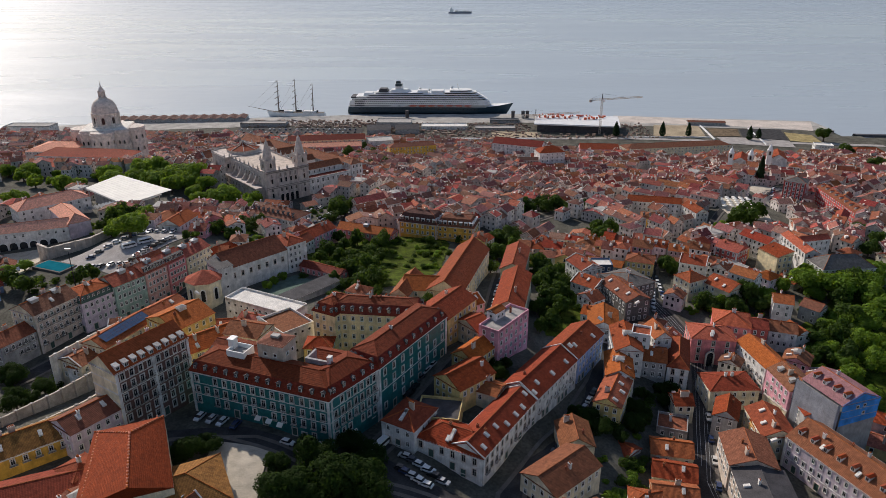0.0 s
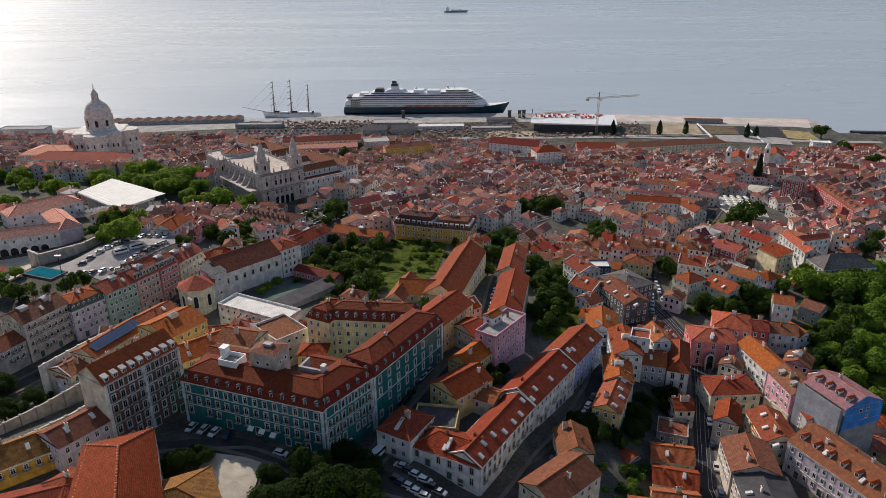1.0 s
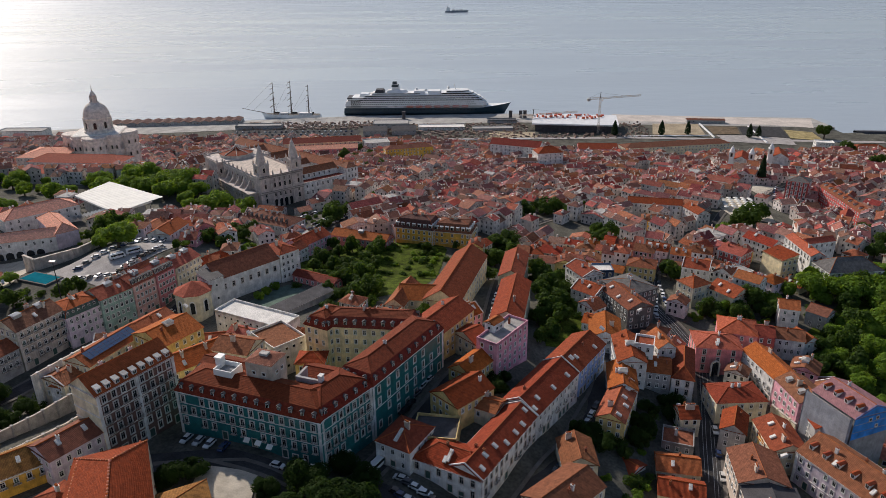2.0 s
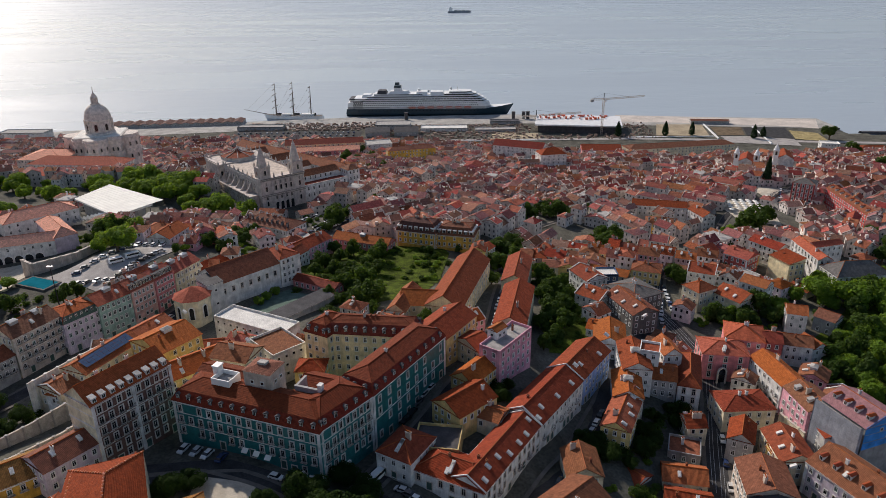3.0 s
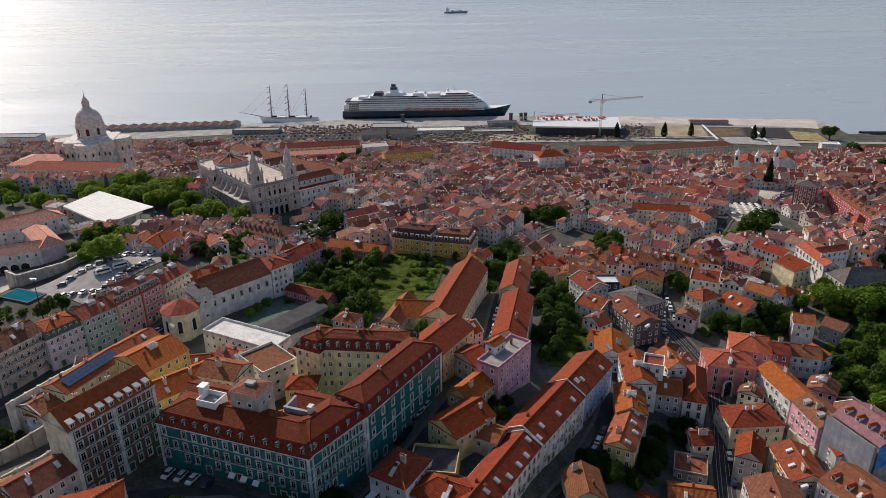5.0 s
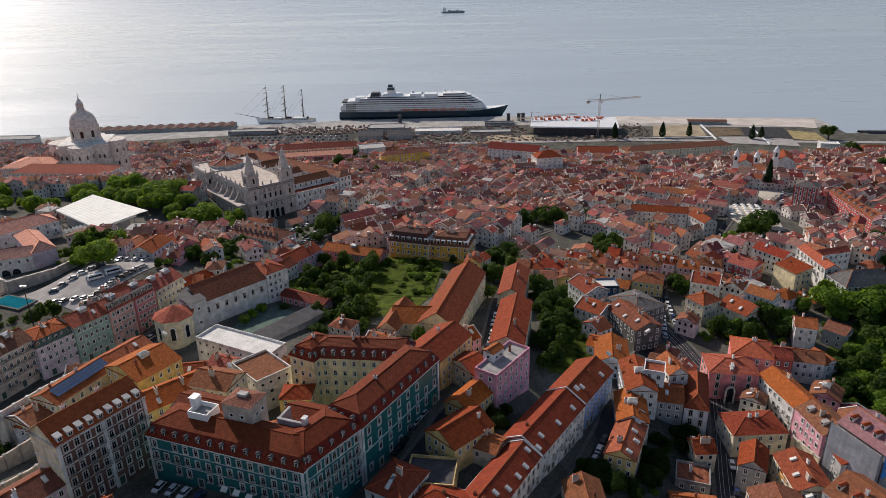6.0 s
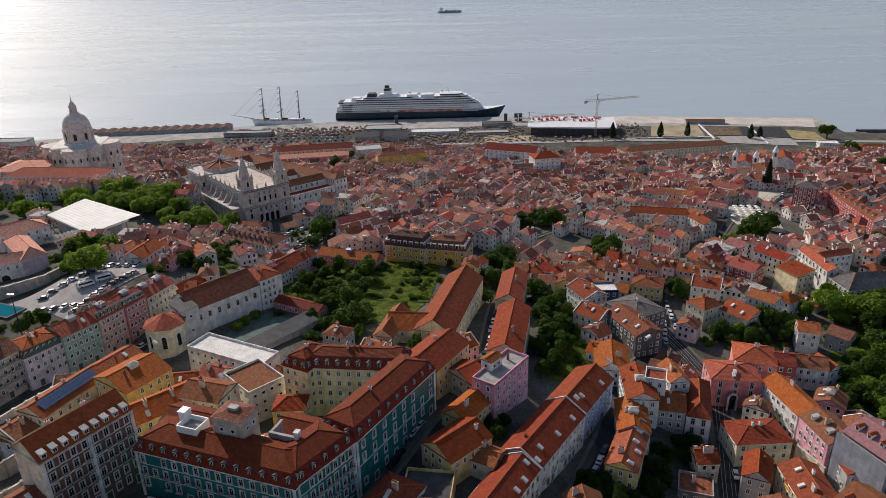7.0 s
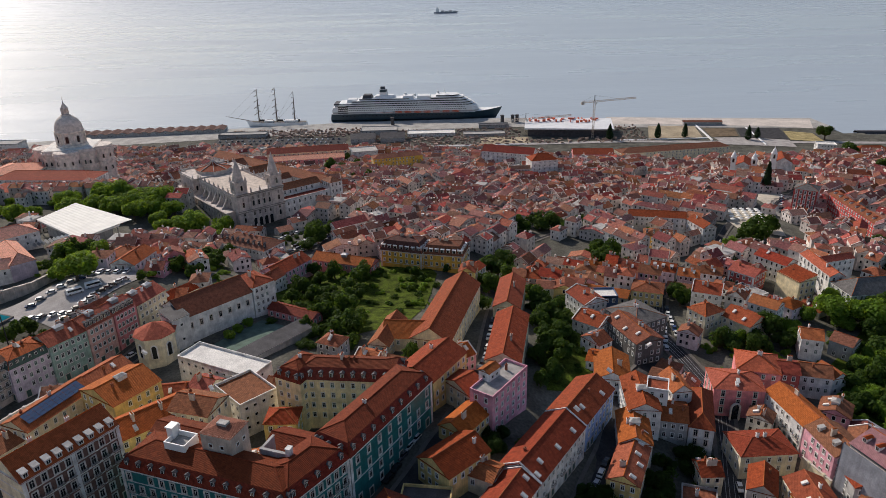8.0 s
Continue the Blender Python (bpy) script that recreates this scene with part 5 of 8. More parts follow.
part("cornice", b.mesh("cornice", M["dark_stone"]), church, None, "dark projecting stone cornice")
b = storeys(Bits(), -6, 5, -0.02, 88, (12,), 0.3)
part("side_aisle", b.mesh("side_aisle", M["church_stone"]), church)
FOOT.append((*ch_at(16, 44), 26, 50, CH_ANG))
steps_ = Bits()
for k in range(14):
    steps_.box(6 - k * 0.7, -1.0 - k * 0.55, -6, 30 + k * 0.9, 0.0 if k == 0 else -1.0 - (k - 1) * 0.55, 0.4 - k * 0.32)
st = thing("church_steps", "broad grey stone steps before the church doors", "steps", *CH_A, 48.5, CH_ANG)
part("flight", steps_.mesh("flight", M["grey"]), st)


def range_(label, x0, y0, x1, y1, depth, ze, **kw):
    return house(label, ch_at(x0, y0), ch_at(x1, y1), depth, ze, zg=40, name="convent_wing", category="convent", **kw)


range_("white convent front wing with red terrace roof beside the church", 32.6, 1, 67, 1, 9, 61, roof="flat", wall="white", tile="tile_crimson", bay=4.0, storey=4.6, top=2.6, win="tall", chim=0)
range_("tall white convent range behind the terrace", 36, 11, 66, 11, 10, 64.5, roof="gable", rise=3.0, wall="white", tile="tile_brown", bay=4.2, chim=0, win="tall")
range_("white convent corner pavilion with pinnacles", 67.4, 0.4, 77, 0.4, 12, 65.5, roof="hip", rise=2.5, wall="white", tile="tile_brown", bay=3.0, storey=4.4, chim=0, win="tall")
range_("long brown-roofed convent range", 79, 13, 57, 138, 13, 63.5, roof="gable", rise=3.6, wall="white", tile="tile_brown", chim=0, bay=5)
range_("rear brown-roofed convent range", 38, 64, 62, 64, 12, 64, roof="gable", rise=3.6, wall="white", tile="tile_brown", chim=0, bay=5)
range_("long dark convent roof behind the church", -4, 92, 52, 92, 13, 64, roof="gable", rise=3.8, wall="white", tile="tile_brown", chim=0, bay=6)
range_("narrow convent range between two cloisters", 36, 40, 60, 40, 9, 63, roof="gable", rise=3, wall="white", tile="tile_brown", chim=0, bay=5)
ramp = thing("stair_ramp", "white plastered ramp wall beside the church steps", "wall", *ch_at(34, -1), 44, CH_ANG)
b = Bits()
b.solid([(0, 0, 0), (0.6, 0, 0), (0.6, -16, -4), (0, -16, -4), (0, 0, 6.4), (0.6, 0, 6.4), (0.6, -16, 2.2), (0, -16, 2.2)], [(0, 3, 7, 4), (1, 5, 6, 2), (4, 7, 6, 5), (2, 6, 7, 3)])
part("wall", b.mesh("wall", M["white"]), ramp)


# ---- the domed pantheon ----
pan = thing("pantheon", "white limestone church with a great dome and lantern", "church", -318, 645, 33, 12)
FOOT.append((-318, 645, 36, 36, 12))


def round_square(h, r, n=6):
    pts = []
    for cx, cy, a0 in ((h - r, h - r, 0), (-h + r, h - r, 90), (-h + r, -h + r, 180), (h - r, -h + r, 270)):
        pts += [(cx + r * math.cos(radians(a0 + 90 * k / n)), cy + r * math.sin(radians(a0 + 90 * k / n))) for k in range(n + 1)]
    return pts


b = Bits()
for z0, z1, s in ((-4, 12.5, 1.0), (12.5, 13.4, 1.03), (13.4, 24.0, 0.985), (24.0, 25.2, 1.03), (25.2, 27.0, 0.99)):
    b.prism([(x * s, y * s) for x, y in round_square(21, 5)], z0, z1)
part("body", b.mesh("body", M["limestone"]), pan)
for cx, cy in ((22, 0), (-22, 0), (0, 22), (0, -22)):
    b = Bits()
    b.lathe(cx, cy, [(10.5, -4), (10.5, 12.3), (11.1, 12.5), (11.1, 13.2), (10.3, 13.4), (10.3, 23.6), (11.0, 23.9), (11.0, 24.9), (10.4, 25.1), (10.4, 26.6), (0.0, 26.6)], 24)
    part("apse", b.mesh("apse", M["limestone"]), pan)
b = Bits()
b.prism([(x * 0.93, y * 0.93) for x, y in round_square(21, 5)], 27.0, 27.25)
part("roof_terrace", b.mesh("roof_terrace", M["pale_roof"]), pan)
for turn in (0, 90, 180, 270):
    for x in (-17.5, -13.5, 13.5, 17.5):
        for z in (4.0, 13.5):
            part("window", ARCH_WIN, pan, pose(0, 0, 0, 0, 0, turn) @ Matrix.Translation((x, -21.05, z + 1)))
    for k in (-2, -1, 0, 1, 2):
        m = pose(0, 0, 0, 0, 0, turn) @ Matrix.Translation((0, -22, 0)) @ pose(0, 0, 0, 0, 0, 34 * k)
        part("window", ARCH_WIN, pan, m @ Matrix.Translation((0, -10.4, 16.0)))
        part("window", ARCH_WIN, pan, m @ Matrix.Translation((0, -10.55, 5.0)))
b = Bits()
b.lathe(0, 0, [(13.0, 26.5), (13.0, 28.6), (12.0, 29.0), (11.2, 29.4), (11.2, 39.0), (12.2, 39.6), (12.2, 40.8), (11.4, 41.2)], 40)
part("drum", b.mesh("drum", M["limestone"]), pan)
col = Bits()
col.beam((0, 0, 0), (0, 0, 10.4), 0.7, 0, 6)
COLUMN = col.mesh("column", M["limestone"])
for k in range(16):
    a = 2 * math.pi * (k + 0.5) / 16
    part("column", COLUMN, pan, Matrix.Translation((11.6 * math.cos(a), 11.6 * math.sin(a), 29)))
for k in range(8):
    part("window", ARCH_BIG, pan, pose(0, 0, 0, 0, 0, 45 * k) @ Matrix.Translation((0, -11.25, 31.0)))
b = Bits()
b.lathe(0, 0, [(11.4 * math.cos(radians(a)), 41.2 + 13.2 * math.sin(radians(a))) for a in range(0, 77, 7)] + [(3.0, 54.2)], 40)
dome = part("dome", b.mesh("dome", M["limestone"], smooth=True), pan, None, "smooth pale stone dome")
b = Bits()
b.lathe(0, 0, [(4.0, 53.4), (4.0, 54.4), (2.6, 54.8), (2.5, 59.2), (3.2, 59.5), (3.2, 60.0), (2.2, 61.2), (1.4, 63.0), (0.5, 64.2), (0.3, 66.0), (0.08, 69.5)], 16)
for k in range(8):
    a, c_ = math.pi * k / 4, Bits()
    c_.beam((2.9 * math.cos(a), 2.9 * math.sin(a), 54.6), (2.9 * math.cos(a), 2.9 * math.sin(a), 59.3), 0.35, 0, 5)
    part("lantern_column", c_.mesh("lantern_column", M["limestone"]), dome)
part("lantern", b.mesh("lantern", M["limestone"]), dome)


# ---- ships ----
def hull_mesh(name, length, beam, depth, mats, sheer=3.0, bow=0.22, flare=0.35, stripe=None):
    """A ship's hull along +x with its stern at 0, lofted in stations; the waterline is at z = 0."""
    st_, lv = 28, 7
    v, f, mi = [], [], []
    for i in range(st_ + 1):
        u = i / st_
        for j in range(-lv, lv + 1):
            s = abs(j) / lv
            fb = max(0.0, (u - (1 - bow)) / bow)
            fs = max(0.0, (0.06 - u) / 0.06)
            half = beam / 2 * (1 - fb ** 1.8) * (1 - 0.25 * fs)
            prof = min(1.0, (s * 1.6) ** 0.5) if s < 0.4 else 1.0
            z = -2.0 + (depth + 2.0 + sheer * fb ** 2) * s
            over = flare * depth * fb * s
            x = length * (1 - flare * depth / length) * u + over - (1 - s) * 2.0 * fs
            v.append((x, math.copysign(half * prof * (0.72 + 0.28 * s if fb > 0 else 1.0), j) if j else 0.0, z))
    n = 2 * lv + 1
    for i in range(st_):
        for j in range(n - 1):
            f.append((i * n + j, (i + 1) * n + j, (i + 1) * n + j + 1, i * n + j + 1))
            mi.append(0)
        f.append((i * n, i * n + n - 1, (i + 1) * n + n - 1, (i + 1) * n))
        mi.append(1)
    f.append(tuple(range(n)))
    mi.append(0)
    return mesh_of(name, v, f, mats, mi)


cruise = thing("cruise_ship", "white cruise ship with navy hull moored along the quay", "ship", -139, 1018, 0, -1.5)
part("hull", hull_mesh("hull", 240, 30, 11.5, [M["navy"], M["white_paint"]], 4.5, 0.2, 0.9), cruise)
# decks from the hull up: stern, stem, width, foot, height, and how they open: rows of windows, a boat deck, balconies or glass
DECKS = [(2, 208, 30, 11.5, 3.6, "boats"), (2, 206, 30, 15.1, 2.8, "rows"), (3, 204, 29.6, 17.9, 2.8, "rows"), (6, 201, 29.2, 20.7, 2.8, "balconies"), (12, 197, 28.8, 23.5, 2.8, "balconies"), (30, 192, 27, 26.3, 2.9, "glass"), (40, 116, 22, 29.2, 2.4, "glass"), (140, 187, 26, 29.2, 3.2, "glass"), (147, 180, 22, 32.4, 2.6, "glass")]
for x0, x1, w, z, h, style in DECKS:
    b = Bits()
    nose = 9.0
    poly = [(x0, -w / 2), (x1 - nose, -w / 2), (x1 - nose * 0.3, -w / 3), (x1, 0), (x1 - nose * 0.3, w / 3), (x1 - nose, w / 2), (x0, w / 2)]
    inner = [(x if x == x0 else x - 0.8, y * 0.93) for x, y in poly]
    if style == "rows":
        b.prism(poly, z + 0.02, z + h, 0)
    else:
        b.prism(poly, z + 0.02, z + h * (0.3 if style != "boats" else 0.12), 0)
        b.prism(inner, z + h * (0.3 if style != "boats" else 0.12), z + h * 0.82, 1 if style != "boats" else 2)
        b.prism(poly, z + h * 0.82, z + h, 0)
    deck = part("deck", b.mesh("deck", [M["white_paint"], M["glass"], M["metal"]]), cruise)
    b = Bits()
    if style == "rows":
        for k in range(int((x1 - x0 - 24) / 3.0)):
            b.box(x0 + 8 + k * 3.0, -w / 2 - 0.06, z + 1.0, x0 + 9.5 + k * 3.0, -w / 2 + 0.05, z + 2.0, 1)
    elif style == "balconies":
        for k in range(int((x1 - x0 - 30) / 4.2)):
            b.box(x0 + 22 + k * 4.2, -w / 2, z + h * 0.3, x0 + 22.5 + k * 4.2, -w * 0.46, z + h * 0.82, 0)
        for k in range(3):
            b.box(x0 + 1, -w / 2 - 0.05, z + 0.3 + 0.75 * k, x0 + 16, -w / 2 + 0.05, z + 0.65 + 0.75 * k, 0)
    if b.f:
        part("window_row" if style == "rows" else "balcony_row", b.mesh("window_row", [M["white_paint"], M["glass"]]), deck)
for k in range(4):
    b = Bits()
    b.box(10, -15.12, 12.6 + k * 2.75, 24, -14.9, 13.7 + k * 2.75)
    part("mooring_opening", b.mesh("mooring_opening", M["glass"]), cruise)
boat = Bits()
boat.solid([(-5, -1.6, 0.6), (5, -1.6, 0.6), (5.6, 0, 0.9), (-5.6, 0, 0.9), (-4.4, -0.9, -0.8), (4.4, -0.9, -0.8), (4.6, 0.6, -0.8), (-4.6, 0.6, -0.8), (-4, -1.4, 1.9), (4, -1.4, 1.9), (4, 0.4, 1.9), (-4, 0.4, 1.9)],
           [(0, 1, 9, 8), (4, 5, 1, 0), (5, 2, 1), (4, 0, 3), (8, 9, 10, 11), (1, 2, 10, 9), (3, 0, 8, 11)], 0)
boat.box(-5.2, -1.7, 0.45, 5.2, -1.55, 0.75, 1)
BOAT = boat.mesh("lifeboat", [M["white_paint"], M["orange_paint"]])
BOAT_RED = boat.mesh("lifeboat", [M["orange_paint"], M["white_paint"]])
for k in range(9):
    part("lifeboat", BOAT_RED if k > 1 else BOAT, cruise, Matrix.Translation((68 + k * 13.2, -15.4, 12.8)), "orange and white lifeboat")
b = Bits()
b.prism([(60, -8), (84, -8), (92, 0), (84, 8), (60, 8)], 31.4, 35.0, 0, shrink=0.8)
b.prism([(68, -4), (77, -4), (80, 0), (77, 4), (68, 4)], 35.0, 43, 0, shrink=0.85)
b.prism([(68.2, -4.1), (76.6, -4.1), (79.3, 0), (76.6, 4.1), (68.2, 4.1)], 39.2, 42.6, 1, shrink=0.96)
b.prism([(69.5, -2.6), (76, -2.6), (76, 2.6), (69.5, 2.6)], 43, 46.5, 1, shrink=0.9)
part("funnel", b.mesh("funnel", [M["white_paint"], M["navy"]]), cruise, None, "white funnel with a dark band")
b = Bits()
b.prism([(44, -9), (58, -9), (58, 9), (44, 9)], 31.6, 36, 1, shrink=0.75)
b.prism([(22, -9), (37, -9), (37, 9), (22, 9)], 26.3, 30.5, 0, shrink=0.8)
b.prism([(4, -12), (22, -12), (22, 12), (4, 12)], 23.5, 25.4, 1, shrink=0.95)
part("sports_deck_house", b.mesh("sports_deck_house", [M["white_paint"], M["slate"]]), cruise)
b = Bits()
b.prism([(100, -9), (116, -9), (116, 9), (100, 9)], 29.2, 34.4, 0, shrink=0.9)
b.prism([(120, -9), (139, -9), (139, 9), (120, 9)], 29.2, 34.0, 0, shrink=0.9)
part("pool_roof", b.mesh("pool_roof", M["white_paint"]), cruise, None, "sliding white pool roof")
b = Bits()
b.beam((160, 0, 35.5), (158, 0, 43), 0.7, 0, 6, 0.3)
b.beam((158.6, -4, 40), (158.6, 4, 40), 0.25, 0)
part("radar_mast", b.mesh("radar_mast", M["white_paint"]), cruise)
for x, y, r, z in ((104, 4, 2.0, 35), (118, -3, 1.6, 35), (150, 5, 1.8, 37)):
    b = Bits()
    b.lathe(x, y, [(r * 0.5, z - 2)] + [(r * math.cos(radians(a)), z + r * math.sin(radians(a))) for a in range(-40, 91, 26)], 10)
    part("satellite_dome", b.mesh("satellite_dome", M["white_paint"]), cruise)
b = Bits()
b.box(0, -15.08, 8.3, 1.6, -14.95, 9.5, 0)
PORT = b.mesh("porthole", M["glass"])
for k in range(34):
    part("porthole", PORT, cruise, Matrix.Translation((16 + k * 5.2, 0, 0)))

tall = thing("sailing_ship", "white three-masted training ship with furled sails", "ship", -172, 988, 0, 176)
part("hull", hull_mesh("hull", 84, 12, 6.0, [M["white_paint"], M["paving"]], 2.5, 0.3, 0.7), tall)
b = Bits()
b.beam((80, 0, 8), (112, 0, 14), 0.5, 0, 6, 0.2)
part("bowsprit", b.mesh("bowsprit", M["spar"]), tall)
b = Bits()
b.box(12, -4, 6, 30, 4, 8.4)
part("deckhouse", b.mesh("deckhouse", M["white_paint"]), tall)
b = Bits()
b.box(46, -3.4, 6, 58, 3.4, 8.2)
part("deckhouse", b.mesh("deckhouse", M["white_paint"]), tall)
for x0 in (10, 24, 34, 48, 60):
    b = Bits()
    b.box(x0, -5.6, 6.0, x0 + 8, -5.2, 8.2)
    part("bulwark", b.mesh("bulwark", M["iron"]), tall, None, "dark netting and boats along the rail")
for x, h in ((16, 50), (41, 56), (66, 54)):
    b = Bits()
    b.beam((x, 0, 4), (x - 1.2, 0, h - 3), 0.9, 0, 6, 0.35)
    mast = part("mast", b.mesh("mast", M["spar"]), tall)
    for k, z in enumerate((0.34, 0.5, 0.65, 0.78, 0.9)):
        y = (14 - 2.3 * k) * (0.4 if x == 16 else 1.0)
        b = Bits()
        b.beam((x + 0.7, -y, h * z), (x + 0.7, y, h * z), 0.5, 0, 5)
        part("yard", b.mesh("yard", M["spar"]), mast)
    b = Bits()
    for s in (-1, 1):
        for d in (-3, 0, 3):
            b.beam((x + d, s * 5.6, 6), (x, 0, h * 0.62), 0.07, 0, 3)
    b.beam((x, 0, h * 0.93), (x + 25 if x < 60 else 108, 0, 9 if x < 60 else 13.4), 0.09, 0, 3)
    b.beam((x, 0, h * 0.66), (x + 25 if x < 60 else 96, 0, 7 if x < 60 else 11.4), 0.09, 0, 3)
    part("rigging", b.mesh("rigging", M["iron"]), mast)

freighter = thing("cargo_ship", "distant grey cargo ship on the open river", "ship", 24, 3350, 0, 0)
part("hull", hull_mesh("hull", 108, 18, 9, [M["scaffold"], M["metal"]], 3, 0.15, 0.6), freighter)
b = Bits()
b.box(6, -8, 9, 22, 8, 24)
b.box(9, -9, 21, 19, 9, 23)
b.box(10, -2, 24, 15, 2, 29)
part("bridge_house", b.mesh("bridge_house", M["white_paint"]), freighter)
for x in (30, 48, 66, 84):
    b = Bits()
    b.box(x, -7.5, 9, x + 15, 7.5, 13 + (x % 4))
    part("container", b.mesh("container", M["metal"]), freighter)


# ---- the port ----
term = thing("ferry_terminal", "unfinished white concrete cruise terminal wrapped in netting", "building", 172, 893, 3, -9)
b = Bits()
b.box(-50, -22, 0, 50, 22, 9)
part("glass_storey", b.mesh("glass_storey", M["slate"]), term)
b = Bits()
b.box(-54, -25, 9, 54, 25, 10.6)
b.solid([(-54, -25, 10.7), (10, -25, 10.7), (30, 0, 11.6), (-54, 0, 11.6), (-54, 25, 13.4), (54, 25, 13.4), (54, -25, 10.7)], [(0, 1, 2, 3), (3, 2, 5, 4), (1, 6, 5, 2)])
part("roof", b.mesh("roof", M["white_paint"]), term, None, "folded white roof slabs")
rr = random.Random(5)
for k in range(40):
    b = Bits()
    x, y = rr.uniform(-50, 34), rr.uniform(3, 23)
    b.box(x, y, 12.0, x + rr.uniform(1, 4), y + rr.uniform(1, 5), 14.6)
    part("formwork", b.mesh("formwork", M["orange_paint"]), term, None, "orange formwork panel")
FOOT.append((172, 893, 60, 32, -9))


def crane(x, y, h, jib, turn, label):
    t = thing("tower_crane", label, "crane", x, y, ground_z(x, y), turn)
    for nm, a, c, r in (("mast", (0, 0, 0), (0, 0, h), 1.0), ("jib", (0, 0, h), (jib, 0, h + 2), 0.8), ("counter_jib", (0, 0, h), (-jib * 0.3, 0, h), 0.9)):
        a, c = Vector(a), Vector(c)
        d = c - a
        n = max(3, int(d.length / 2.4))
        side = Vector((0, 1, 0))
        up = d.normalized().cross(side)
        b = Bits()
        cs = [side * r + up * r, side * r - up * r, -side * r - up * r, -side * r + up * r]
        for q in cs:
            b.beam(a + q, c + q, 0.16, 0, 4)
        for k in range(n):
            p0, p1 = a + d * (k / n), a + d * ((k + 1) / n)
            for i in range(4):
                b.beam(p0 + cs[i], p1 + cs[(i + 1) % 4], 0.1, 0, 3)
        part(nm, b.mesh(nm, M["mortar"]), t)
    b = Bits()
    b.box(-jib * 0.3 - 1, -1.4, h - 3, -jib * 0.3 + 2.5, 1.4, h)
    part("counterweight", b.mesh("counterweight", M["concrete"]), t)
    b = Bits()
    b.box(0.5, -2.6, h - 3, 2.6, -0.8, h - 0.6)
    part("cab", b.mesh("cab", M["white_paint"]), t)
    b = Bits()
    b.beam((0, 0, h), (0, 0, h + 7), 0.5, 0, 4)
    b.beam((0, 0, h + 7), (jib * 0.6, 0, h + 2), 0.08, 0, 3)
    b.beam((0, 0, h + 7), (-jib * 0.28, 0, h + 1), 0.08, 0, 3)
    part("tie_bars", b.mesh("tie_bars", M["iron"]), t)


crane(196, 862, 44, 52, 8, "yellow lattice tower crane beside the terminal")
crane(120, 905, 16, 60, 8, "low tower crane over the terminal roof")

# a long arcade of customs sheds with saw-tooth roofs
for k in range(14):
    x, y = -462 + k * 13.5, 925 + k * 1.3
    house("port shed with a dark red gabled roof", (x, y), (x + 13.2, y + 1.2), 26, 7.0, "gable_y", 2.0, "grey", "tile_maroon", chim=0, win="small", bay=4, name="port_shed", category="shed", group="row of port sheds", ridge=False)
for lab, x, y, w, d, ze, wall, tile in (("long white customs building", -560, 868, 58, 22, 12, "white", "flat_roof"), ("grey port warehouse with a flat roof", -270, 905, 60, 16, 8, "grey", "flat_roof"), ("grey warehouse near the ship", -90, 905, 46, 26, 9, "grey", "flat_roof"),
                                        ("low glazed port hall with pale roof", -30, 890, 60, 20, 7, "white", "pale_roof"), ("low grey canopy along the quay", 40, 884, 52, 16, 6, "grey", "flat_roof"), ("dark-roofed depot on the quay", 62, 930, 40, 14, 7, "grey", "slate")):
    house(lab, (x, y), (x + w, y), d, ze, "flat", 0, wall, tile, chim=0, win="small", bay=5, storey=4, name="warehouse", category="warehouse")
for x, y in ((-98, 862), (-62, 864)):
    house("arched grey shed roof near the quay", (x, y), (x + 30, y + 2), 24, 9, "gable", 4, "grey", "slate", chim=0, win="small", bay=6, name="warehouse", category="warehouse")
house("broad red-roofed hall before the domed church", (-338, 542), (-246, 535), 24, 49.5, "hip", 4, "white", "tile_rose", chim=1, sky=3, bay=4, name="hall", category="hall")
house("wide red-tiled hall beside the domed church", (-348, 571), (-266, 563), 24, 51, "hip", 4.5, "white", "tile_rose", chim=0, bay=4, name="hall", category="hall")
house("large orange-roofed hall with arcaded front", (-372, 597), (-332, 596), 38, 48, "hip", 5, "limestone", "tile_salmon", chim=0, bay=3.0, storey=4.5, name="hall", category="hall")
house("modern building with sweeping white and yellow walls", (-86, 764), (-58, 770), 22, 17, "flat", 0, "white", "flat_roof", chim=0, win="small", bay=6, name="building", category="building")
house("long salmon-roofed market hall", (-165, 739), (-92, 750), 16, 16, "gable", 3, "rose", "tile_salmon", chim=0, bay=5, name="market_hall", category="hall")
house("dark red-roofed hall behind the market", (-175, 757), (-90, 770), 18, 19, "gable", 4, "cream", "tile_crimson", chim=0, bay=5, name="market_hall", category="hall")
house("long grey museum building with low roof", (200, 741), (322, 762), 20, 14, "hip", 3.5, "cream", "tile_brown", chim=0, bay=4.2, name="museum_building", category="museum")
house("yellow palace with brown roof in the lower town", (-57, 699), (-9, 712), 14, 26, "hip", 3, "ochre", "tile_brown", chim=2, bay=3.4, name="palace", category="palace")
house("red-roofed church hall in the lower town", (52, 738), (102, 716), 18, 22, "gable", 5, "white", "tile_crimson", chim=0, bay=5, name="hall", category="hall")
house("white hall with red roof in the lower town", (96, 679), (122, 684), 18, 25.5, "hip", 5, "white", "tile_red", chim=0, bay=5, name="hall", category="hall")
house("white house with red roof and many windows", (-57, 531), (-27, 518), 11, 40, "hip", 2.5, "white", "tile_crimson", chim=2, bay=3, name="house", category="house")
house("pink house with red roof in the lower town", (17, 625), (33, 620), 14, 30, "gable_y", 3, "rose", "tile_crimson", chim=0, bay=3)
house("pink station hall with glazed front", (150, 748), (192, 744), 20, 13, "gable", 4, "rose", "tile_red", chim=0, bay=5, name="hall", category="hall")


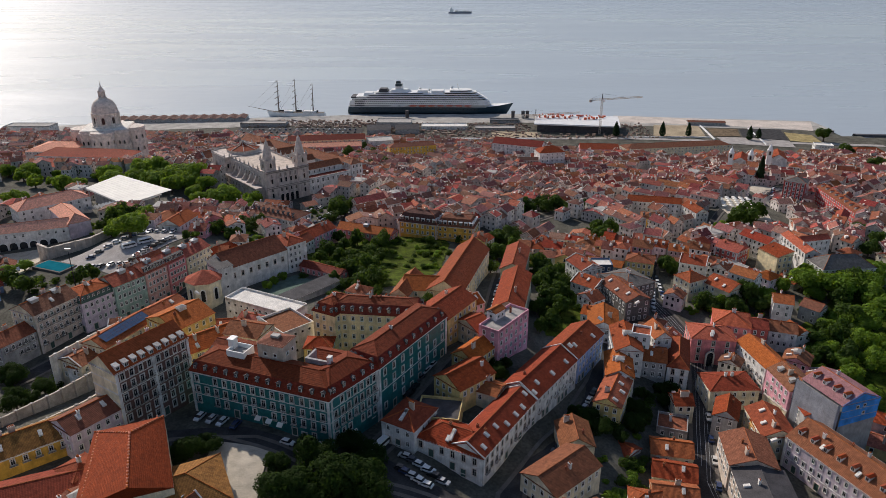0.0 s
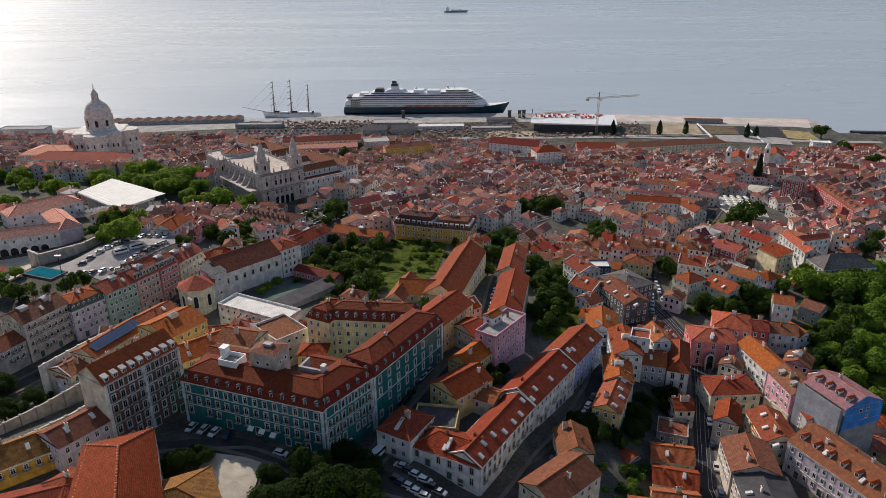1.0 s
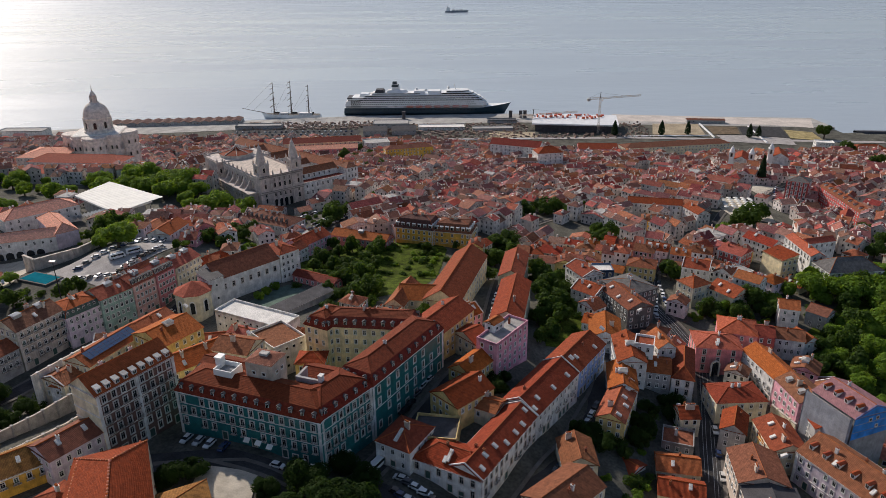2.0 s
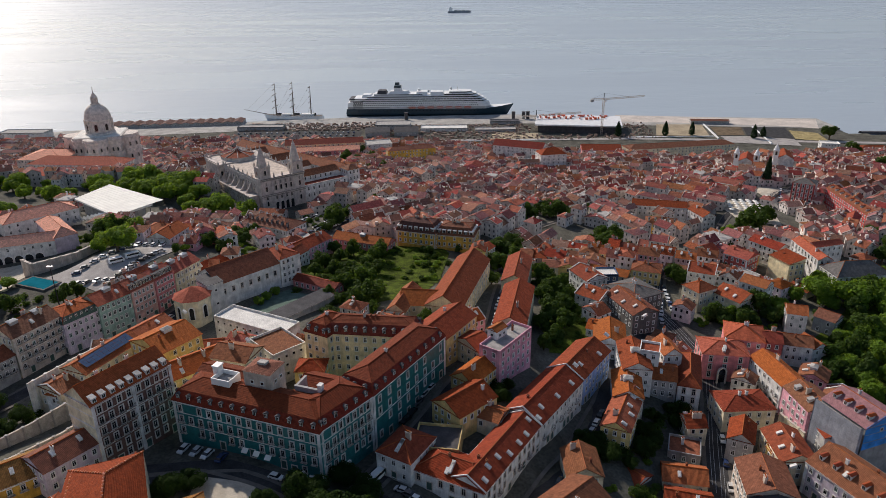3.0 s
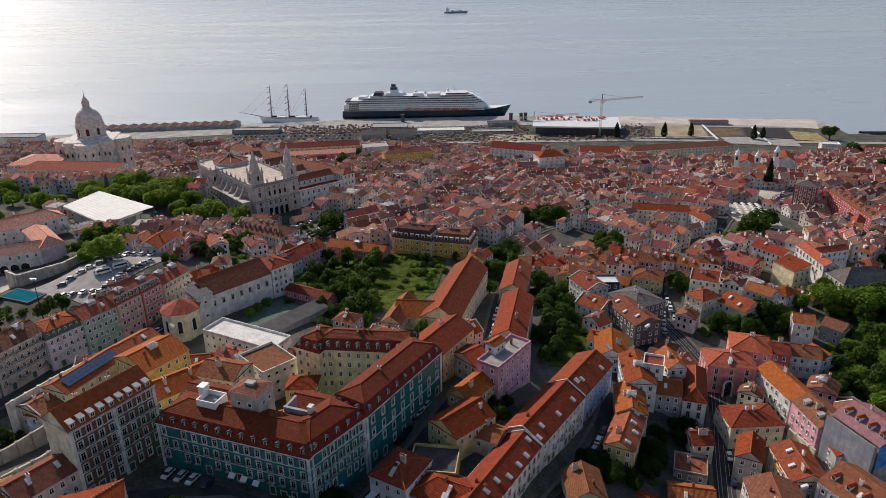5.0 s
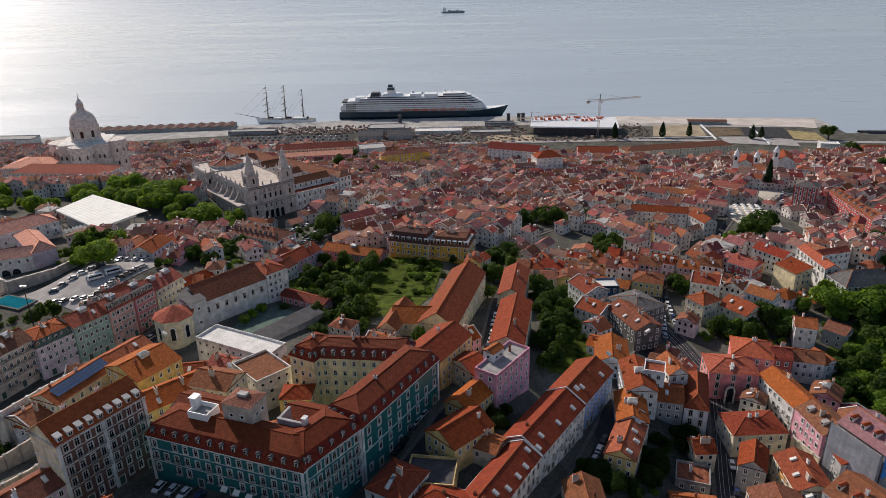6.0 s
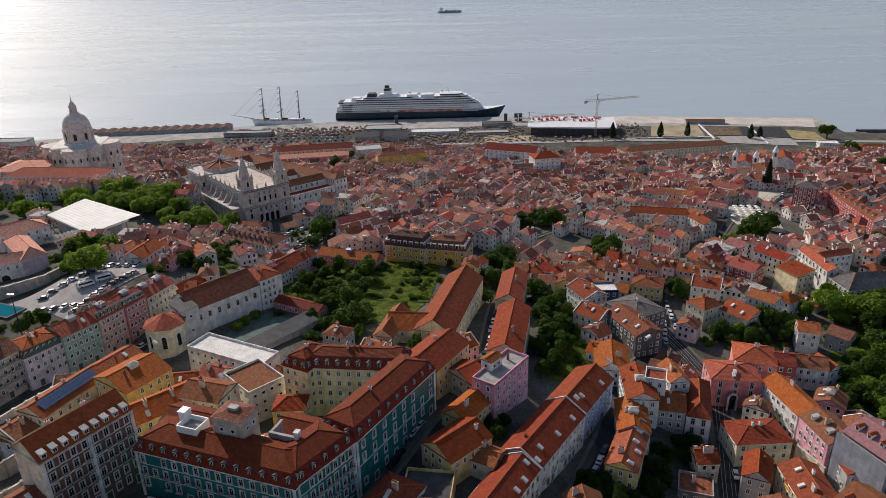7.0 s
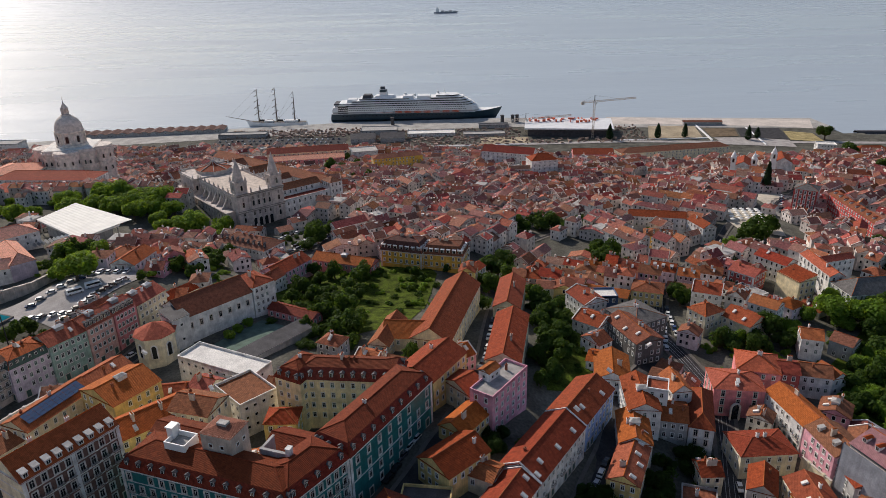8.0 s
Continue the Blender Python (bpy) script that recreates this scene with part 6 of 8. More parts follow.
def small_church(label, x, y, turn, h, towers):
    """A whitewashed parish church with one or two slim bell towers."""
    t = thing("parish_church", label, "church", x, y, ground_z(x, y), turn)
    FOOT.append((x, y + 8, 9, 14, turn))
    b = Bits()
    b.box(-7, 0, -2, 7, 24, h)
    b.face([(-7, -0.01, h), (7, -0.01, h), (0, -0.01, h + 4)])
    part("wall", b.mesh("wall", M["white"]), t)
    rb, _ = roof_bits(14, 24, "gable_y", 4.0, 0.3)
    part("roof", rb.mesh("roof", M["tile_red"], uv=True), t, Matrix.Translation((-7, 0, h)))
    for sx in towers:
        b = Bits()
        b.box(-2, -2, -2, 2, 2, h + 7)
        b.box(-2.3, -2.3, h + 7, 2.3, 2.3, h + 7.6)
        b.lathe(0, 0, [(1.9, h + 7.6), (1.7, h + 9.5), (1.0, h + 10.8), (0.3, h + 11.8), (0.05, h + 13.5)], 10)
        tw_ = part("bell_tower", b.mesh("bell_tower", M["white_paint"]), t, Matrix.Translation((sx, 0.5, 0)))
        for turn_ in (0, 90, -90):
            part("belfry_opening", ARCH_WIN, tw_, pose(0, 0, 0, 0, 0, turn_) @ Matrix.Translation((0, -2.02, h + 3.0)))
    part("door", ARCH_DOOR, t, Matrix.Translation((0, -0.03, 0)))


small_church("white parish church with two slim bell towers", 262, 596, -25, 13, (-8, 8))
small_church("white parish church with one bell tower", 297, 598, -20, 14, (-8,))
for x, y in ((-52, 965), (96, 962), (110, 962), (116, 963)):
    t = thing("mooring_dolphin", "dark mooring column on the quay", "column", x, y, 3.3)
    b = Bits()
    b.lathe(0, 0, [(2.4, 0), (2.4, 9), (2.8, 9.2), (2.8, 10), (0, 10)], 10)
    part("column", b.mesh("column", M["slate"]), t)
b = Bits()
for x0, y0, x1, y1 in ((520, 858, 900, 815),):
    b.solid([(x0, y0, -5), (x1, y1, -5), (x1, y1 + 14, -5), (x0, y0 + 14, -5), (x0, y0 + 3, 3), (x1, y1 + 3, 3), (x1, y1 + 9, 3), (x0, y0 + 9, 3)], [(0, 1, 5, 4), (4, 5, 6, 7), (2, 3, 7, 6)])
tagged(new("breakwater", b.mesh("breakwater", M["slate"])), "dark stone breakwater along the marina", "breakwater", "", "structure")
# building plots between the town and the quay
for pts, mt, lab in (([(262, 853), (326, 847), (338, 912), (280, 916)], "sand", "bare sandy building plot"), ([(337, 850), (370, 850), (382, 892), (344, 896)], "scrub", "dry brown scrub plot"), ([(371, 846), (420, 828), (437, 890), (384, 891)], "asphalt", "dark asphalt parking place"),
                     ([(338, 846), (338, 812), (412, 792), (419, 826), (371, 843)], "pale_asphalt", "worn asphalt parking place by the quay"), ([(421, 826), (454, 812), (462, 856), (434, 872)], "straw", "dry grassy plot"), ([(60, 845), (118, 837), (118, 872), (60, 880)], "sand", "sandy yard by the terminal"), ([(-270, 860), (-105, 852), (-105, 894), (-270, 902)], "asphalt", "asphalt car park behind the quay")):
    sheet("pavement", pts, M[mt], 0.45, 30, "structure", lab, "ground")
for a, c in (((-600, 820), (-100, 838)), ((-100, 838), (230, 838)), ((230, 838), (520, 800))):
    ribbon("road", [a, c], 10, M["pale_asphalt"], 0.5, label="asphalt waterfront avenue", category="road", every=20)

# building-site clutter, containers and stored goods behind the quay
yard = random.Random(17)
heap = Bits()
for k in range(1500):
    x = yard.uniform(-260, 262)
    y = yard.uniform(836, 925) if x > -90 else yard.uniform(898, 945)
    if 110 < x < 232 and y > 858:
        continue
    s_ = yard.uniform(0.4, 1.9)
    g_ = 3.4
    heap.box(x, y, g_ - 0.5, x + s_ * yard.uniform(0.8, 3.0), y + s_, g_ + yard.uniform(0.5, 2.4))
tagged(new("yard_clutter", heap.mesh("yard_clutter", material("mixed_site_goods", (0.36, 0.25, 0.20), 0.9, spread=1.0, stain=0.3, island=True))), "scattered containers, rubble and building materials", "clutter", "", "stuff")
for x0, y0, x1, y1 in ((225, 843, 330, 845), (-60, 835, 110, 836.5)):
    b = Bits()
    b.box(x0, y0, 3.2, x1, y1, 4.1)
    tagged(new("kerb", b.mesh("kerb", M["white_paint"])), "pale concrete kerb between building plots", "kerb", "", "structure")
for (x0, y0), (x1, y1) in (((341, 914), (331, 832)), ((397, 893), (382, 803))):
    b = Bits()
    b.beam((x0, y0, 3.7), (x1, y1, 3.7), 1.1, 0, 4)
    tagged(new("kerb", b.mesh("kerb", M["white_paint"])), "pale concrete kerb between parking places", "kerb", "", "structure")
b = Bits()
b.solid([(236, 936, 3.42), (336, 920, 3.42), (440, 896, 3.42), (476, 880, 3.42), (500, 936, 3.42), (404, 950, 3.42), (330, 964, 3.42), (240, 980, 3.42)], [(0, 1, 2, 3, 4, 5, 6, 7)])
tagged(new("pavement", b.mesh("pavement", M["pale_quay"])), "pale worn apron at the end of the quay", "quay", "", "structure")
house("long low brown-roofed quay store", (326, 917), (374, 911), 10, 7.5, "gable", 1.4, "grey", "tile_brown", chim=0, win="small", bay=5, name="warehouse", category="warehouse")
house("white house beside the marina", (412, 752), (430, 747), 14, 16, "flat", 0, "white", "pale_roof", chim=0, bay=3)
house("red-roofed hall beside the marina", (438, 726), (478, 722), 22, 13, "hip", 5, "cream", "tile_red", chim=0, bay=4, name="hall", category="hall")


# ---- where trees stand: place and crown radius, near ones first ----
TREES = [
    ("broad","-36,138,6.5 -42,139,7.0 -22,140,7.4 -29,143,8.1 -46,148,3.9 -74,151,3.1 -36,152,6.5 -71,152,4.4 -22,155,5.2 -66,155,4.1 -28,162,4.4 55,181,2.7 -136,182,5.1 43,183,3.2 49,183,3.7 43,185,2.5 50,185,2.9 40,185,2.8 -134,186,3.4 46,187,4.2 61,187,3.8 42,188,3.7 46,189,3.3 61,189,3.6 66,194,3.4 -134,194,3.7 64,197,2.9 63,197,3.7 18,198,2.8 16,198,3.3"),
    ("broad","16,200,3.3 55,200,2.0 -149,202,5.5 71,205,2.5 77,205,3.6 14,205,2.4 20,205,2.4 67,205,2.5 79,206,2.6 86,209,2.2 80,210,3.5 76,211,2.6 -162,223,5.0 141,233,4.2 147,234,4.3 36,236,3.7 157,236,6.2 41,243,4.1 42,245,4.4 149,245,5.7 157,248,5.8 145,248,3.8 37,253,4.0 166,255,6.0 47,256,4.8 47,256,2.9 41,259,4.3 160,260,4.6 -175,260,5.5 -32,260,3.3"),
    ("broad","43,263,5.3 -39,263,2.9 -185,265,5.1 -37,267,4.9 -157,267,5.5 177,269,6.9 -35,270,3.7 -42,271,4.5 49,272,5.0 42,272,4.5 125,272,3.8 130,272,3.3 118,273,3.9 53,273,3.5 120,274,3.2 -155,274,3.9 167,274,4.1 -32,274,6.0 128,275,4.6 139,276,4.7 140,277,4.5 49,277,4.3 114,277,3.5 129,277,4.1 114,278,4.6 117,278,4.4 -51,279,4.1 145,280,4.2 -38,280,5.6 42,282,5.0"),
    ("broad","-30,283,5.1 137,283,6.8 50,285,4.2 182,287,5.8 48,288,5.8 43,288,3.7 138,288,5.4 -50,290,3.7 55,291,4.3 -43,292,5.8 -48,292,4.2 -37,295,6.4 52,298,5.2 -55,298,3.8 193,300,7.6 21,302,4.3 45,304,4.9 -39,309,5.6 -48,310,3.9 -62,310,4.5 46,310,6.0 111,314,4.7 50,315,3.4 59,315,3.4 113,315,4.2 -53,316,5.1 -46,317,5.1"),
    ("broad","-128,317,3.0 -34,320,5.1 111,321,5.1 119,322,3.0 45,324,3.8 -60,325,4.1 -62,326,4.7 29,327,5.2 26,327,5.8 -39,329,4.7 -122,330,3.1 -112,331,3.7 -109,334,3.7 24,335,4.8 -119,337,4.7 -34,337,6.0 -54,339,4.2 -182,341,4.0 228,344,6.4 -177,344,6.0 37,345,6.1 -48,346,4.9 -9,346,3.0"),
    ("broad","-34,348,4.3 -59,349,4.4 -121,349,4.2 -122,351,4.5 -174,352,6.8 7,353,2.5 98,356,3.3 -110,357,5.2 33,359,7.0 -170,360,6.2 30,361,7.0 -41,362,4.5 30,363,7.0 -110,364,4.6 248,368,5.4 102,371,4.1 232,371,4.5 43,371,4.6 -117,372,5.1 85,376,4.1 95,378,6.5 38,379,6.7 38,381,6.0 92,381,7.0 -109,381,4.5 93,388,3.8 99,389,6.2 252,391,6.4 87,392,3.5 104,396,3.6"),
    ("broad","93,396,5.0 -69,396,4.9 94,399,4.3 -65,403,3.9 186,405,10.4 -64,410,4.7 181,410,5.0 -67,411,6.5 -72,413,3.6 199,416,6.3 -61,418,4.4 -59,420,5.1 -70,421,4.8 49,425,4.4 46,431,4.5 57,433,4.9 82,435,5.0 67,437,5.7 54,438,5.7 74,439,6.5 76,442,5.8 66,445,7.0 95,455,4.0 94,490,5.2 378,589,9.4 -58,644,7.1 -72,646,5.5 -61,652,5.6 -76,710,6.7 -103,717,9.2"),
    ("broad","-90,722,7.4 435,730,11.0 -78,737,7.5 -124,756,8.4 -93,762,9.7 459,823,11.0"),
    ("light","153,211,3.9 153,223,5.0 142,227,3.2 154,231,5.1 168,231,6.5 164,231,5.7 143,237,4.1 151,239,5.2 170,248,6.0 179,248,5.0 160,249,4.9 163,263,4.7 182,263,5.7 175,268,5.2 182,269,8.1 171,269,4.0 -79,273,2.6 -77,278,2.6 -194,278,4.1 148,280,3.4 125,280,4.0 197,280,8.5 -189,282,4.1 -74,284,2.6 148,288,4.5 185,290,4.8 198,294,9.5 176,293,3.9 173,295,4.7"),
    ("light","148,296,3.0 184,295,9.0 176,298,3.7 185,298,5.3 161,300,4.2 171,300,8.0 207,306,9.1 187,308,5.9 -154,313,9.0 179,313,5.5 202,313,6.1 213,313,8.6 -166,319,4.4 -125,321,2.4 -165,329,7.0 -163,338,6.5 -262,394,5.4 -260,400,6.6 171,403,5.3 -125,422,5.7 -160,427,6.2 -144,428,11.0 -150,429,8.6 134,435,3.2 -147,435,7.9 -254,440,7.0 -130,443,7.1 -275,444,6.0 -185,446,8.2"),
    ("light","-259,449,5.4 -248,453,5.4 -252,453,4.5 -269,453,4.2 -163,454,7.4 -292,460,6.9 -217,464,6.9 -292,470,7.5 -202,471,9.6 -190,471,10.3 -177,471,10.2 -309,471,6.5 -276,474,3.8 -292,474,4.5 -250,474,3.7 -232,474,3.7 -217,477,8.9"),
    ("pine","373,832,4.2 387,839,3.8 272,851,4.1 214,851,4.4 305,852,3.8 172,862,4.6"),
]


# ---- streets, squares, gardens ----
STREETS = [([(76, 128), (79, 170), (89, 202), (95, 222), (102, 243), (98, 265), (93, 290), (104, 322)], 6.5), ([(14, 132), (17, 150), (38, 182), (53, 210), (66, 243), (84, 268), (93, 290)], 6.0),
           ([(-112, 138), (-85, 160), (-60, 161), (-28, 150), (14, 138)], 9.0), ([(-28, 150), (5, 206), (16, 238), (27, 300), (30, 345)], 6.5), ([(-150, 200), (-137, 226), (-118, 255), (-106, 282), (-90, 318), (-66, 360), (-58, 420)], 6.5)]
STREETS += [([(-58, 420), (-40, 470), (-30, 540), (0, 620)], 6.0), ([(104, 322), (140, 380), (190, 440), (250, 500), (300, 560)], 4.0), ([(40, 400), (120, 470), (170, 560), (200, 680)], 3.0), ([(-40, 440), (60, 460), (160, 470)], 2.5)]
for line, w in STREETS:
    ribbon("road", line, w, M["asphalt"], 0.22, label="narrow dark asphalt street between houses", category="road")
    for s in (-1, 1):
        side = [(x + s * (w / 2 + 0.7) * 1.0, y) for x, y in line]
        ribbon("pavement", side, 1.3, M["paving"], 0.36, label="dark limestone pavement along a street", category="pavement")
for off in (-1.9, -0.8, 0.8, 1.9):
    ribbon("rail", [(x + off, y) for x, y in STREETS[0][0]], 0.14, M["metal"], 0.26, label="steel tram rail set into the asphalt", category="rail")
sheet("pavement", [(-66, 159), (-50, 156), (-49, 134), (-58, 118), (-66, 140)], M["pale_paving"], 0.3, 4, "structure", "pale limestone square", "square")
sheet("road", [(-34, 152), (-18, 158), (-4, 149), (8, 145), (18, 148), (30, 168), (36, 164), (22, 136), (0, 130), (-30, 140)], M["asphalt"], 0.3, 4, "structure", "dark asphalt street corner", "road")
sheet("pavement", [(-182, 285), (-158, 283), (-146, 276), (-136, 300), (-128, 322), (-150, 336), (-166, 310)], M["pale_asphalt"], 0.25, 4, "structure", "worn grey asphalt car park", "car park")
sheet("pavement", [(-262, 300), (-200, 268), (-188, 280), (-192, 300), (-196, 326), (-246, 308)], M["pale_paving"], 0.2, 6, "structure", "pale paved school yard", "yard")
sheet("pavement", [(178, 470), (215, 452), (206, 408), (184, 420)], M["pale_paving"], 0.4, 4, "structure", "pale viewpoint square with cafe parasols", "square")
sheet("pavement", [(222, 520), (262, 512), (258, 470), (232, 470)], M["pale_paving"], 0.4, 4, "structure", "pale paved square with cars", "square")
sheet("lawn", [(-34, 312), (-4, 306), (2, 348), (-6, 372), (-40, 372)], M["grass"], 0.3, 4, "structure", "rough green lawn in a walled garden", "lawn")
sheet("lawn", [(-78, 322), (-56, 292), (-30, 276), (-10, 290), (-5, 305.5), (-34, 311.5), (-40, 362), (-66, 352)], M["grass"], 0.25, 4, "structure", "overgrown garden ground", "lawn")
sheet("lawn", [(130, 200), (152, 190), (215, 230), (230, 310), (190, 300), (150, 262), (140, 232)], M["grass"], 0.25, 6, "structure", "overgrown terraced garden ground", "lawn")
sheet("lawn", [(38, 235), (58, 240), (62, 330), (46, 332)], M["grass"], 0.2, 4, "structure", "shaded overgrown garden ground", "lawn")
sheet("pavement", [(-86, 266), (-70, 290), (-54, 280), (-68, 254)], M["court_green"], 0.3, 4, "structure", "green hard sports court", "sports court")
# the canopy, pool and lamp mast on the upper terrace
can = thing("canopy_hall", "large white ribbed canopy roof over a hall", "canopy", -197, 404, 62, 0)
b = Bits()
quad = [Vector((-25, 3, 11)), Vector((-15, 29, 12)), Vector((26, -8, 11)), Vector((13, -28, 10.4))]
for k in range(12):
    p0, p1 = quad[0].lerp(quad[1], k / 12), quad[0].lerp(quad[1], (k + 0.97) / 12)
    q0, q1 = quad[3].lerp(quad[2], k / 12), quad[3].lerp(quad[2], (k + 0.93) / 9)
    up = Vector((0, 0, 0.28))
    rib = Bits()
    rib.solid([p0, q0, q1, p1, p0.lerp(p1, 0.5) + up, q0.lerp(q1, 0.5) + up], [(0, 1, 5, 4), (4, 5, 2, 3), (0, 4, 3), (1, 2, 5)])
    part("roof_panel", rib.mesh("roof_panel", M["canvas"]), can)
b = Bits()
b.solid([p - Vector((0, 0, 0.1)) for p in quad] + [p - Vector((0, 0, 1.0)) for p in quad], [(0, 1, 2, 3), (0, 4, 5, 1), (1, 5, 6, 2), (2, 6, 7, 3), (3, 7, 4, 0)])
part("roof", b.mesh("roof", M["canvas"]), can)
for k, q in enumerate(quad):
    b = Bits()
    q = q * 0.93
    b.beam((q.x, q.y, -3), (q.x, q.y, 10.2), 0.35, 0, 6)
    part("column", b.mesh("column", M["metal"]), can)
b = Bits()
c = [p * 0.8 for p in quad]
b.prism([(p.x, p.y) for p in c], -3, 9.5)
part("wall", b.mesh("wall", M["grey"]), can)
FOOT.append((-197, 404, 30, 22, -30))
poolz = 73.2
pool = thing("swimming_pool", "small turquoise pool with pale stone rim", "pool", -177.5, 285.5, poolz, -22)
b = Bits()
b.box(-8.6, -4.6, -2, 8.6, 4.6, 0.7)
part("basin", b.mesh("basin", M["paving"]), pool)
b = Bits()
b.box(-7.8, -3.8, 0.5, 7.8, 3.8, 0.75)
part("water_surface", b.mesh("water_surface", M["pool"]), pool)
FOOT.append((-177.5, 285.5, 10, 6, -22))
mast = thing("floodlight_mast", "tall dark floodlight mast", "mast", -156, 262, ground_z(-156, 262))
b = Bits()
b.beam((0, 0, 0), (0, 0, 20), 0.28, 0, 6, 0.14)
part("pole", b.mesh("pole", M["iron"]), mast)
b = Bits()
b.box(-1.2, -0.3, 19.5, 1.2, 0.3, 20.3)
part("lamp_head", b.mesh("lamp_head", M["metal"]), mast)

# solar panels on the low roof behind the brown townhouse
sol = thing("solar_array", "blue solar panels on a tiled roof", "solar panel", -113.0, 212.7, 82.75, 67.7)
b = Bits()
b.box(-0.93, -0.6, 0, 0.93, 0.6, 0.06)
PANEL = b.mesh("panel", M["panel"])
for i in range(10):
    for j in range(3):
        part("panel", PANEL, sol, Matrix.Translation(((i - 4.5) * 1.98, (j - 1) * 1.17, (j - 1) * 0.52)) @ pose(0, 0, 0, 24, 0, 0))

# scaffold netting on the blue-gabled house
net = thing("scaffold", "grey debris netting hung over scaffolding", "scaffold", 119.7, 188.6, 52, -71)
b = Bits()
for k in range(17):
    x = -8.4 + k * 1.05
    y0 = -1.2 - 0.03 * (k % 2)
    y1 = -1.2 - 0.03 * ((k + 1) % 2)
    if k < 16:
        b.solid([(x, y0, 2), (x + 1.05, y1, 2), (x + 1.05, y1, 20.3), (x, y0, 20.3)], [(0, 1, 2, 3)])
for x in (-8.4, 8.4):
    b.solid([(x, -1.3, 2), (x, -0.05, 2), (x, -0.05, 20.3), (x, -1.3, 20.3)], [(0, 1, 2, 3)])
part("netting", b.mesh("netting", M["scaffold"]), net)
for k in range(5):
    b = Bits()
    b.box(-8.4, -1.15, 3 + k * 4.1, 8.4, -0.1, 3.15 + k * 4.1)
    part("platform", b.mesh("platform", M["mortar"]), net)


# ---- the old town: blocks of small houses down the slope ----
def blocked(x, y, r):
    for cx, cy, hw, hd, ang in FOOT:
        dx, dy = x - cx, y - cy
        if abs(dx) > hw + hd + r or abs(dy) > hw + hd + r:
            continue
        c, s = math.cos(radians(ang)), math.sin(radians(ang))
        if abs(dx * c + dy * s) < hw + r and abs(-dx * s + dy * c) < hd + r:
            return True
    return False


def near_street(x, y, gap):
    for line, w in STREETS:
        for (x0, y0), (x1, y1) in zip(line, line[1:]):
            t = max(0, min(1, ((x - x0) * (x1 - x0) + (y - y0) * (y1 - y0)) / ((x1 - x0) ** 2 + (y1 - y0) ** 2)))
            if math.hypot(x - x0 - t * (x1 - x0), y - y0 - t * (y1 - y0)) < w / 2 + gap:
                return True
    return False


# yards, gardens and squares without houses: centre and radius
OPEN = [(*ch_at(0, -8), 8), (*ch_at(14, -9), 10), (*ch_at(30, -10), 11), (*ch_at(46, -8), 8), (*ch_at(62, -5), 6), (190, 415, 16), (205, 462, 14), (228, 470, 16), (228, 500, 14), (-320, 540, 36), (-270, 540, 20), (-62, 262, 20), (-80, 285, 10), (-98, 252, 11), (-215, 345, 36), (-195, 312, 20), (-180, 300, 16), (-86, 412, 13), (-100, 428, 9), (-70, 436, 11), (-60, 455, 6), (-135, 440, 16), (-150, 455, 14), (-318, 605, 26), (-280, 600, 16), (-215, 470, 30)]
OPEN += [(-245, 455, 24), (-30, 190, 14), (-8, 183, 10), (22, 196, 7), (-30, 332, 34), (-55, 318, 26), (-152, 305, 26), (-172, 280, 16), (180, 262, 40), (205, 300, 34), (165, 225, 26), (200, 225, 40), (240, 270, 40), (-32, 140, 30), (-58, 145, 16), (50, 305, 13), (47, 278, 12), (47, 255, 11), (200, 435, 22), (242, 492, 20), (120, 262, 12), (-64, 270, 12), (70, 400, 15), (85, 402, 15), (-78, 400, 17), (-90, 415, 14)]
OPEN += [(-2, 318, 14), (4, 336, 10), (-14, 330, 16), (120, 300, 12), (25, 188, 8), (-150, 185, 18), (-165, 250, 22), (-215, 420, 0), (-200, 350, 12), (-170, 340, 14), (-115, 320, 10), (-100, 345, 12), (-220, 450, 16), (-185, 445, 26), (-160, 440, 24), (-145, 425, 15), (-275, 440, 34), (-310, 420, 34), (-255, 405, 24), (56, 165, 9), (60, 192, 6), (-300, 360, 30), (50, 180, 5)]
OPEN += [(-115, 130, 14), (-118, 176, 14), (-125, 165, 14), (-108, 180, 8), (-130, 150, 14), (140, 282, 14), (128, 290, 12), (118, 275, 9), (196, 400, 16), (210, 420, 14), (180, 395, 10)]
OPEN += [(-300, 522, 26), (-265, 528, 20), (-335, 515, 22), (72, 494, 9), (86, 484, 9), (60, 440, 8)]
OPEN += [(120, 388, 7), (131, 389, 7), (142, 391, 7), (152, 396, 6)]
OPEN += [(-81, 285, 9), (-72, 295, 8), (-70, 265, 12), (-49, 293, 10), (37, 228, 8), (111, 276, 8), (-33, 268, 9), (44, 215, 7), (40, 245, 10), (48, 268, 10)]
OPEN += [(-45, 290, 15), (-25, 285, 14), (-10, 300, 12), (-35, 270, 12), (-20, 265, 10), (-58, 300, 14), (-48, 245, 9), (-20, 310, 14), (-70, 168, 14), (-88, 172, 8), (-55, 165, 12), (-40, 365, 14), (16, 200, 10), (-26, 205, 12), (-40, 215, 10)]
OPEN += [(float(a), float(c), float(r) * (0.75 if float(c) < 330 else 1.2)) for _, text in TREES for a, c, r in (q.split(",") for q in text.split()) if float(c) < 560]


def in_open(x, y):
    return any((x - a) ** 2 + (y - c) ** 2 < r * r for a, c, r in OPEN)


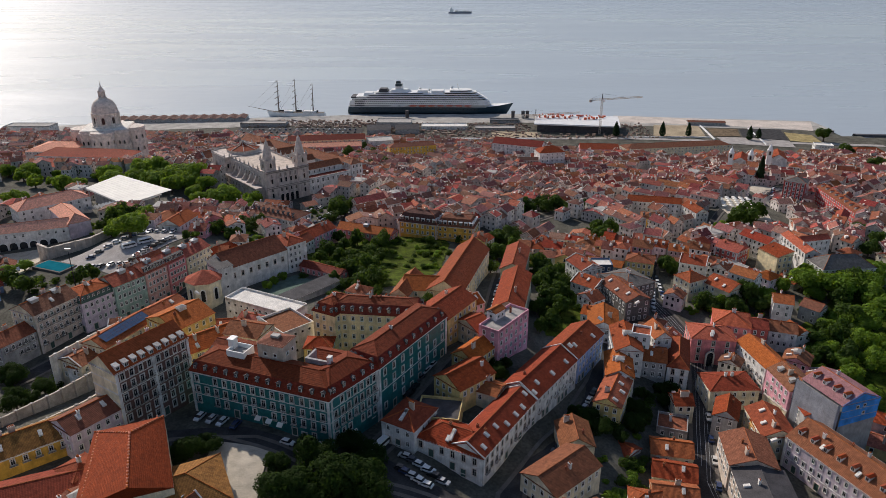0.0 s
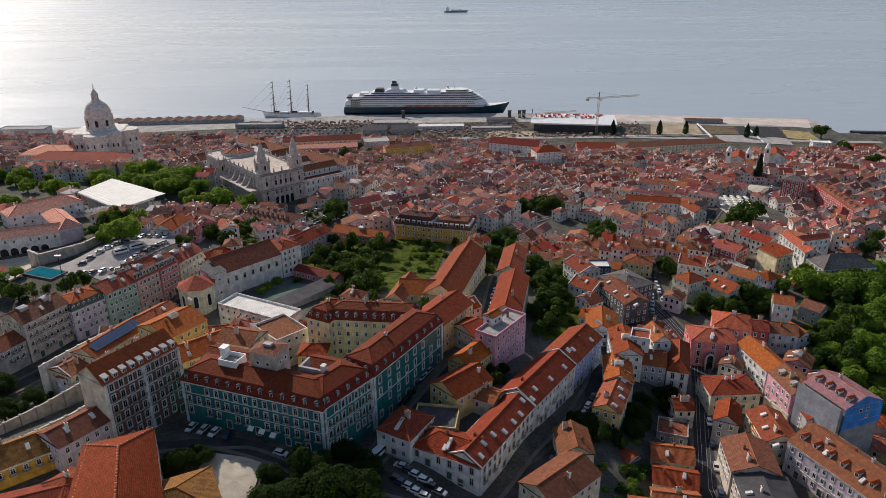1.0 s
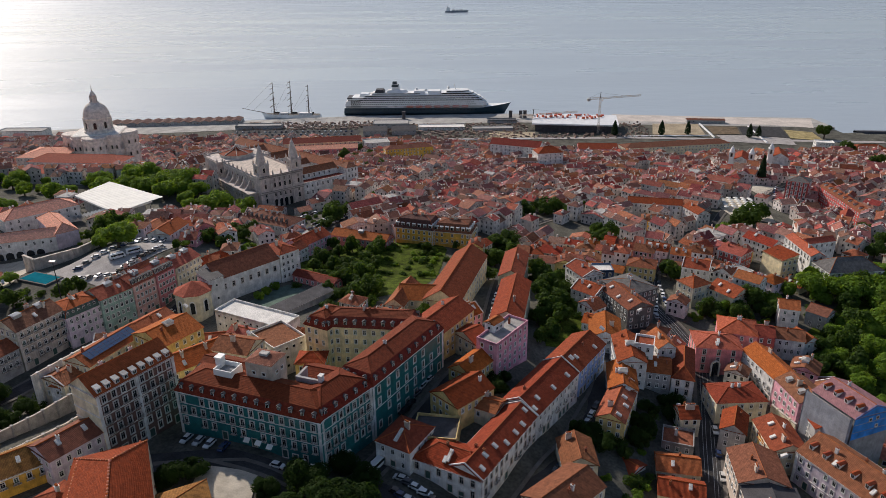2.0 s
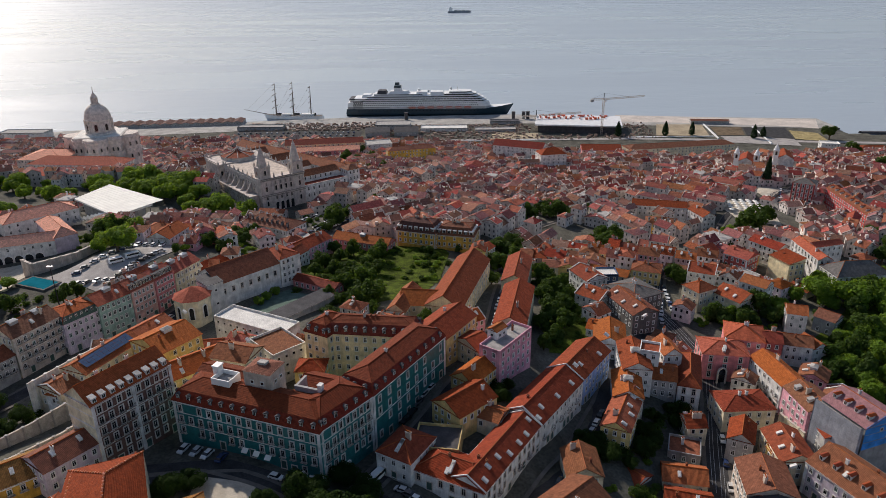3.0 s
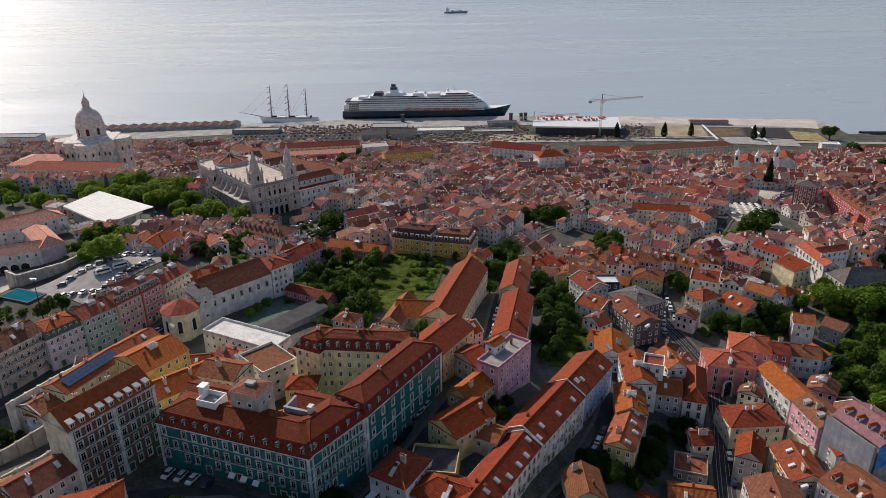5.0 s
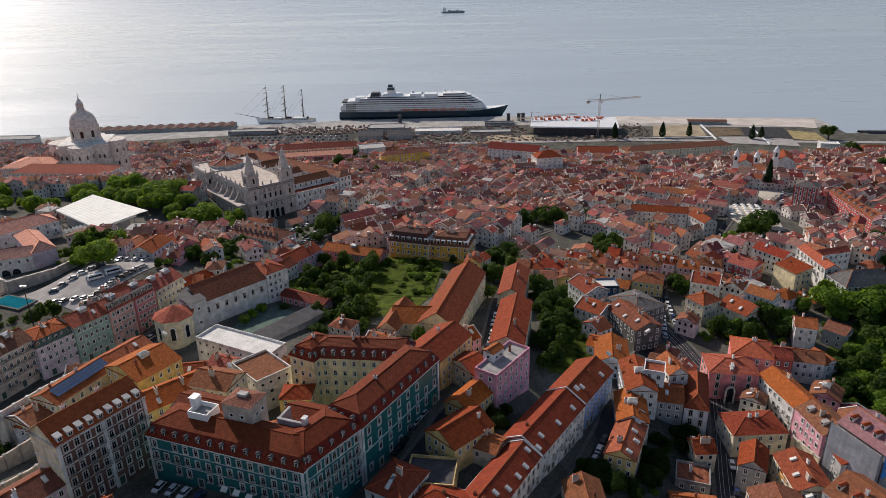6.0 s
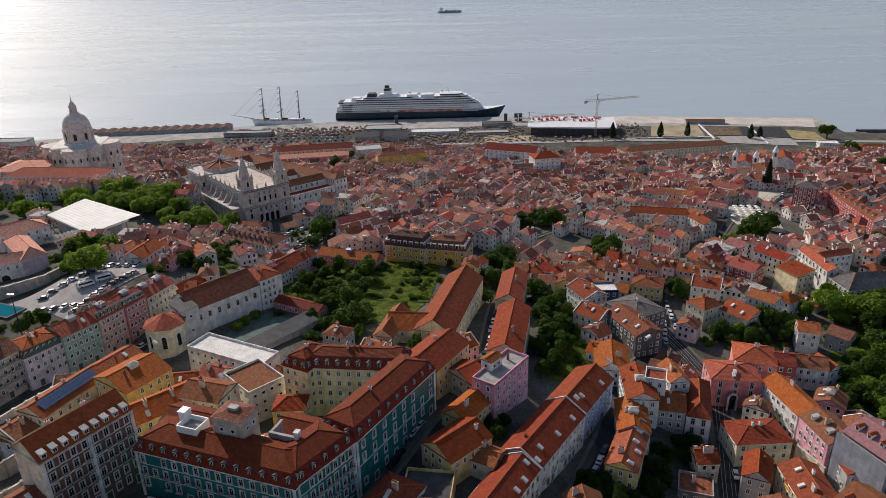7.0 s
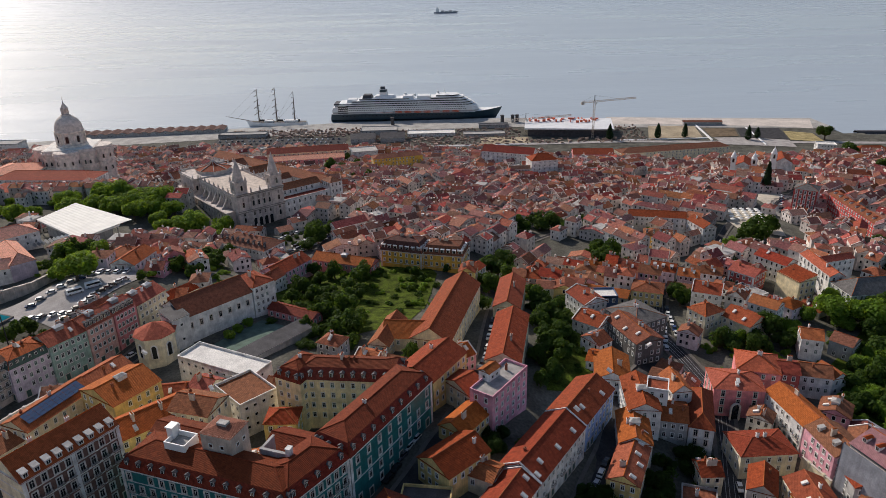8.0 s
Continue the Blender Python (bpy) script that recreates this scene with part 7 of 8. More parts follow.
town = random.Random(11)
WALLS = ["white"] * 9 + ["cream"] * 6 + ["yellow"] * 2 + ["pink"] * 2 + ["rose", "grey", "grey", "lavender", "blue"]
TILES = ["tile_town"] * 7 + ["tile_red"] * 2 + ["tile_orange"] + ["tile_brown"] * 6
seeds = [(town.uniform(-420, 640), town.uniform(120, 800), town.choice((0, 8, -12, 22, 35, -25, 55, 70, -40, -60))) for _ in range(230)]
west = random.Random(4)
seeds += [(west.uniform(-720, -430), west.uniform(500, 850), west.choice((0, 8, -12, 22, 35, -25))) for _ in range(70)]
plots = []
for si, (sx, sy, sa_) in enumerate(seeds):
    ca_, sn_ = math.cos(radians(sa_)), math.sin(radians(sa_))
    row = -75.0
    while row < 75:
        dep = town.uniform(7, 10)
        for back in (0, 1):
            u = -75 + town.uniform(0, 6)
            while u < 75:
                w = town.uniform(5.5, 10.5) if town.random() > 0.1 else town.uniform(13, 22)
                lx, ly = u + w / 2, row + dep * (0.5 + back)
                x, y = sx + ca_ * lx - sn_ * ly, sy + sn_ * lx + ca_ * ly
                u += w + (town.uniform(2.5, 5) if town.random() < 0.14 else 0.05)
                if not (105 < y < 850) or abs(x) > y * 0.74 + 60 or y > np.interp(x, [-400, -300, -100, 60, 150, 330, 500, 640], [850, 840, 825, 800, 755, 715, 735, 725]):
                    continue
                d0 = (x - sx) ** 2 + (y - sy) ** 2
                if any((x - ox) ** 2 + (y - oy) ** 2 < d0 for k, (ox, oy, _) in enumerate(seeds) if k != si and abs(ox - x) < 80 and abs(oy - y) < 80):
                    continue
                if blocked(x, y, min(w, dep) * 0.46 + (2.2 if y < 320 else 0)) or near_street(x, y, min(w, dep) * 0.5 + 0.5) or in_open(x, y):
                    continue
                if town.random() < 0.05:
                    continue
                plots.append((x, y, w, dep, sa_ + (180 if back else 0)))
        row += 2 * dep + town.uniform(2.6, 4.2)
plots.sort(key=lambda p: p[0] ** 2 * 0.5 + p[1] ** 2)
NEAR = 300
GROUPS = {"tile_town": "red clay-tiled", "tile_red": "red-tiled", "tile_orange": "orange-tiled", "tile_brown": "weathered brown-tiled"}
far_v, far_w, far_flat = Bits(), Bits(), Bits()
far_win = Bits()
for k, (x, y, w, d, ang) in enumerate(plots):
    wall, tile = town.choice(WALLS), town.choice(TILES)
    ca_, sn_ = math.cos(radians(ang)), math.sin(radians(ang))
    g = [ground_z(x + ca_ * i * w / 2 - sn_ * j * d / 2, y + sn_ * i * w / 2 + ca_ * j * d / 2) for i in (-1, 1) for j in (-1, 1)]
    nf = town.choice((1, 2, 2)) if y < 330 and x > -60 else town.choice((1, 2, 2)) if y < 440 and x < -60 else town.choice((2, 2)) if 150 < x < 260 and 380 < y < 520 else town.choice((2, 2, 3, 3, 3) if y < 520 else (2, 2, 2, 3, 3))
    ze = max(g) * 0.5 + min(g) * 0.5 + 3.0 * nf + town.uniform(0.2, 1.6)
    kind = town.choice(("gable", "gable", "gable", "hip", "gable_y", "gable")) if town.random() > 0.04 else "flat"
    rise = town.uniform(1.6, 2.8) if kind != "hip" else town.uniform(1.5, 2.4)
    if kind == "flat":
        tile = town.choice(("flat_roof", "pale_roof", "flat_roof"))
    if k < NEAR:
        a = (x - ca_ * w / 2 + sn_ * d / 2, y - sn_ * w / 2 - ca_ * d / 2)
        c = (a[0] + ca_ * w, a[1] + sn_ * w)
        lab = f"small {wall} plastered house with {GROUPS.get(tile, 'flat grey')} roof" if wall not in ("rose", "stone") else f"small dusky pink house with {GROUPS.get(tile, 'flat grey')} roof"
        house(lab, a, c, d, ze, kind, rise, wall, tile, zg=min(g) - 0.4, bay=town.uniform(2.5, 3.2), storey=3.0, top=1.5, chim=town.choice((1, 1, 2, 3)), sky=town.choice((0, 1, 2, 2)), ridge=k < 150, far=k > 90, bundle=k > 45, hatch=1 if k < 200 and w > 7 and town.random() < 0.3 else 0, hatch_wall="white", group="old town houses", foot=False, rng=town, coping=town.random() < 0.25 and k < 160)
        continue
    m = Matrix.Translation((x, y, 0)) @ Matrix.Rotation(radians(ang), 4, "Z") @ Matrix.Translation((-w / 2, -d / 2, 0))
    zb = min(g) - 1
    pts = [m @ Vector(p) for p in ((0, 0, zb), (w, 0, zb), (w, d, zb), (0, d, zb), (0, 0, ze), (w, 0, ze), (w, d, ze), (0, d, ze))]
    faces = [(0, 1, 5, 4), (1, 2, 6, 5), (2, 3, 7, 6), (3, 0, 4, 7)]
    if kind == "gable":
        pts += [m @ Vector(p) for p in ((0, d / 2, ze + rise), (w, d / 2, ze + rise))]
        faces += [(7, 4, 8), (5, 6, 9)]
    elif kind == "gable_y":
        pts += [m @ Vector(p) for p in ((w / 2, 0, ze + rise), (w / 2, d, ze + rise))]
        faces += [(4, 5, 8), (6, 7, 9)]
    far_w.solid(pts, faces)
    if kind == "flat":
        far_flat.solid([m @ Vector(p) for p in ((0, 0, ze), (w, 0, ze), (w, d, ze), (0, d, ze))], [(0, 1, 2, 3)])
    else:
        rb, _ = roof_bits(w, d, kind, rise, over=0.35)
        far_v.solid([m @ Vector((p[0], p[1], p[2] + ze + 0.03)) for p in rb.v], rb.f)
    if kind == "gable" and town.random() < 0.25:
        for gx_ in (-0.25, w - 0.05):
            for ya, yb in ((-0.2, d / 2), (d + 0.2, d / 2)):
                far_w.solid([m @ Vector(p) for p in ((gx_, ya, ze - 0.5), (gx_ + 0.3, ya, ze - 0.5), (gx_ + 0.3, yb, ze + rise), (gx_, yb, ze + rise), (gx_, ya, ze + 0.3), (gx_ + 0.3, ya, ze + 0.3), (gx_ + 0.3, yb, ze + rise + 0.45), (gx_, yb, ze + rise + 0.45))],
                            [(0, 1, 5, 4), (1, 2, 6, 5), (3, 0, 4, 7), (4, 5, 6, 7)])
    for _ in range(town.choice((0, 0, 1, 1, 2))):
        p = m @ Vector((w * town.uniform(0.15, 0.85), d * town.uniform(0.15, 0.85), 0))
        s_ = town.uniform(0.4, 0.9)
        far_w.box(p.x - s_, p.y - s_ * 0.8, ze + 0.2, p.x + s_, p.y + s_ * 0.8, ze + rise * 0.75 + town.uniform(0, 0.6))
    if town.random() < 0.6:
        p = m @ Vector((w * town.uniform(0.2, 0.8), d * town.choice((0.35, 0.65)), 0))
        far_w.box(p.x - 0.4, p.y - 0.3, ze + rise * 0.3, p.x + 0.4, p.y + 0.3, ze + rise + 1.0)
    for nx, ny, span in ((0, -1, w), (1, 0, d), (-1, 0, d), (0, 1, w)):
        wx, wy = ca_ * nx - sn_ * ny, sn_ * nx + ca_ * ny
        if wx * -x + wy * -y < 0.25 * math.hypot(x, y):
            continue
        n = max(1, int((span - 1) / 2.6))
        for fl in range(nf):
            for q in range(n):
                if town.random() < 0.12:
                    continue
                u = span * ((q + 0.5) / n - 0.5)
                c0 = Vector((w / 2 + nx * (w / 2 + 0.06) - ny * u, d / 2 + ny * (d / 2 + 0.06) + nx * u, ze - 1.7 - fl * 3.0))
                t_ = Vector((-ny, nx, 0))
                far_win.face([m @ (c0 + t_ * e * 0.42 + Vector((0, 0, f_))) for e, f_ in ((-1, -0.65), (1, -0.65), (1, 0.65), (-1, 0.65))])
tagged(new("far_house_walls", far_w.mesh("far_house_walls", M["wall_far"])), "walls of distant plastered old town houses", "houses", "", "stuff")
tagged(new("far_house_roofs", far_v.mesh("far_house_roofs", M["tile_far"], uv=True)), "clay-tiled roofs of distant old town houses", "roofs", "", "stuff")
tagged(new("far_house_windows", far_win.mesh("far_house_windows", M["glass"])), "dark windows of distant old town houses", "windows", "", "stuff")
tagged(new("far_flat_roofs", far_flat.mesh("far_flat_roofs", M["flat_roof"])), "flat grey roofs of distant old town houses", "roofs", "", "stuff")


def tree_meshes(name, leaf, lobes, clumps, size, tall, seed):
    """A trunk with limbs and a crown of small leaf clumps on uneven lobes; the crown is about 1 m in radius before scaling."""
    r = random.Random(seed)
    tb = Bits()
    tb.beam((0, 0, -0.4), (0.03, 0.02, 0.5 * tall), 0.10, 0, 7, 0.06)
    cs = []
    for k in range(lobes):
        a, e = r.uniform(0, 2 * math.pi), r.random()
        rad = 0.66 * math.sqrt(r.random())
        c = Vector((rad * math.cos(a), rad * math.sin(a), (0.55 + 0.75 * e * (1 - 0.5 * rad)) * tall))
        cs.append((c, r.uniform(0.26, 0.46)))
        if k < 6:
            tb.beam((0.02, 0.01, 0.34 * tall), c, 0.045, 0, 5, 0.015)
    cb = Bits()
    for k in range(clumps):
        c, q = cs[k % lobes]
        d = Vector((r.gauss(0, 1), r.gauss(0, 1), r.gauss(0.25, 1))).normalized()
        p = c + d * q * r.uniform(0.78, 1.08)
        n = (d + Vector((r.uniform(-0.6, 0.6), r.uniform(-0.6, 0.6), r.uniform(-0.2, 0.7)))).normalized()
        u = n.cross(Vector((r.uniform(-1, 1), r.uniform(-1, 1), r.uniform(-1, 1)))).normalized()
        v = n.cross(u)
        s = size * r.uniform(0.6, 1.3)
        cb.face([p - u * s - v * s * 0.55, p + u * s * 0.7 - v * s * 0.8, p + u * s + v * s * 0.6, p - u * s * 0.2 + v * s, p - u * s * 0.9 + v * s * 0.5])
    return tb.mesh("trunk", M["bark"]), cb.mesh("crown", M[leaf])


def cypress_meshes(seed, wide=0.5):
    r = random.Random(seed)
    tb, cb = Bits(), Bits()
    tb.beam((0, 0, -0.4), (0, 0, 3.2), 0.12, 0, 6, 0.03)
    for k in range(900):
        z = r.uniform(0.25, 4.0)
        w = wide * (1 - (z / 4.15) ** 2.2) * min(1, z * 1.4) * r.uniform(0.75, 1.1)
        a = r.uniform(0, 2 * math.pi)
        p = Vector((w * math.cos(a), w * math.sin(a), z))
        n = (Vector((math.cos(a), math.sin(a), 0.4)) + Vector((r.uniform(-0.5, 0.5), r.uniform(-0.5, 0.5), r.uniform(-0.3, 0.5)))).normalized()
        u = n.cross(Vector((0, 0, 1))).normalized()
        v = n.cross(u)
        s = 0.11 * r.uniform(0.6, 1.3)
        cb.face([p - u * s - v * s, p + u * s - v * s * 0.7, p + u * s * 0.3 + v * s * 1.6, p - u * s + v * s])
    return tb.mesh("trunk", M["bark"]), cb.mesh("crown", M["leaf_dark"])


FORMS = {"broad": [tree_meshes("tree", "leaf", 11, 1500, 0.075, 1.1, 30 + k) for k in range(4)], "light": [tree_meshes("tree", "leaf_light", 14, 3600, 0.052, 0.95, 50 + k) for k in range(4)], "conifer": [cypress_meshes(70 + k) for k in range(2)], "pine": [cypress_meshes(76 + k, 1.0) for k in range(2)],
         "near": [tree_meshes("tree", "leaf_deep", 16, 9000, 0.034, 1.0, 90 + k) for k in range(3)]}
WORDS = {"broad": "leafy dark green broadleaf tree among houses", "light": "bushy bright green broadleaf tree in a garden", "conifer": "slim dark green cypress tree", "pine": "dark green bushy conifer beside the port road", "near": "dense dark green tree beside a square"}
grove = random.Random(21)


def plant(kind, x, y, r):
    z = ground_z(x, y)
    if blocked(x, y, -1.0):
        return
    m = Matrix.Translation((x, y, z)) @ Matrix.Rotation(grove.uniform(0, 6.28), 4, "Z") @ Matrix.Diagonal((r, r * grove.uniform(0.9, 1.1), r * grove.uniform(0.85, 1.15), 1))
    t = new("tree" if kind != "conifer" else "cypress")
    t.matrix_basis = m
    tagged(t, WORDS[kind], "tree", "trees of the old town")
    tr, cr = grove.choice(FORMS["near" if kind == "broad" and y < 215 else kind])
    part("trunk", tr, t)
    part("crown", cr, t)


plant("conifer", 246, 520, 5.6)
for x, y, r in ((-228, 452, 9), (-214, 462, 10), (-200, 455, 10), (-188, 465, 10), (-176, 458, 9), (-205, 478, 10), (-186, 482, 9), (-168, 470, 8), (-236, 470, 9), (-222, 488, 9), (-150, 432, 7), (-142, 422, 7), (-132, 434, 6), (-168, 440, 7), (-250, 440, 6), (-175, 348, 7), (-166, 356, 7)):
    plant("light", x, y, r)
for kind, text in TREES:
    for item in text.split():
        x, y, r = (float(q) for q in item.split(","))
        plant(kind, x, y, r)
# undergrowth in the gardens, too dense to count
brush = {"leaf": Bits(), "leaf_light": Bits()}
BRUSH = [(-70, 285, -40, 356, 30, "leaf"), (-66, 288, -38, 356, 26, "leaf_light"), (-50, 262, -28, 300, 30, "leaf"), (-36, 310, 0, 366, 9, "leaf_light"), (-34, 308, 0, 366, 170, "leaf_light"), (128, 200, 160, 250, 30, "leaf"), (60, 205, 82, 250, 14, "leaf"), (108, 255, 140, 300, 24, "leaf_light"), (140, 205, 200, 290, 60, "leaf"), (150, 215, 235, 310, 40, "leaf_light"), (38, 238, 58, 330, 50, "leaf"), (54, 140, 74, 205, 24, "leaf")]
BRUSH += [(-30, 298, 2, 352, 26, "leaf"), (-30, 300, 2, 350, 14, "leaf_light"), (50, 150, 62, 200, 24, "leaf"), (66, 184, 86, 216, 20, "leaf"), (36, 150, 62, 205, 26, "leaf_light"), (-112, 285, -94, 330, 20, "leaf"), (-100, 380, -70, 440, 22, "leaf"), (100, 250, 135, 290, 16, "leaf_light"), (-8, 176, 26, 204, 12, "leaf"), (-180, 255, -140, 275, 12, "leaf"), (-135, 325, -96, 400, 50, "leaf_light"), (-160, 345, -120, 440, 30, "leaf"), (-150, 180, -128, 205, 10, "leaf"), (-90, 396, -66, 424, 8, "leaf"), (-200, 330, -160, 350, 10, "leaf_light"), (112, 256, 128, 300, 10, "leaf"), (-240, 440, -190, 480, 16, "leaf_light")]
for x0, y0, x1, y1, n, key in BRUSH:
    for k in range(n):
        x, y = grove.uniform(x0, x1), grove.uniform(y0, y1)
        if blocked(x, y, 1.5) or near_street(x, y, 0.5):
            continue
        r, z = grove.uniform(1.4, 3.0) if n < 150 else grove.uniform(0.35, 0.9), ground_z(x, y)
        cr = FORMS["broad" if key == "leaf" else "light"][k % 4][1]
        m = Matrix.Translation((x, y, z - 0.35 * r)) @ Matrix.Rotation(grove.uniform(0, 6.28), 4, "Z") @ Matrix.Diagonal((r, r, r * 0.8, 1))
        vs = [v.co for v in cr.vertices]
        for p in list(cr.polygons)[::2 if r > 1 else 8]:
            brush[key].face([m @ vs[q] for q in p.vertices])
for key, bits in brush.items():
    tagged(new("undergrowth", bits.mesh("undergrowth", M[key])), "dense green undergrowth and shrubs in gardens", "shrubs", "", "stuff")
# small trees in back yards all over the slope, too many to count
yard = Bits()
for k in range(170):
    x, y, w, d, ang = plots[grove.randrange(40, 800 if k < 110 else len(plots))]
    x, y = x + 6, y + 6
    if blocked(x, y, 1.0) or near_street(x, y, 0.5):
        continue
    r = grove.uniform(2.0, 4.2)
    m = Matrix.Translation((x, y, ground_z(x, y))) @ Matrix.Rotation(grove.uniform(0, 6.28), 4, "Z") @ Matrix.Diagonal((r, r, r * 1.1, 1))
    for me, step in zip(FORMS["broad"][k % 4], (1, 2)):
        vs = [m @ v.co for v in me.vertices]
        for p in list(me.polygons)[::step]:
            yard.face([vs[q] for q in p.vertices], 0 if step == 2 else 1)
tagged(new("yard_trees", yard.mesh("yard_trees", [M["leaf"], M["bark"]])), "small green trees in back yards between houses", "trees", "", "stuff")


# ---- cars, parasols and other street things ----
def car_meshes(paint):
    b = Bits()
    prof = [(-2.1, 0.35), (-2.15, 0.75), (-1.95, 0.95), (-1.0, 1.0), (1.0, 1.0), (1.6, 0.88), (2.05, 0.75), (2.1, 0.35)]
    for s in (0,):
        v = [(x, y, z) for y in (-0.86, 0.86) for x, z in prof]
        n = len(prof)
        b.solid(v, [tuple(range(n)), tuple(range(2 * n - 1, n - 1, -1))] + [(k + 1, k, n + k, n + k + 1) for k in range(n - 1)] + [(0, n - 1, 2 * n - 1, n)])
    g = Bits()
    g.solid([(-1.75, -0.8, 0.99), (1.15, -0.8, 0.99), (0.45, -0.66, 1.45), (-1.35, -0.66, 1.45), (-1.75, 0.8, 0.99), (1.15, 0.8, 0.99), (0.45, 0.66, 1.45), (-1.35, 0.66, 1.45)], [(0, 1, 2, 3), (5, 4, 7, 6), (1, 5, 6, 2), (4, 0, 3, 7)])
    r = Bits()
    r.box(-1.38, -0.67, 1.44, 0.48, 0.67, 1.5)
    w = Bits()
    w.lathe(0, 0, [(0.0, -0.11), (0.3, -0.11), (0.32, 0), (0.3, 0.11), (0, 0.11)], 10)
    return b.mesh("body", paint), g.mesh("cabin", M["glass"]), r.mesh("car_roof", paint), w.mesh("wheel", M["rubber"])


PAINTS = [(n, material(n.replace(" ", "_") + "_car_paint", c, 0.25, stain=0.08)) for n, c in (("white", (0.75, 0.75, 0.74)), ("silver", (0.42, 0.43, 0.45)), ("black", (0.02, 0.02, 0.022)), ("dark grey", (0.10, 0.10, 0.11)), ("white", (0.75, 0.75, 0.74)), ("dark blue", (0.03, 0.05, 0.12)), ("pale grey", (0.55, 0.55, 0.54)))]
CARS = [(n, car_meshes(p)) for n, p in PAINTS]
traffic = random.Random(8)


def park(x, y, turn, lift=0.32, scale=1.0, simple=False):
    word, (body, win_, top_, wheel) = traffic.choice(CARS)
    t = thing("car", f"{word} hatchback car parked on the street", "car", x, y, ground_z(x, y) + lift, turn, "parked cars")
    if scale != 1:
        t.scale = (scale, scale, scale)
    part("body", body, t)
    part("cabin", win_, t)
    part("car_roof", top_, t)
    if not simple and y < 330 and traffic.random() < 2:
        for sx in (-1.3, 1.3):
            for sy in (-0.8, 0.8):
                part("wheel", wheel, t, pose(sx, sy, 0.32, 90, 0, 0))


ROWS = [(-161, 284, -146, 286, 4, 70), (-166, 292, -148, 326, 8, 20), (-146, 281, -134, 316, 11, 30), (-154, 322, -136, 324, 5, 80), (-76, 171, -60, 165, 4, 70), (-48, 160, -38, 156, 2, -18), (-10, 194, -5, 203, 3, 60), (-14, 186, -10, 193, 2, 60), (-13.5, 159.5, -0.9, 149.6, 6, -28), (-14.3, 154.1, -5.5, 147.5, 5, -28), (30, 166, 52, 205, 9, 58)]
ROWS += [(92, 274, 99, 300, 7, 75), (100, 285, 104, 312, 6, 75), (78, 150, 92, 206, 5, 76), (11, 216, 25, 290, 10, 76), (-72, 392, -58, 420, 10, 20), (-78, 398, -64, 424, 8, 20), (236, 475, 254, 512, 9, 40), (-84, 384, -66, 410, 8, 55), (-96, 400, -80, 424, 7, 55), (-134, 230, -112, 268, 6, 62)]
for x0, y0, x1, y1, n, turn in ROWS:
    for k in range(n):
        f_ = (k + 0.5) / n
        park(x0 + (x1 - x0) * f_ + traffic.uniform(-0.4, 0.4), y0 + (y1 - y0) * f_, turn + traffic.uniform(-4, 4) + traffic.choice((0, 180)))
for k in range(44):
    park(-262 + (k % 22) * 7.0 + traffic.uniform(-1, 1), 870 + (k // 22) * 16, 90, 0.5, 1.15, True)


def van(x, y, turn):
    t = thing("minibus", "white minibus parked on asphalt", "minibus", x, y, ground_z(x, y) + 0.3, turn, "parked cars")
    b = Bits()
    b.solid([(-3.3, -1.05, 0.4), (3.3, -1.05, 0.4), (3.2, -1.05, 1.3), (2.6, -0.95, 2.5), (-3.2, -0.95, 2.6), (-3.3, 1.05, 0.4), (3.3, 1.05, 0.4), (3.2, 1.05, 1.3), (2.6, 0.95, 2.5), (-3.2, 0.95, 2.6)],
            [(0, 1, 2, 3, 4), (9, 8, 7, 6, 5), (1, 6, 7, 2), (2, 7, 8, 3), (3, 8, 9, 4), (0, 4, 9, 5)])
    part("body", b.mesh("body", M["white_paint"]), t)
    for s in (-1, 1):
        b = Bits()
        b.solid([(-2.9, s * 1.06, 1.4), (2.7, s * 1.06, 1.4), (2.4, s * 0.99, 2.2), (-2.9, s * 0.99, 2.2)], [(0, 1, 2, 3)])
        part("side_window", b.mesh("side_window", M["glass"]), t)
    for sx in (-2.2, 2.2):
        for sy in (-0.95, 0.95):
            part("wheel", CARS[0][1][3], t, pose(sx, sy, 0.4, 90, 0, 0))


van(-149, 300, 40)
van(-19.5, 163.5, 58)
van(-144, 306, 40)

um = Bits()
um.prism([(1.7 * math.cos(math.pi * k / 4), 1.7 * math.sin(math.pi * k / 4)) for k in range(8)], 2.3, 3.0, shrink=0.06)
pole_ = Bits()
pole_.beam((0, 0, 0), (0, 0, 2.4), 0.05, 0, 5)
UMB, POLE = um.mesh("shade", M["canvas"]), pole_.mesh("pole", M["metal"])
for i in range(5):
    for j in range(5):
        x, y = 184 + i * 4.6 + j * 1.0, 432 + j * 4.6
        t = thing("parasol", "white cafe parasol on the viewpoint square", "parasol", x, y, ground_z(x, y) + 0.4, 10 * i, "cafe parasols")
        part("shade", UMB, t)
        part("pole", POLE, t)


# ---- the steep roof close to the camera and its lower roofs ----
fore = thing("convent_roof", "steep red-tiled hipped roof with mortared ridge tiles", "roof", -80, 133, 70)
L = lambda x, y, z: Vector((x + 80, y - 133, z - 70))
eave_l, eave_r, eave_r2, eave_l2 = L(-92.5, 148.0, 87), L(-77.0, 155.0, 87), L(-65.6, 130.0, 84.6), L(-84.0, 119.5, 87)
top_f, top_n = L(-78.6, 139.4, 93.3), L(-71.0, 120.0, 93.3)
b = Bits()
b.face([eave_l2, top_n, top_f, eave_l])
b.face([eave_l, top_f, eave_r])
b.face([eave_r, top_f, top_n, eave_r2])
b.face([eave_r2, top_n, eave_l2])
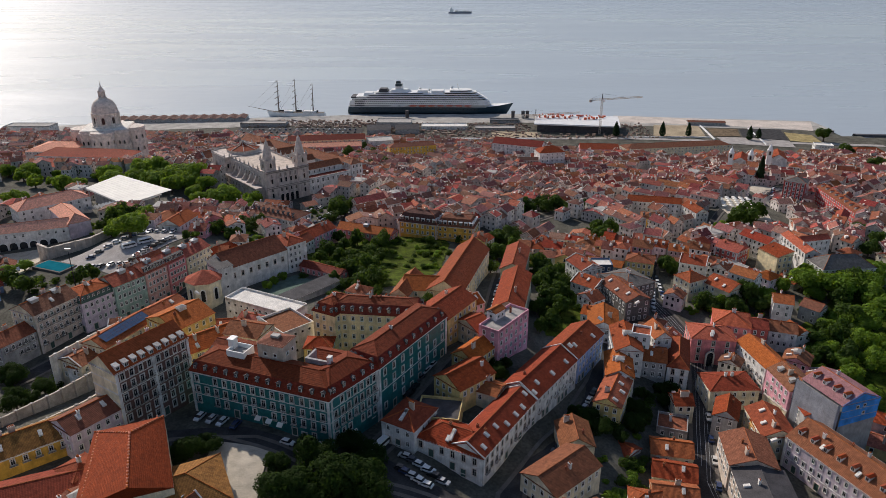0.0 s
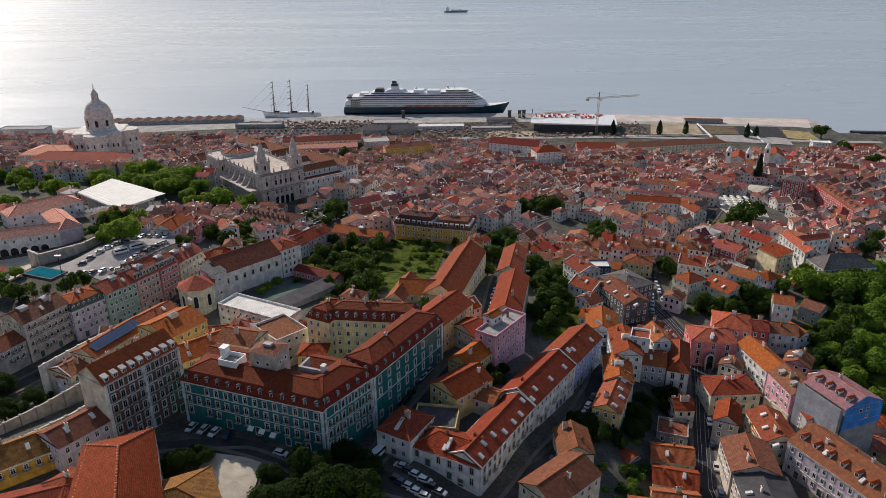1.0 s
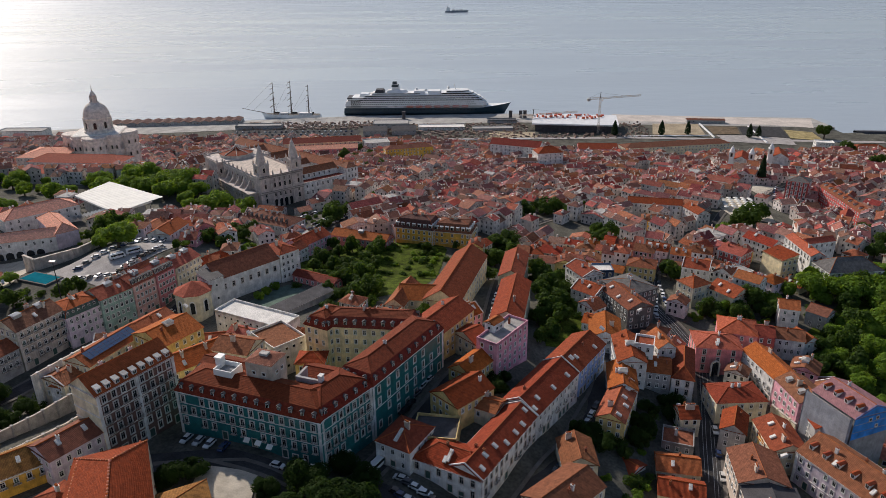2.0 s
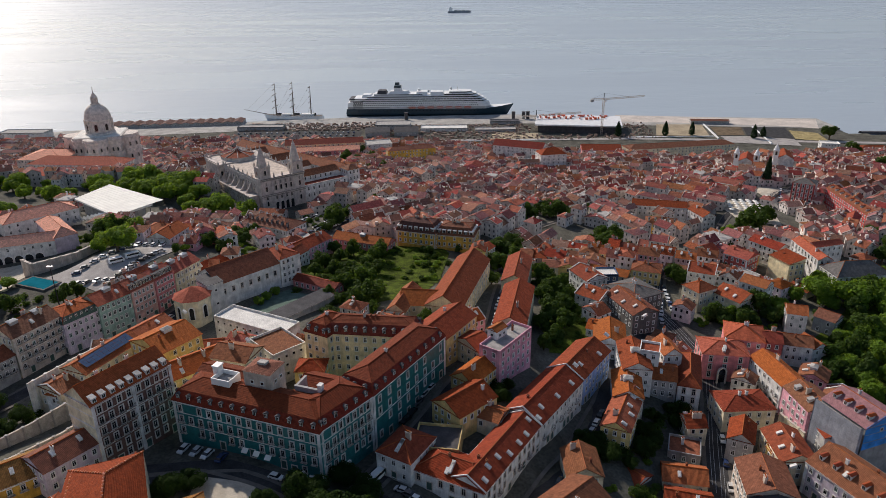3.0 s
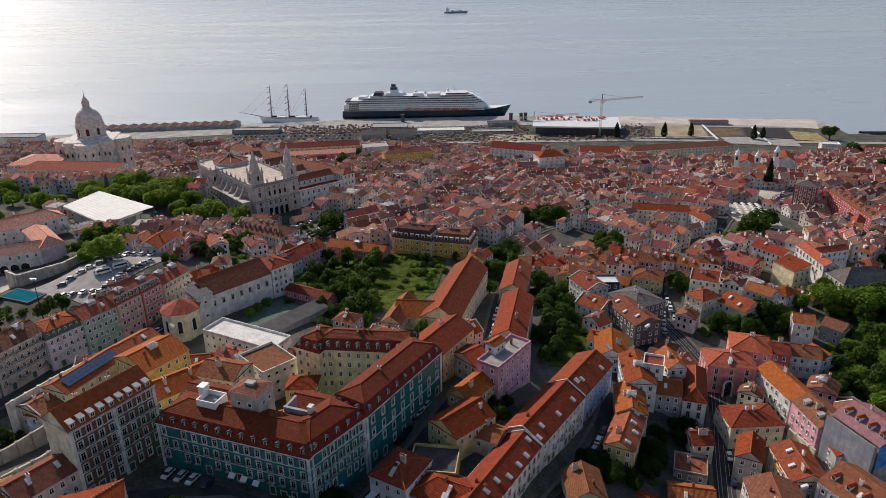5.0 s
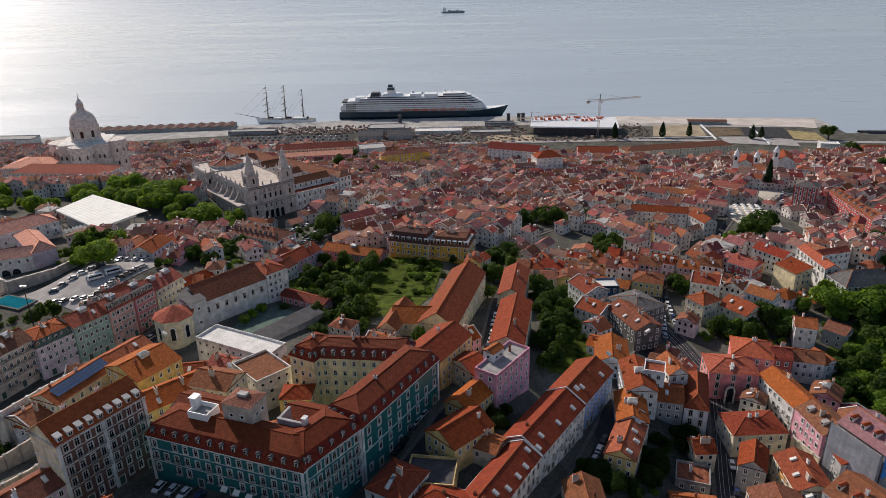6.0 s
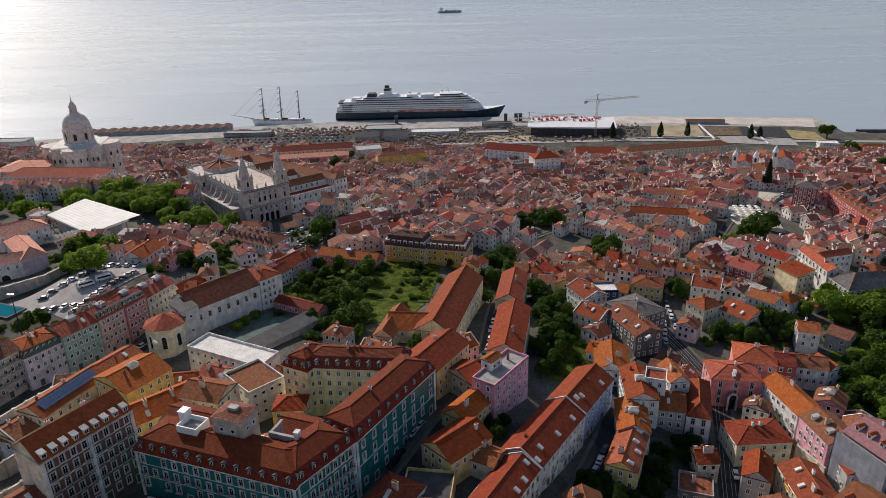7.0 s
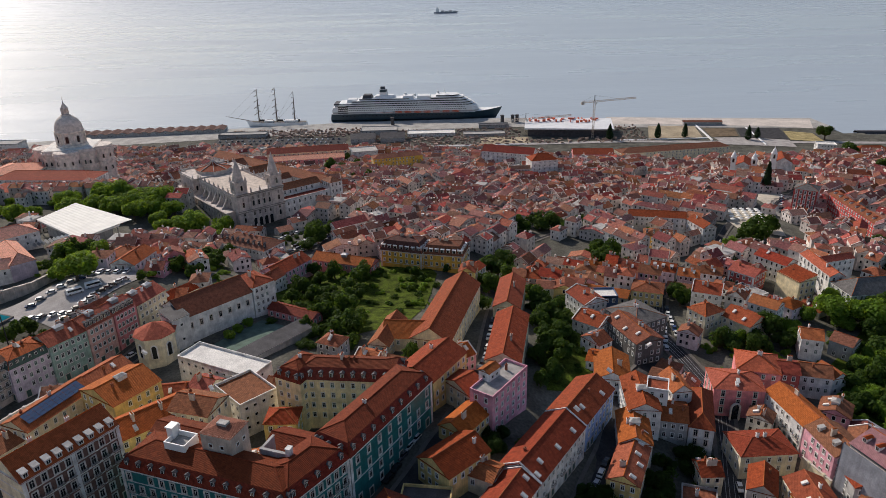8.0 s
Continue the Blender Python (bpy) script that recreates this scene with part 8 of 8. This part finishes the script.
part("roof", b.mesh("roof", M["tile_red"], uv=True), fore)
b = Bits()
ring = [eave_l, eave_l2, eave_r2, eave_r]
for k in range(4):
    p, q = ring[k] * 1.0, ring[(k + 1) % 4] * 1.0
    b.face([Vector((p.x, p.y, 0)), Vector((q.x, q.y, 0)), q - Vector((0, 0, 0.1)), p - Vector((0, 0, 0.1))])
part("wall", b.mesh("wall", M["cream"]), fore)
cap = Bits()
cap.beam((-0.26, 0, 0), (0.26, 0, 0), 0.2, 0, 6, 0.25)
CAP = cap.mesh("ridge_tile", M["tile_orange"])
spot = Bits()
spot.box(-0.07, -0.24, -0.1, 0.07, 0.24, 0.17)
MORTAR = spot.mesh("mortar_joint", M["tile_salmon"])
for p, q in ((top_f, top_n), (top_f, eave_l), (top_f, eave_r), (eave_l + Vector((1.6, -0.4, 0.7)), eave_l2 + Vector((1.6, 0, 0.7))), (eave_r + Vector((-1.4, -1, 0.7)), eave_r2 + Vector((-1.4, 0, 0.7)))):
    d = q - p
    m_ = max(2, int(d.length / 0.6))
    rot = d.to_track_quat("X", "Z").to_matrix().to_4x4()
    for i in range(m_):
        part("ridge_tile", CAP if i % 2 else MORTAR, fore, Matrix.Translation(p + d * ((i + 0.5) / m_) + Vector((0, 0, 0.06))) @ rot)
house("low red-tiled roof range joined to the steep roof", (-125.9, 118.7), (-85.0, 135.6), 12, 80, "gable", 2.4, "cream", "tile_red", chim=0, bay=5, name="convent_wing", category="convent")
house("low brown-tiled wing joined to the steep roof", (-82.9, 115.8), (-52.4, 131.0), 18.4, 80.5, "hip", 4.2, "cream", "tile_ochre", chim=0, bay=5, name="convent_wing", category="convent")

# roof tower, terrace and hatch on the palace
tw = thing("roof_tower", "square grey-plastered roof tower with a low tiled roof", "tower", -50.7, 177.0, 89.4, -20)
b = Bits()
b.box(-4.2, -3.6, -1, 4.2, 3.6, 8.6)
part("wall", b.mesh("wall", M["mortar"]), tw)
rb, _ = roof_bits(8.4, 7.2, "hip", 1.2, 0.3)
part("roof", rb.mesh("roof", M["tile_brown"], uv=True), tw, Matrix.Translation((-4.2, -3.6, 8.6)))
b = Bits()
b.box(-1.3, -0.9, 9.0, 1.3, 0.9, 10.1)
part("roof_hatch", b.mesh("roof_hatch", M["flat_roof"]), tw)
for x in (-1.6, 1.6):
    part("window", WIN["small"], tw, Matrix.Translation((x, -3.63, 5.4)))
for y in (-1.2, 1.4):
    part("window", WIN["small"], tw, pose(4.23, y, 5.4, 0, 0, 90))
te = thing("roof_terrace", "white-walled roof terrace with a big white chimney", "terrace", -61.8, 177.6, 91.4, -20)
for x0, y0, x1, y1 in ((-3, -2.6, 3, -2.35), (-3, 2.35, 3, 2.6), (-3, -2.35, -2.75, 2.35), (2.75, -2.35, 3, 2.35)):
    b = Bits()
    b.box(x0, y0, -1, x1, y1, 3.4)
    part("parapet", b.mesh("parapet", M["white_paint"]), te)
b = Bits()
b.box(-2.75, -2.35, -1, 2.75, 2.35, 2.0)
part("terrace_floor", b.mesh("terrace_floor", M["flat_roof"]), te)
b = Bits()
b.box(-4.4, 0.4, -1, -2.6, 2.6, 5.0)
b.box(-4.6, 0.2, 5.0, -2.4, 2.8, 5.3)
part("chimney", b.mesh("chimney", M["white_paint"]), te)
house("dark sloping roof beside the sports court", (-66.5, 250.0), (-47.0, 274.0), 7, 72, "shed", 1.2, "grey", "slate", chim=0, sides="", name="pavilion", category="pavilion")

# low walls and a white chimney on the palace's main roof
rt = thing("roof_parapet", "low plastered walls with a white chimney on a tiled roof", "parapet", -38.2, 173.8, 88.2, -20)
for x0, y0, x1, y1, h_ in ((-4.2, -0.3, 4.2, 0.3, 4.6), (-4.2, 0.3, -3.7, 5.5, 4.4), (3.2, -0.6, 4.4, 0.9, 6.4)):
    b = Bits()
    b.box(x0, y0, -1.5, x1, y1, h_)
    b.box(x0 - 0.1, y0 - 0.1, h_, x1 + 0.1, y1 + 0.1, h_ + 0.15)
    part("parapet" if h_ < 6 else "chimney", b.mesh("parapet", M["white" if h_ > 6 else "grey"]), rt)
# arched stone doorway of the pink chapel
gate = thing("stone_doorway", "tall arched stone doorway with a dark wooden door", "doorway", 101.4, 231.4, ground_z(101.4, 231.0), 3)
part("door", ARCH_DOOR, gate)
# slanted louvre units on a roof terrace
for k in range(9):
    lv = thing("roof_light", "slanted grey roof light on a flat terrace", "roof light", -206 + k * 1.45, 373 + k * 1.4, 70.6, -46, "row of roof lights")
    b = Bits()
    b.solid([(-3.2, -0.5, 0), (3.2, -0.5, 0), (3.2, 0.5, 0), (-3.2, 0.5, 0), (-3.2, 0.5, 1.1), (3.2, 0.5, 1.1)], [(0, 1, 5, 4), (1, 2, 5), (3, 0, 4), (2, 3, 4, 5)])
    part("louvre", b.mesh("louvre", M["metal"]), lv)


def garden_wall(label, pts, top, mat, thick=0.5):
    """A plastered wall with a coping and shallow piers, along a line on the ground."""
    t = thing("garden_wall", label, "wall", pts[0][0], pts[0][1], 0)
    o = Vector((pts[0][0], pts[0][1], 0))
    for (x0, y0), (x1, y1) in zip(pts, pts[1:]):
        d = Vector((x1 - x0, y1 - y0, 0))
        n_ = Vector((-d.y, d.x, 0)).normalized() * thick / 2
        p, q = Vector((x0, y0, 0)) - o, Vector((x1, y1, 0)) - o
        zb = min(ground_z(x0, y0), ground_z(x1, y1)) - 1
        for nm, k, z0, z1, m_ in (("wall", 1.0, zb, top, mat), ("coping", 1.5, top, top + 0.2, "stone")):
            b = Bits()
            c = [p - n_ * k, q - n_ * k, q + n_ * k, p + n_ * k]
            b.prism([(v.x, v.y) for v in c], z0, z1)
            part(nm, b.mesh(nm, M[m_]), t)
        for k in range(int(d.length / 4)):
            b = Bits()
            f = p + d * ((k + 0.5) / int(d.length / 4))
            b.box(f.x - 0.45, f.y - 0.45, zb, f.x + 0.45, f.y + 0.45, top + 0.35)
            part("pier", b.mesh("pier", M[mat]), t)


garden_wall("long weathered grey garden wall beside a terrace", [(-136, 163), (-123, 182), (-117, 194)], 75.9, "flat_roof", 0.35)
garden_wall("grey terrace wall above a garden", [(-128, 158), (-112, 178), (-106, 190)], 75.4, "flat_roof", 0.35)
garden_wall("tall cream courtyard wall with piers", [(111.0, 205.5), (114.0, 194.5)], 60.0, "cream")

garden_wall("long white parapet wall behind low tiled roofs", [(-131.8, 197.2), (-124.5, 212.9), (-112.2, 233.6)], 79.6, "white", 0.4)

garden_wall("tall beige stone retaining wall beside a pool", [(-194.0, 303.0), (-186.0, 297.5), (-172.5, 311.0), (-168.0, 324.0)], 77.6, "mortar", 0.8)
# arcade along the foot of the school
ARCADE = arch_mesh("arch", 3.6, 4.2, "glass", 0.3, frame="white", band=0.3)
for k in range(8):
    f = 0.3 + k * 0.08
    x, y = -246.0 + 52.2 * f, 310.6 + 20.4 * f
    t = thing("school_arch", "dark arched opening in a white school wall", "arch", x, y, 66.4, math.degrees(math.atan2(20.4, 52.2)), "school arcade")
    part("arch", ARCADE, t, Matrix.Translation((0, -0.02, 0)))

# canvas awnings over the shop fronts of the palace
aw = Bits()
aw.solid([(-0.9, 0, 0), (0.9, 0, 0), (0.9, -1.2, -0.7), (-0.9, -1.2, -0.7), (-0.9, 0, -0.08), (0.9, 0, -0.08), (0.9, -1.2, -0.95), (-0.9, -1.2, -0.95)], [(3, 2, 1, 0), (4, 5, 6, 7), (3, 0, 4, 7), (1, 2, 6, 5), (2, 3, 7, 6)])
AWNING = aw.mesh("canvas", M["canvas"])
for (x0, y0), (x1, y1), fs in (((-76.4, 174.6), (-33.8, 158.9), (0.5, 0.58, 0.66, 0.88, 0.95)), ((-33.6, 159.6), (-0.7, 209.6), (0.08, 0.16, 0.3))):
    for f in fs:
        x, y = x0 + (x1 - x0) * f, y0 + (y1 - y0) * f
        t = thing("awning", "pale canvas shop awning over a street door", "awning", x, y, ground_z(x, y) + 3.4, math.degrees(math.atan2(y1 - y0, x1 - x0)), "shop awnings")
        part("canvas", AWNING, t, Matrix.Translation((0, -0.1, 0)))

# bright blue sheeting over the gable end of the scaffolded house
tarp = thing("tarpaulin", "bright blue sheeting over a gable end", "tarpaulin", 123.24, 180.86, 64, 18.4)
b = Bits()
prof = [(-0.1, 0), (15.3, 0.6), (15.3, 8.1), (7.6, 11.4), (-0.1, 8.1)]
b.solid([(x, 0, z) for x, z in prof] + [(x, -0.08, z) for x, z in prof], [(0, 1, 2, 3, 4), (9, 8, 7, 6, 5)] + [(k, (k + 1) % 5, 5 + (k + 1) % 5, 5 + k) for k in range(5)])
part("sheet", b.mesh("sheet", M["strong_blue"]), tarp)
for z in (2.6, 5.4, 8.0):
    b = Bits()
    b.box(0.1, -0.16, z, 15.0, -0.09, z + 0.12)
    part("batten", b.mesh("batten", M["metal"]), tarp)
for x, z in ((6.2, 6.3), (9.0, 6.5), (9.2, 3.6)):
    part("window", WIN["small"], tarp, Matrix.Translation((x, -0.1, z)))


# ---- aerials, dishes and tanks on the nearer roofs ----
ae = Bits()
ae.beam((0, 0, -0.5), (0, 0, 2.6), 0.035, 0, 4)
ae.beam((-0.7, 0, 2.4), (0.7, 0, 2.4), 0.025, 0, 3)
for k in range(5):
    ae.beam((-0.6 + k * 0.3, -0.35, 2.4), (-0.6 + k * 0.3, 0.35, 2.4), 0.02, 0, 3)
AERIAL = ae.mesh("aerial", M["metal"])
di = Bits()
di.beam((0, 0, -0.5), (0, 0, 0.7), 0.04, 0, 4)
di.lathe(0, 0, [(0.0, 0.62), (0.25, 0.68), (0.42, 0.82), (0.45, 0.9)], 12)
DISH = di.mesh("dish", M["white_paint"])
roofer = random.Random(33)
for ob in [o for o in scene.collection.all_objects if o.parent is None and o.name.split(".")[0] in ("house", "townhouse", "palace", "apartment_house")]:
    if ob.location.y > 300 or roofer.random() < 0.35:
        continue
    roofs = [c for c in ob.children if c.name.split(".")[0] == "ridge_tiles"]
    if not roofs:
        continue
    zs = [roofs[0].matrix_local @ v.co for v in roofs[0].data.vertices]
    top = max(zs, key=lambda v: v.z)
    for me, nm, back in ((AERIAL, "aerial", 1.2), (DISH, "satellite_dish", 0.8))[: roofer.choice((1, 1, 2))]:
        part(nm, me, ob, Matrix.Translation((top.x * roofer.uniform(0.2, 0.9), top.y, top.z - 0.1)) @ pose(0, 0, 0, 0, 0, roofer.uniform(0, 180)))
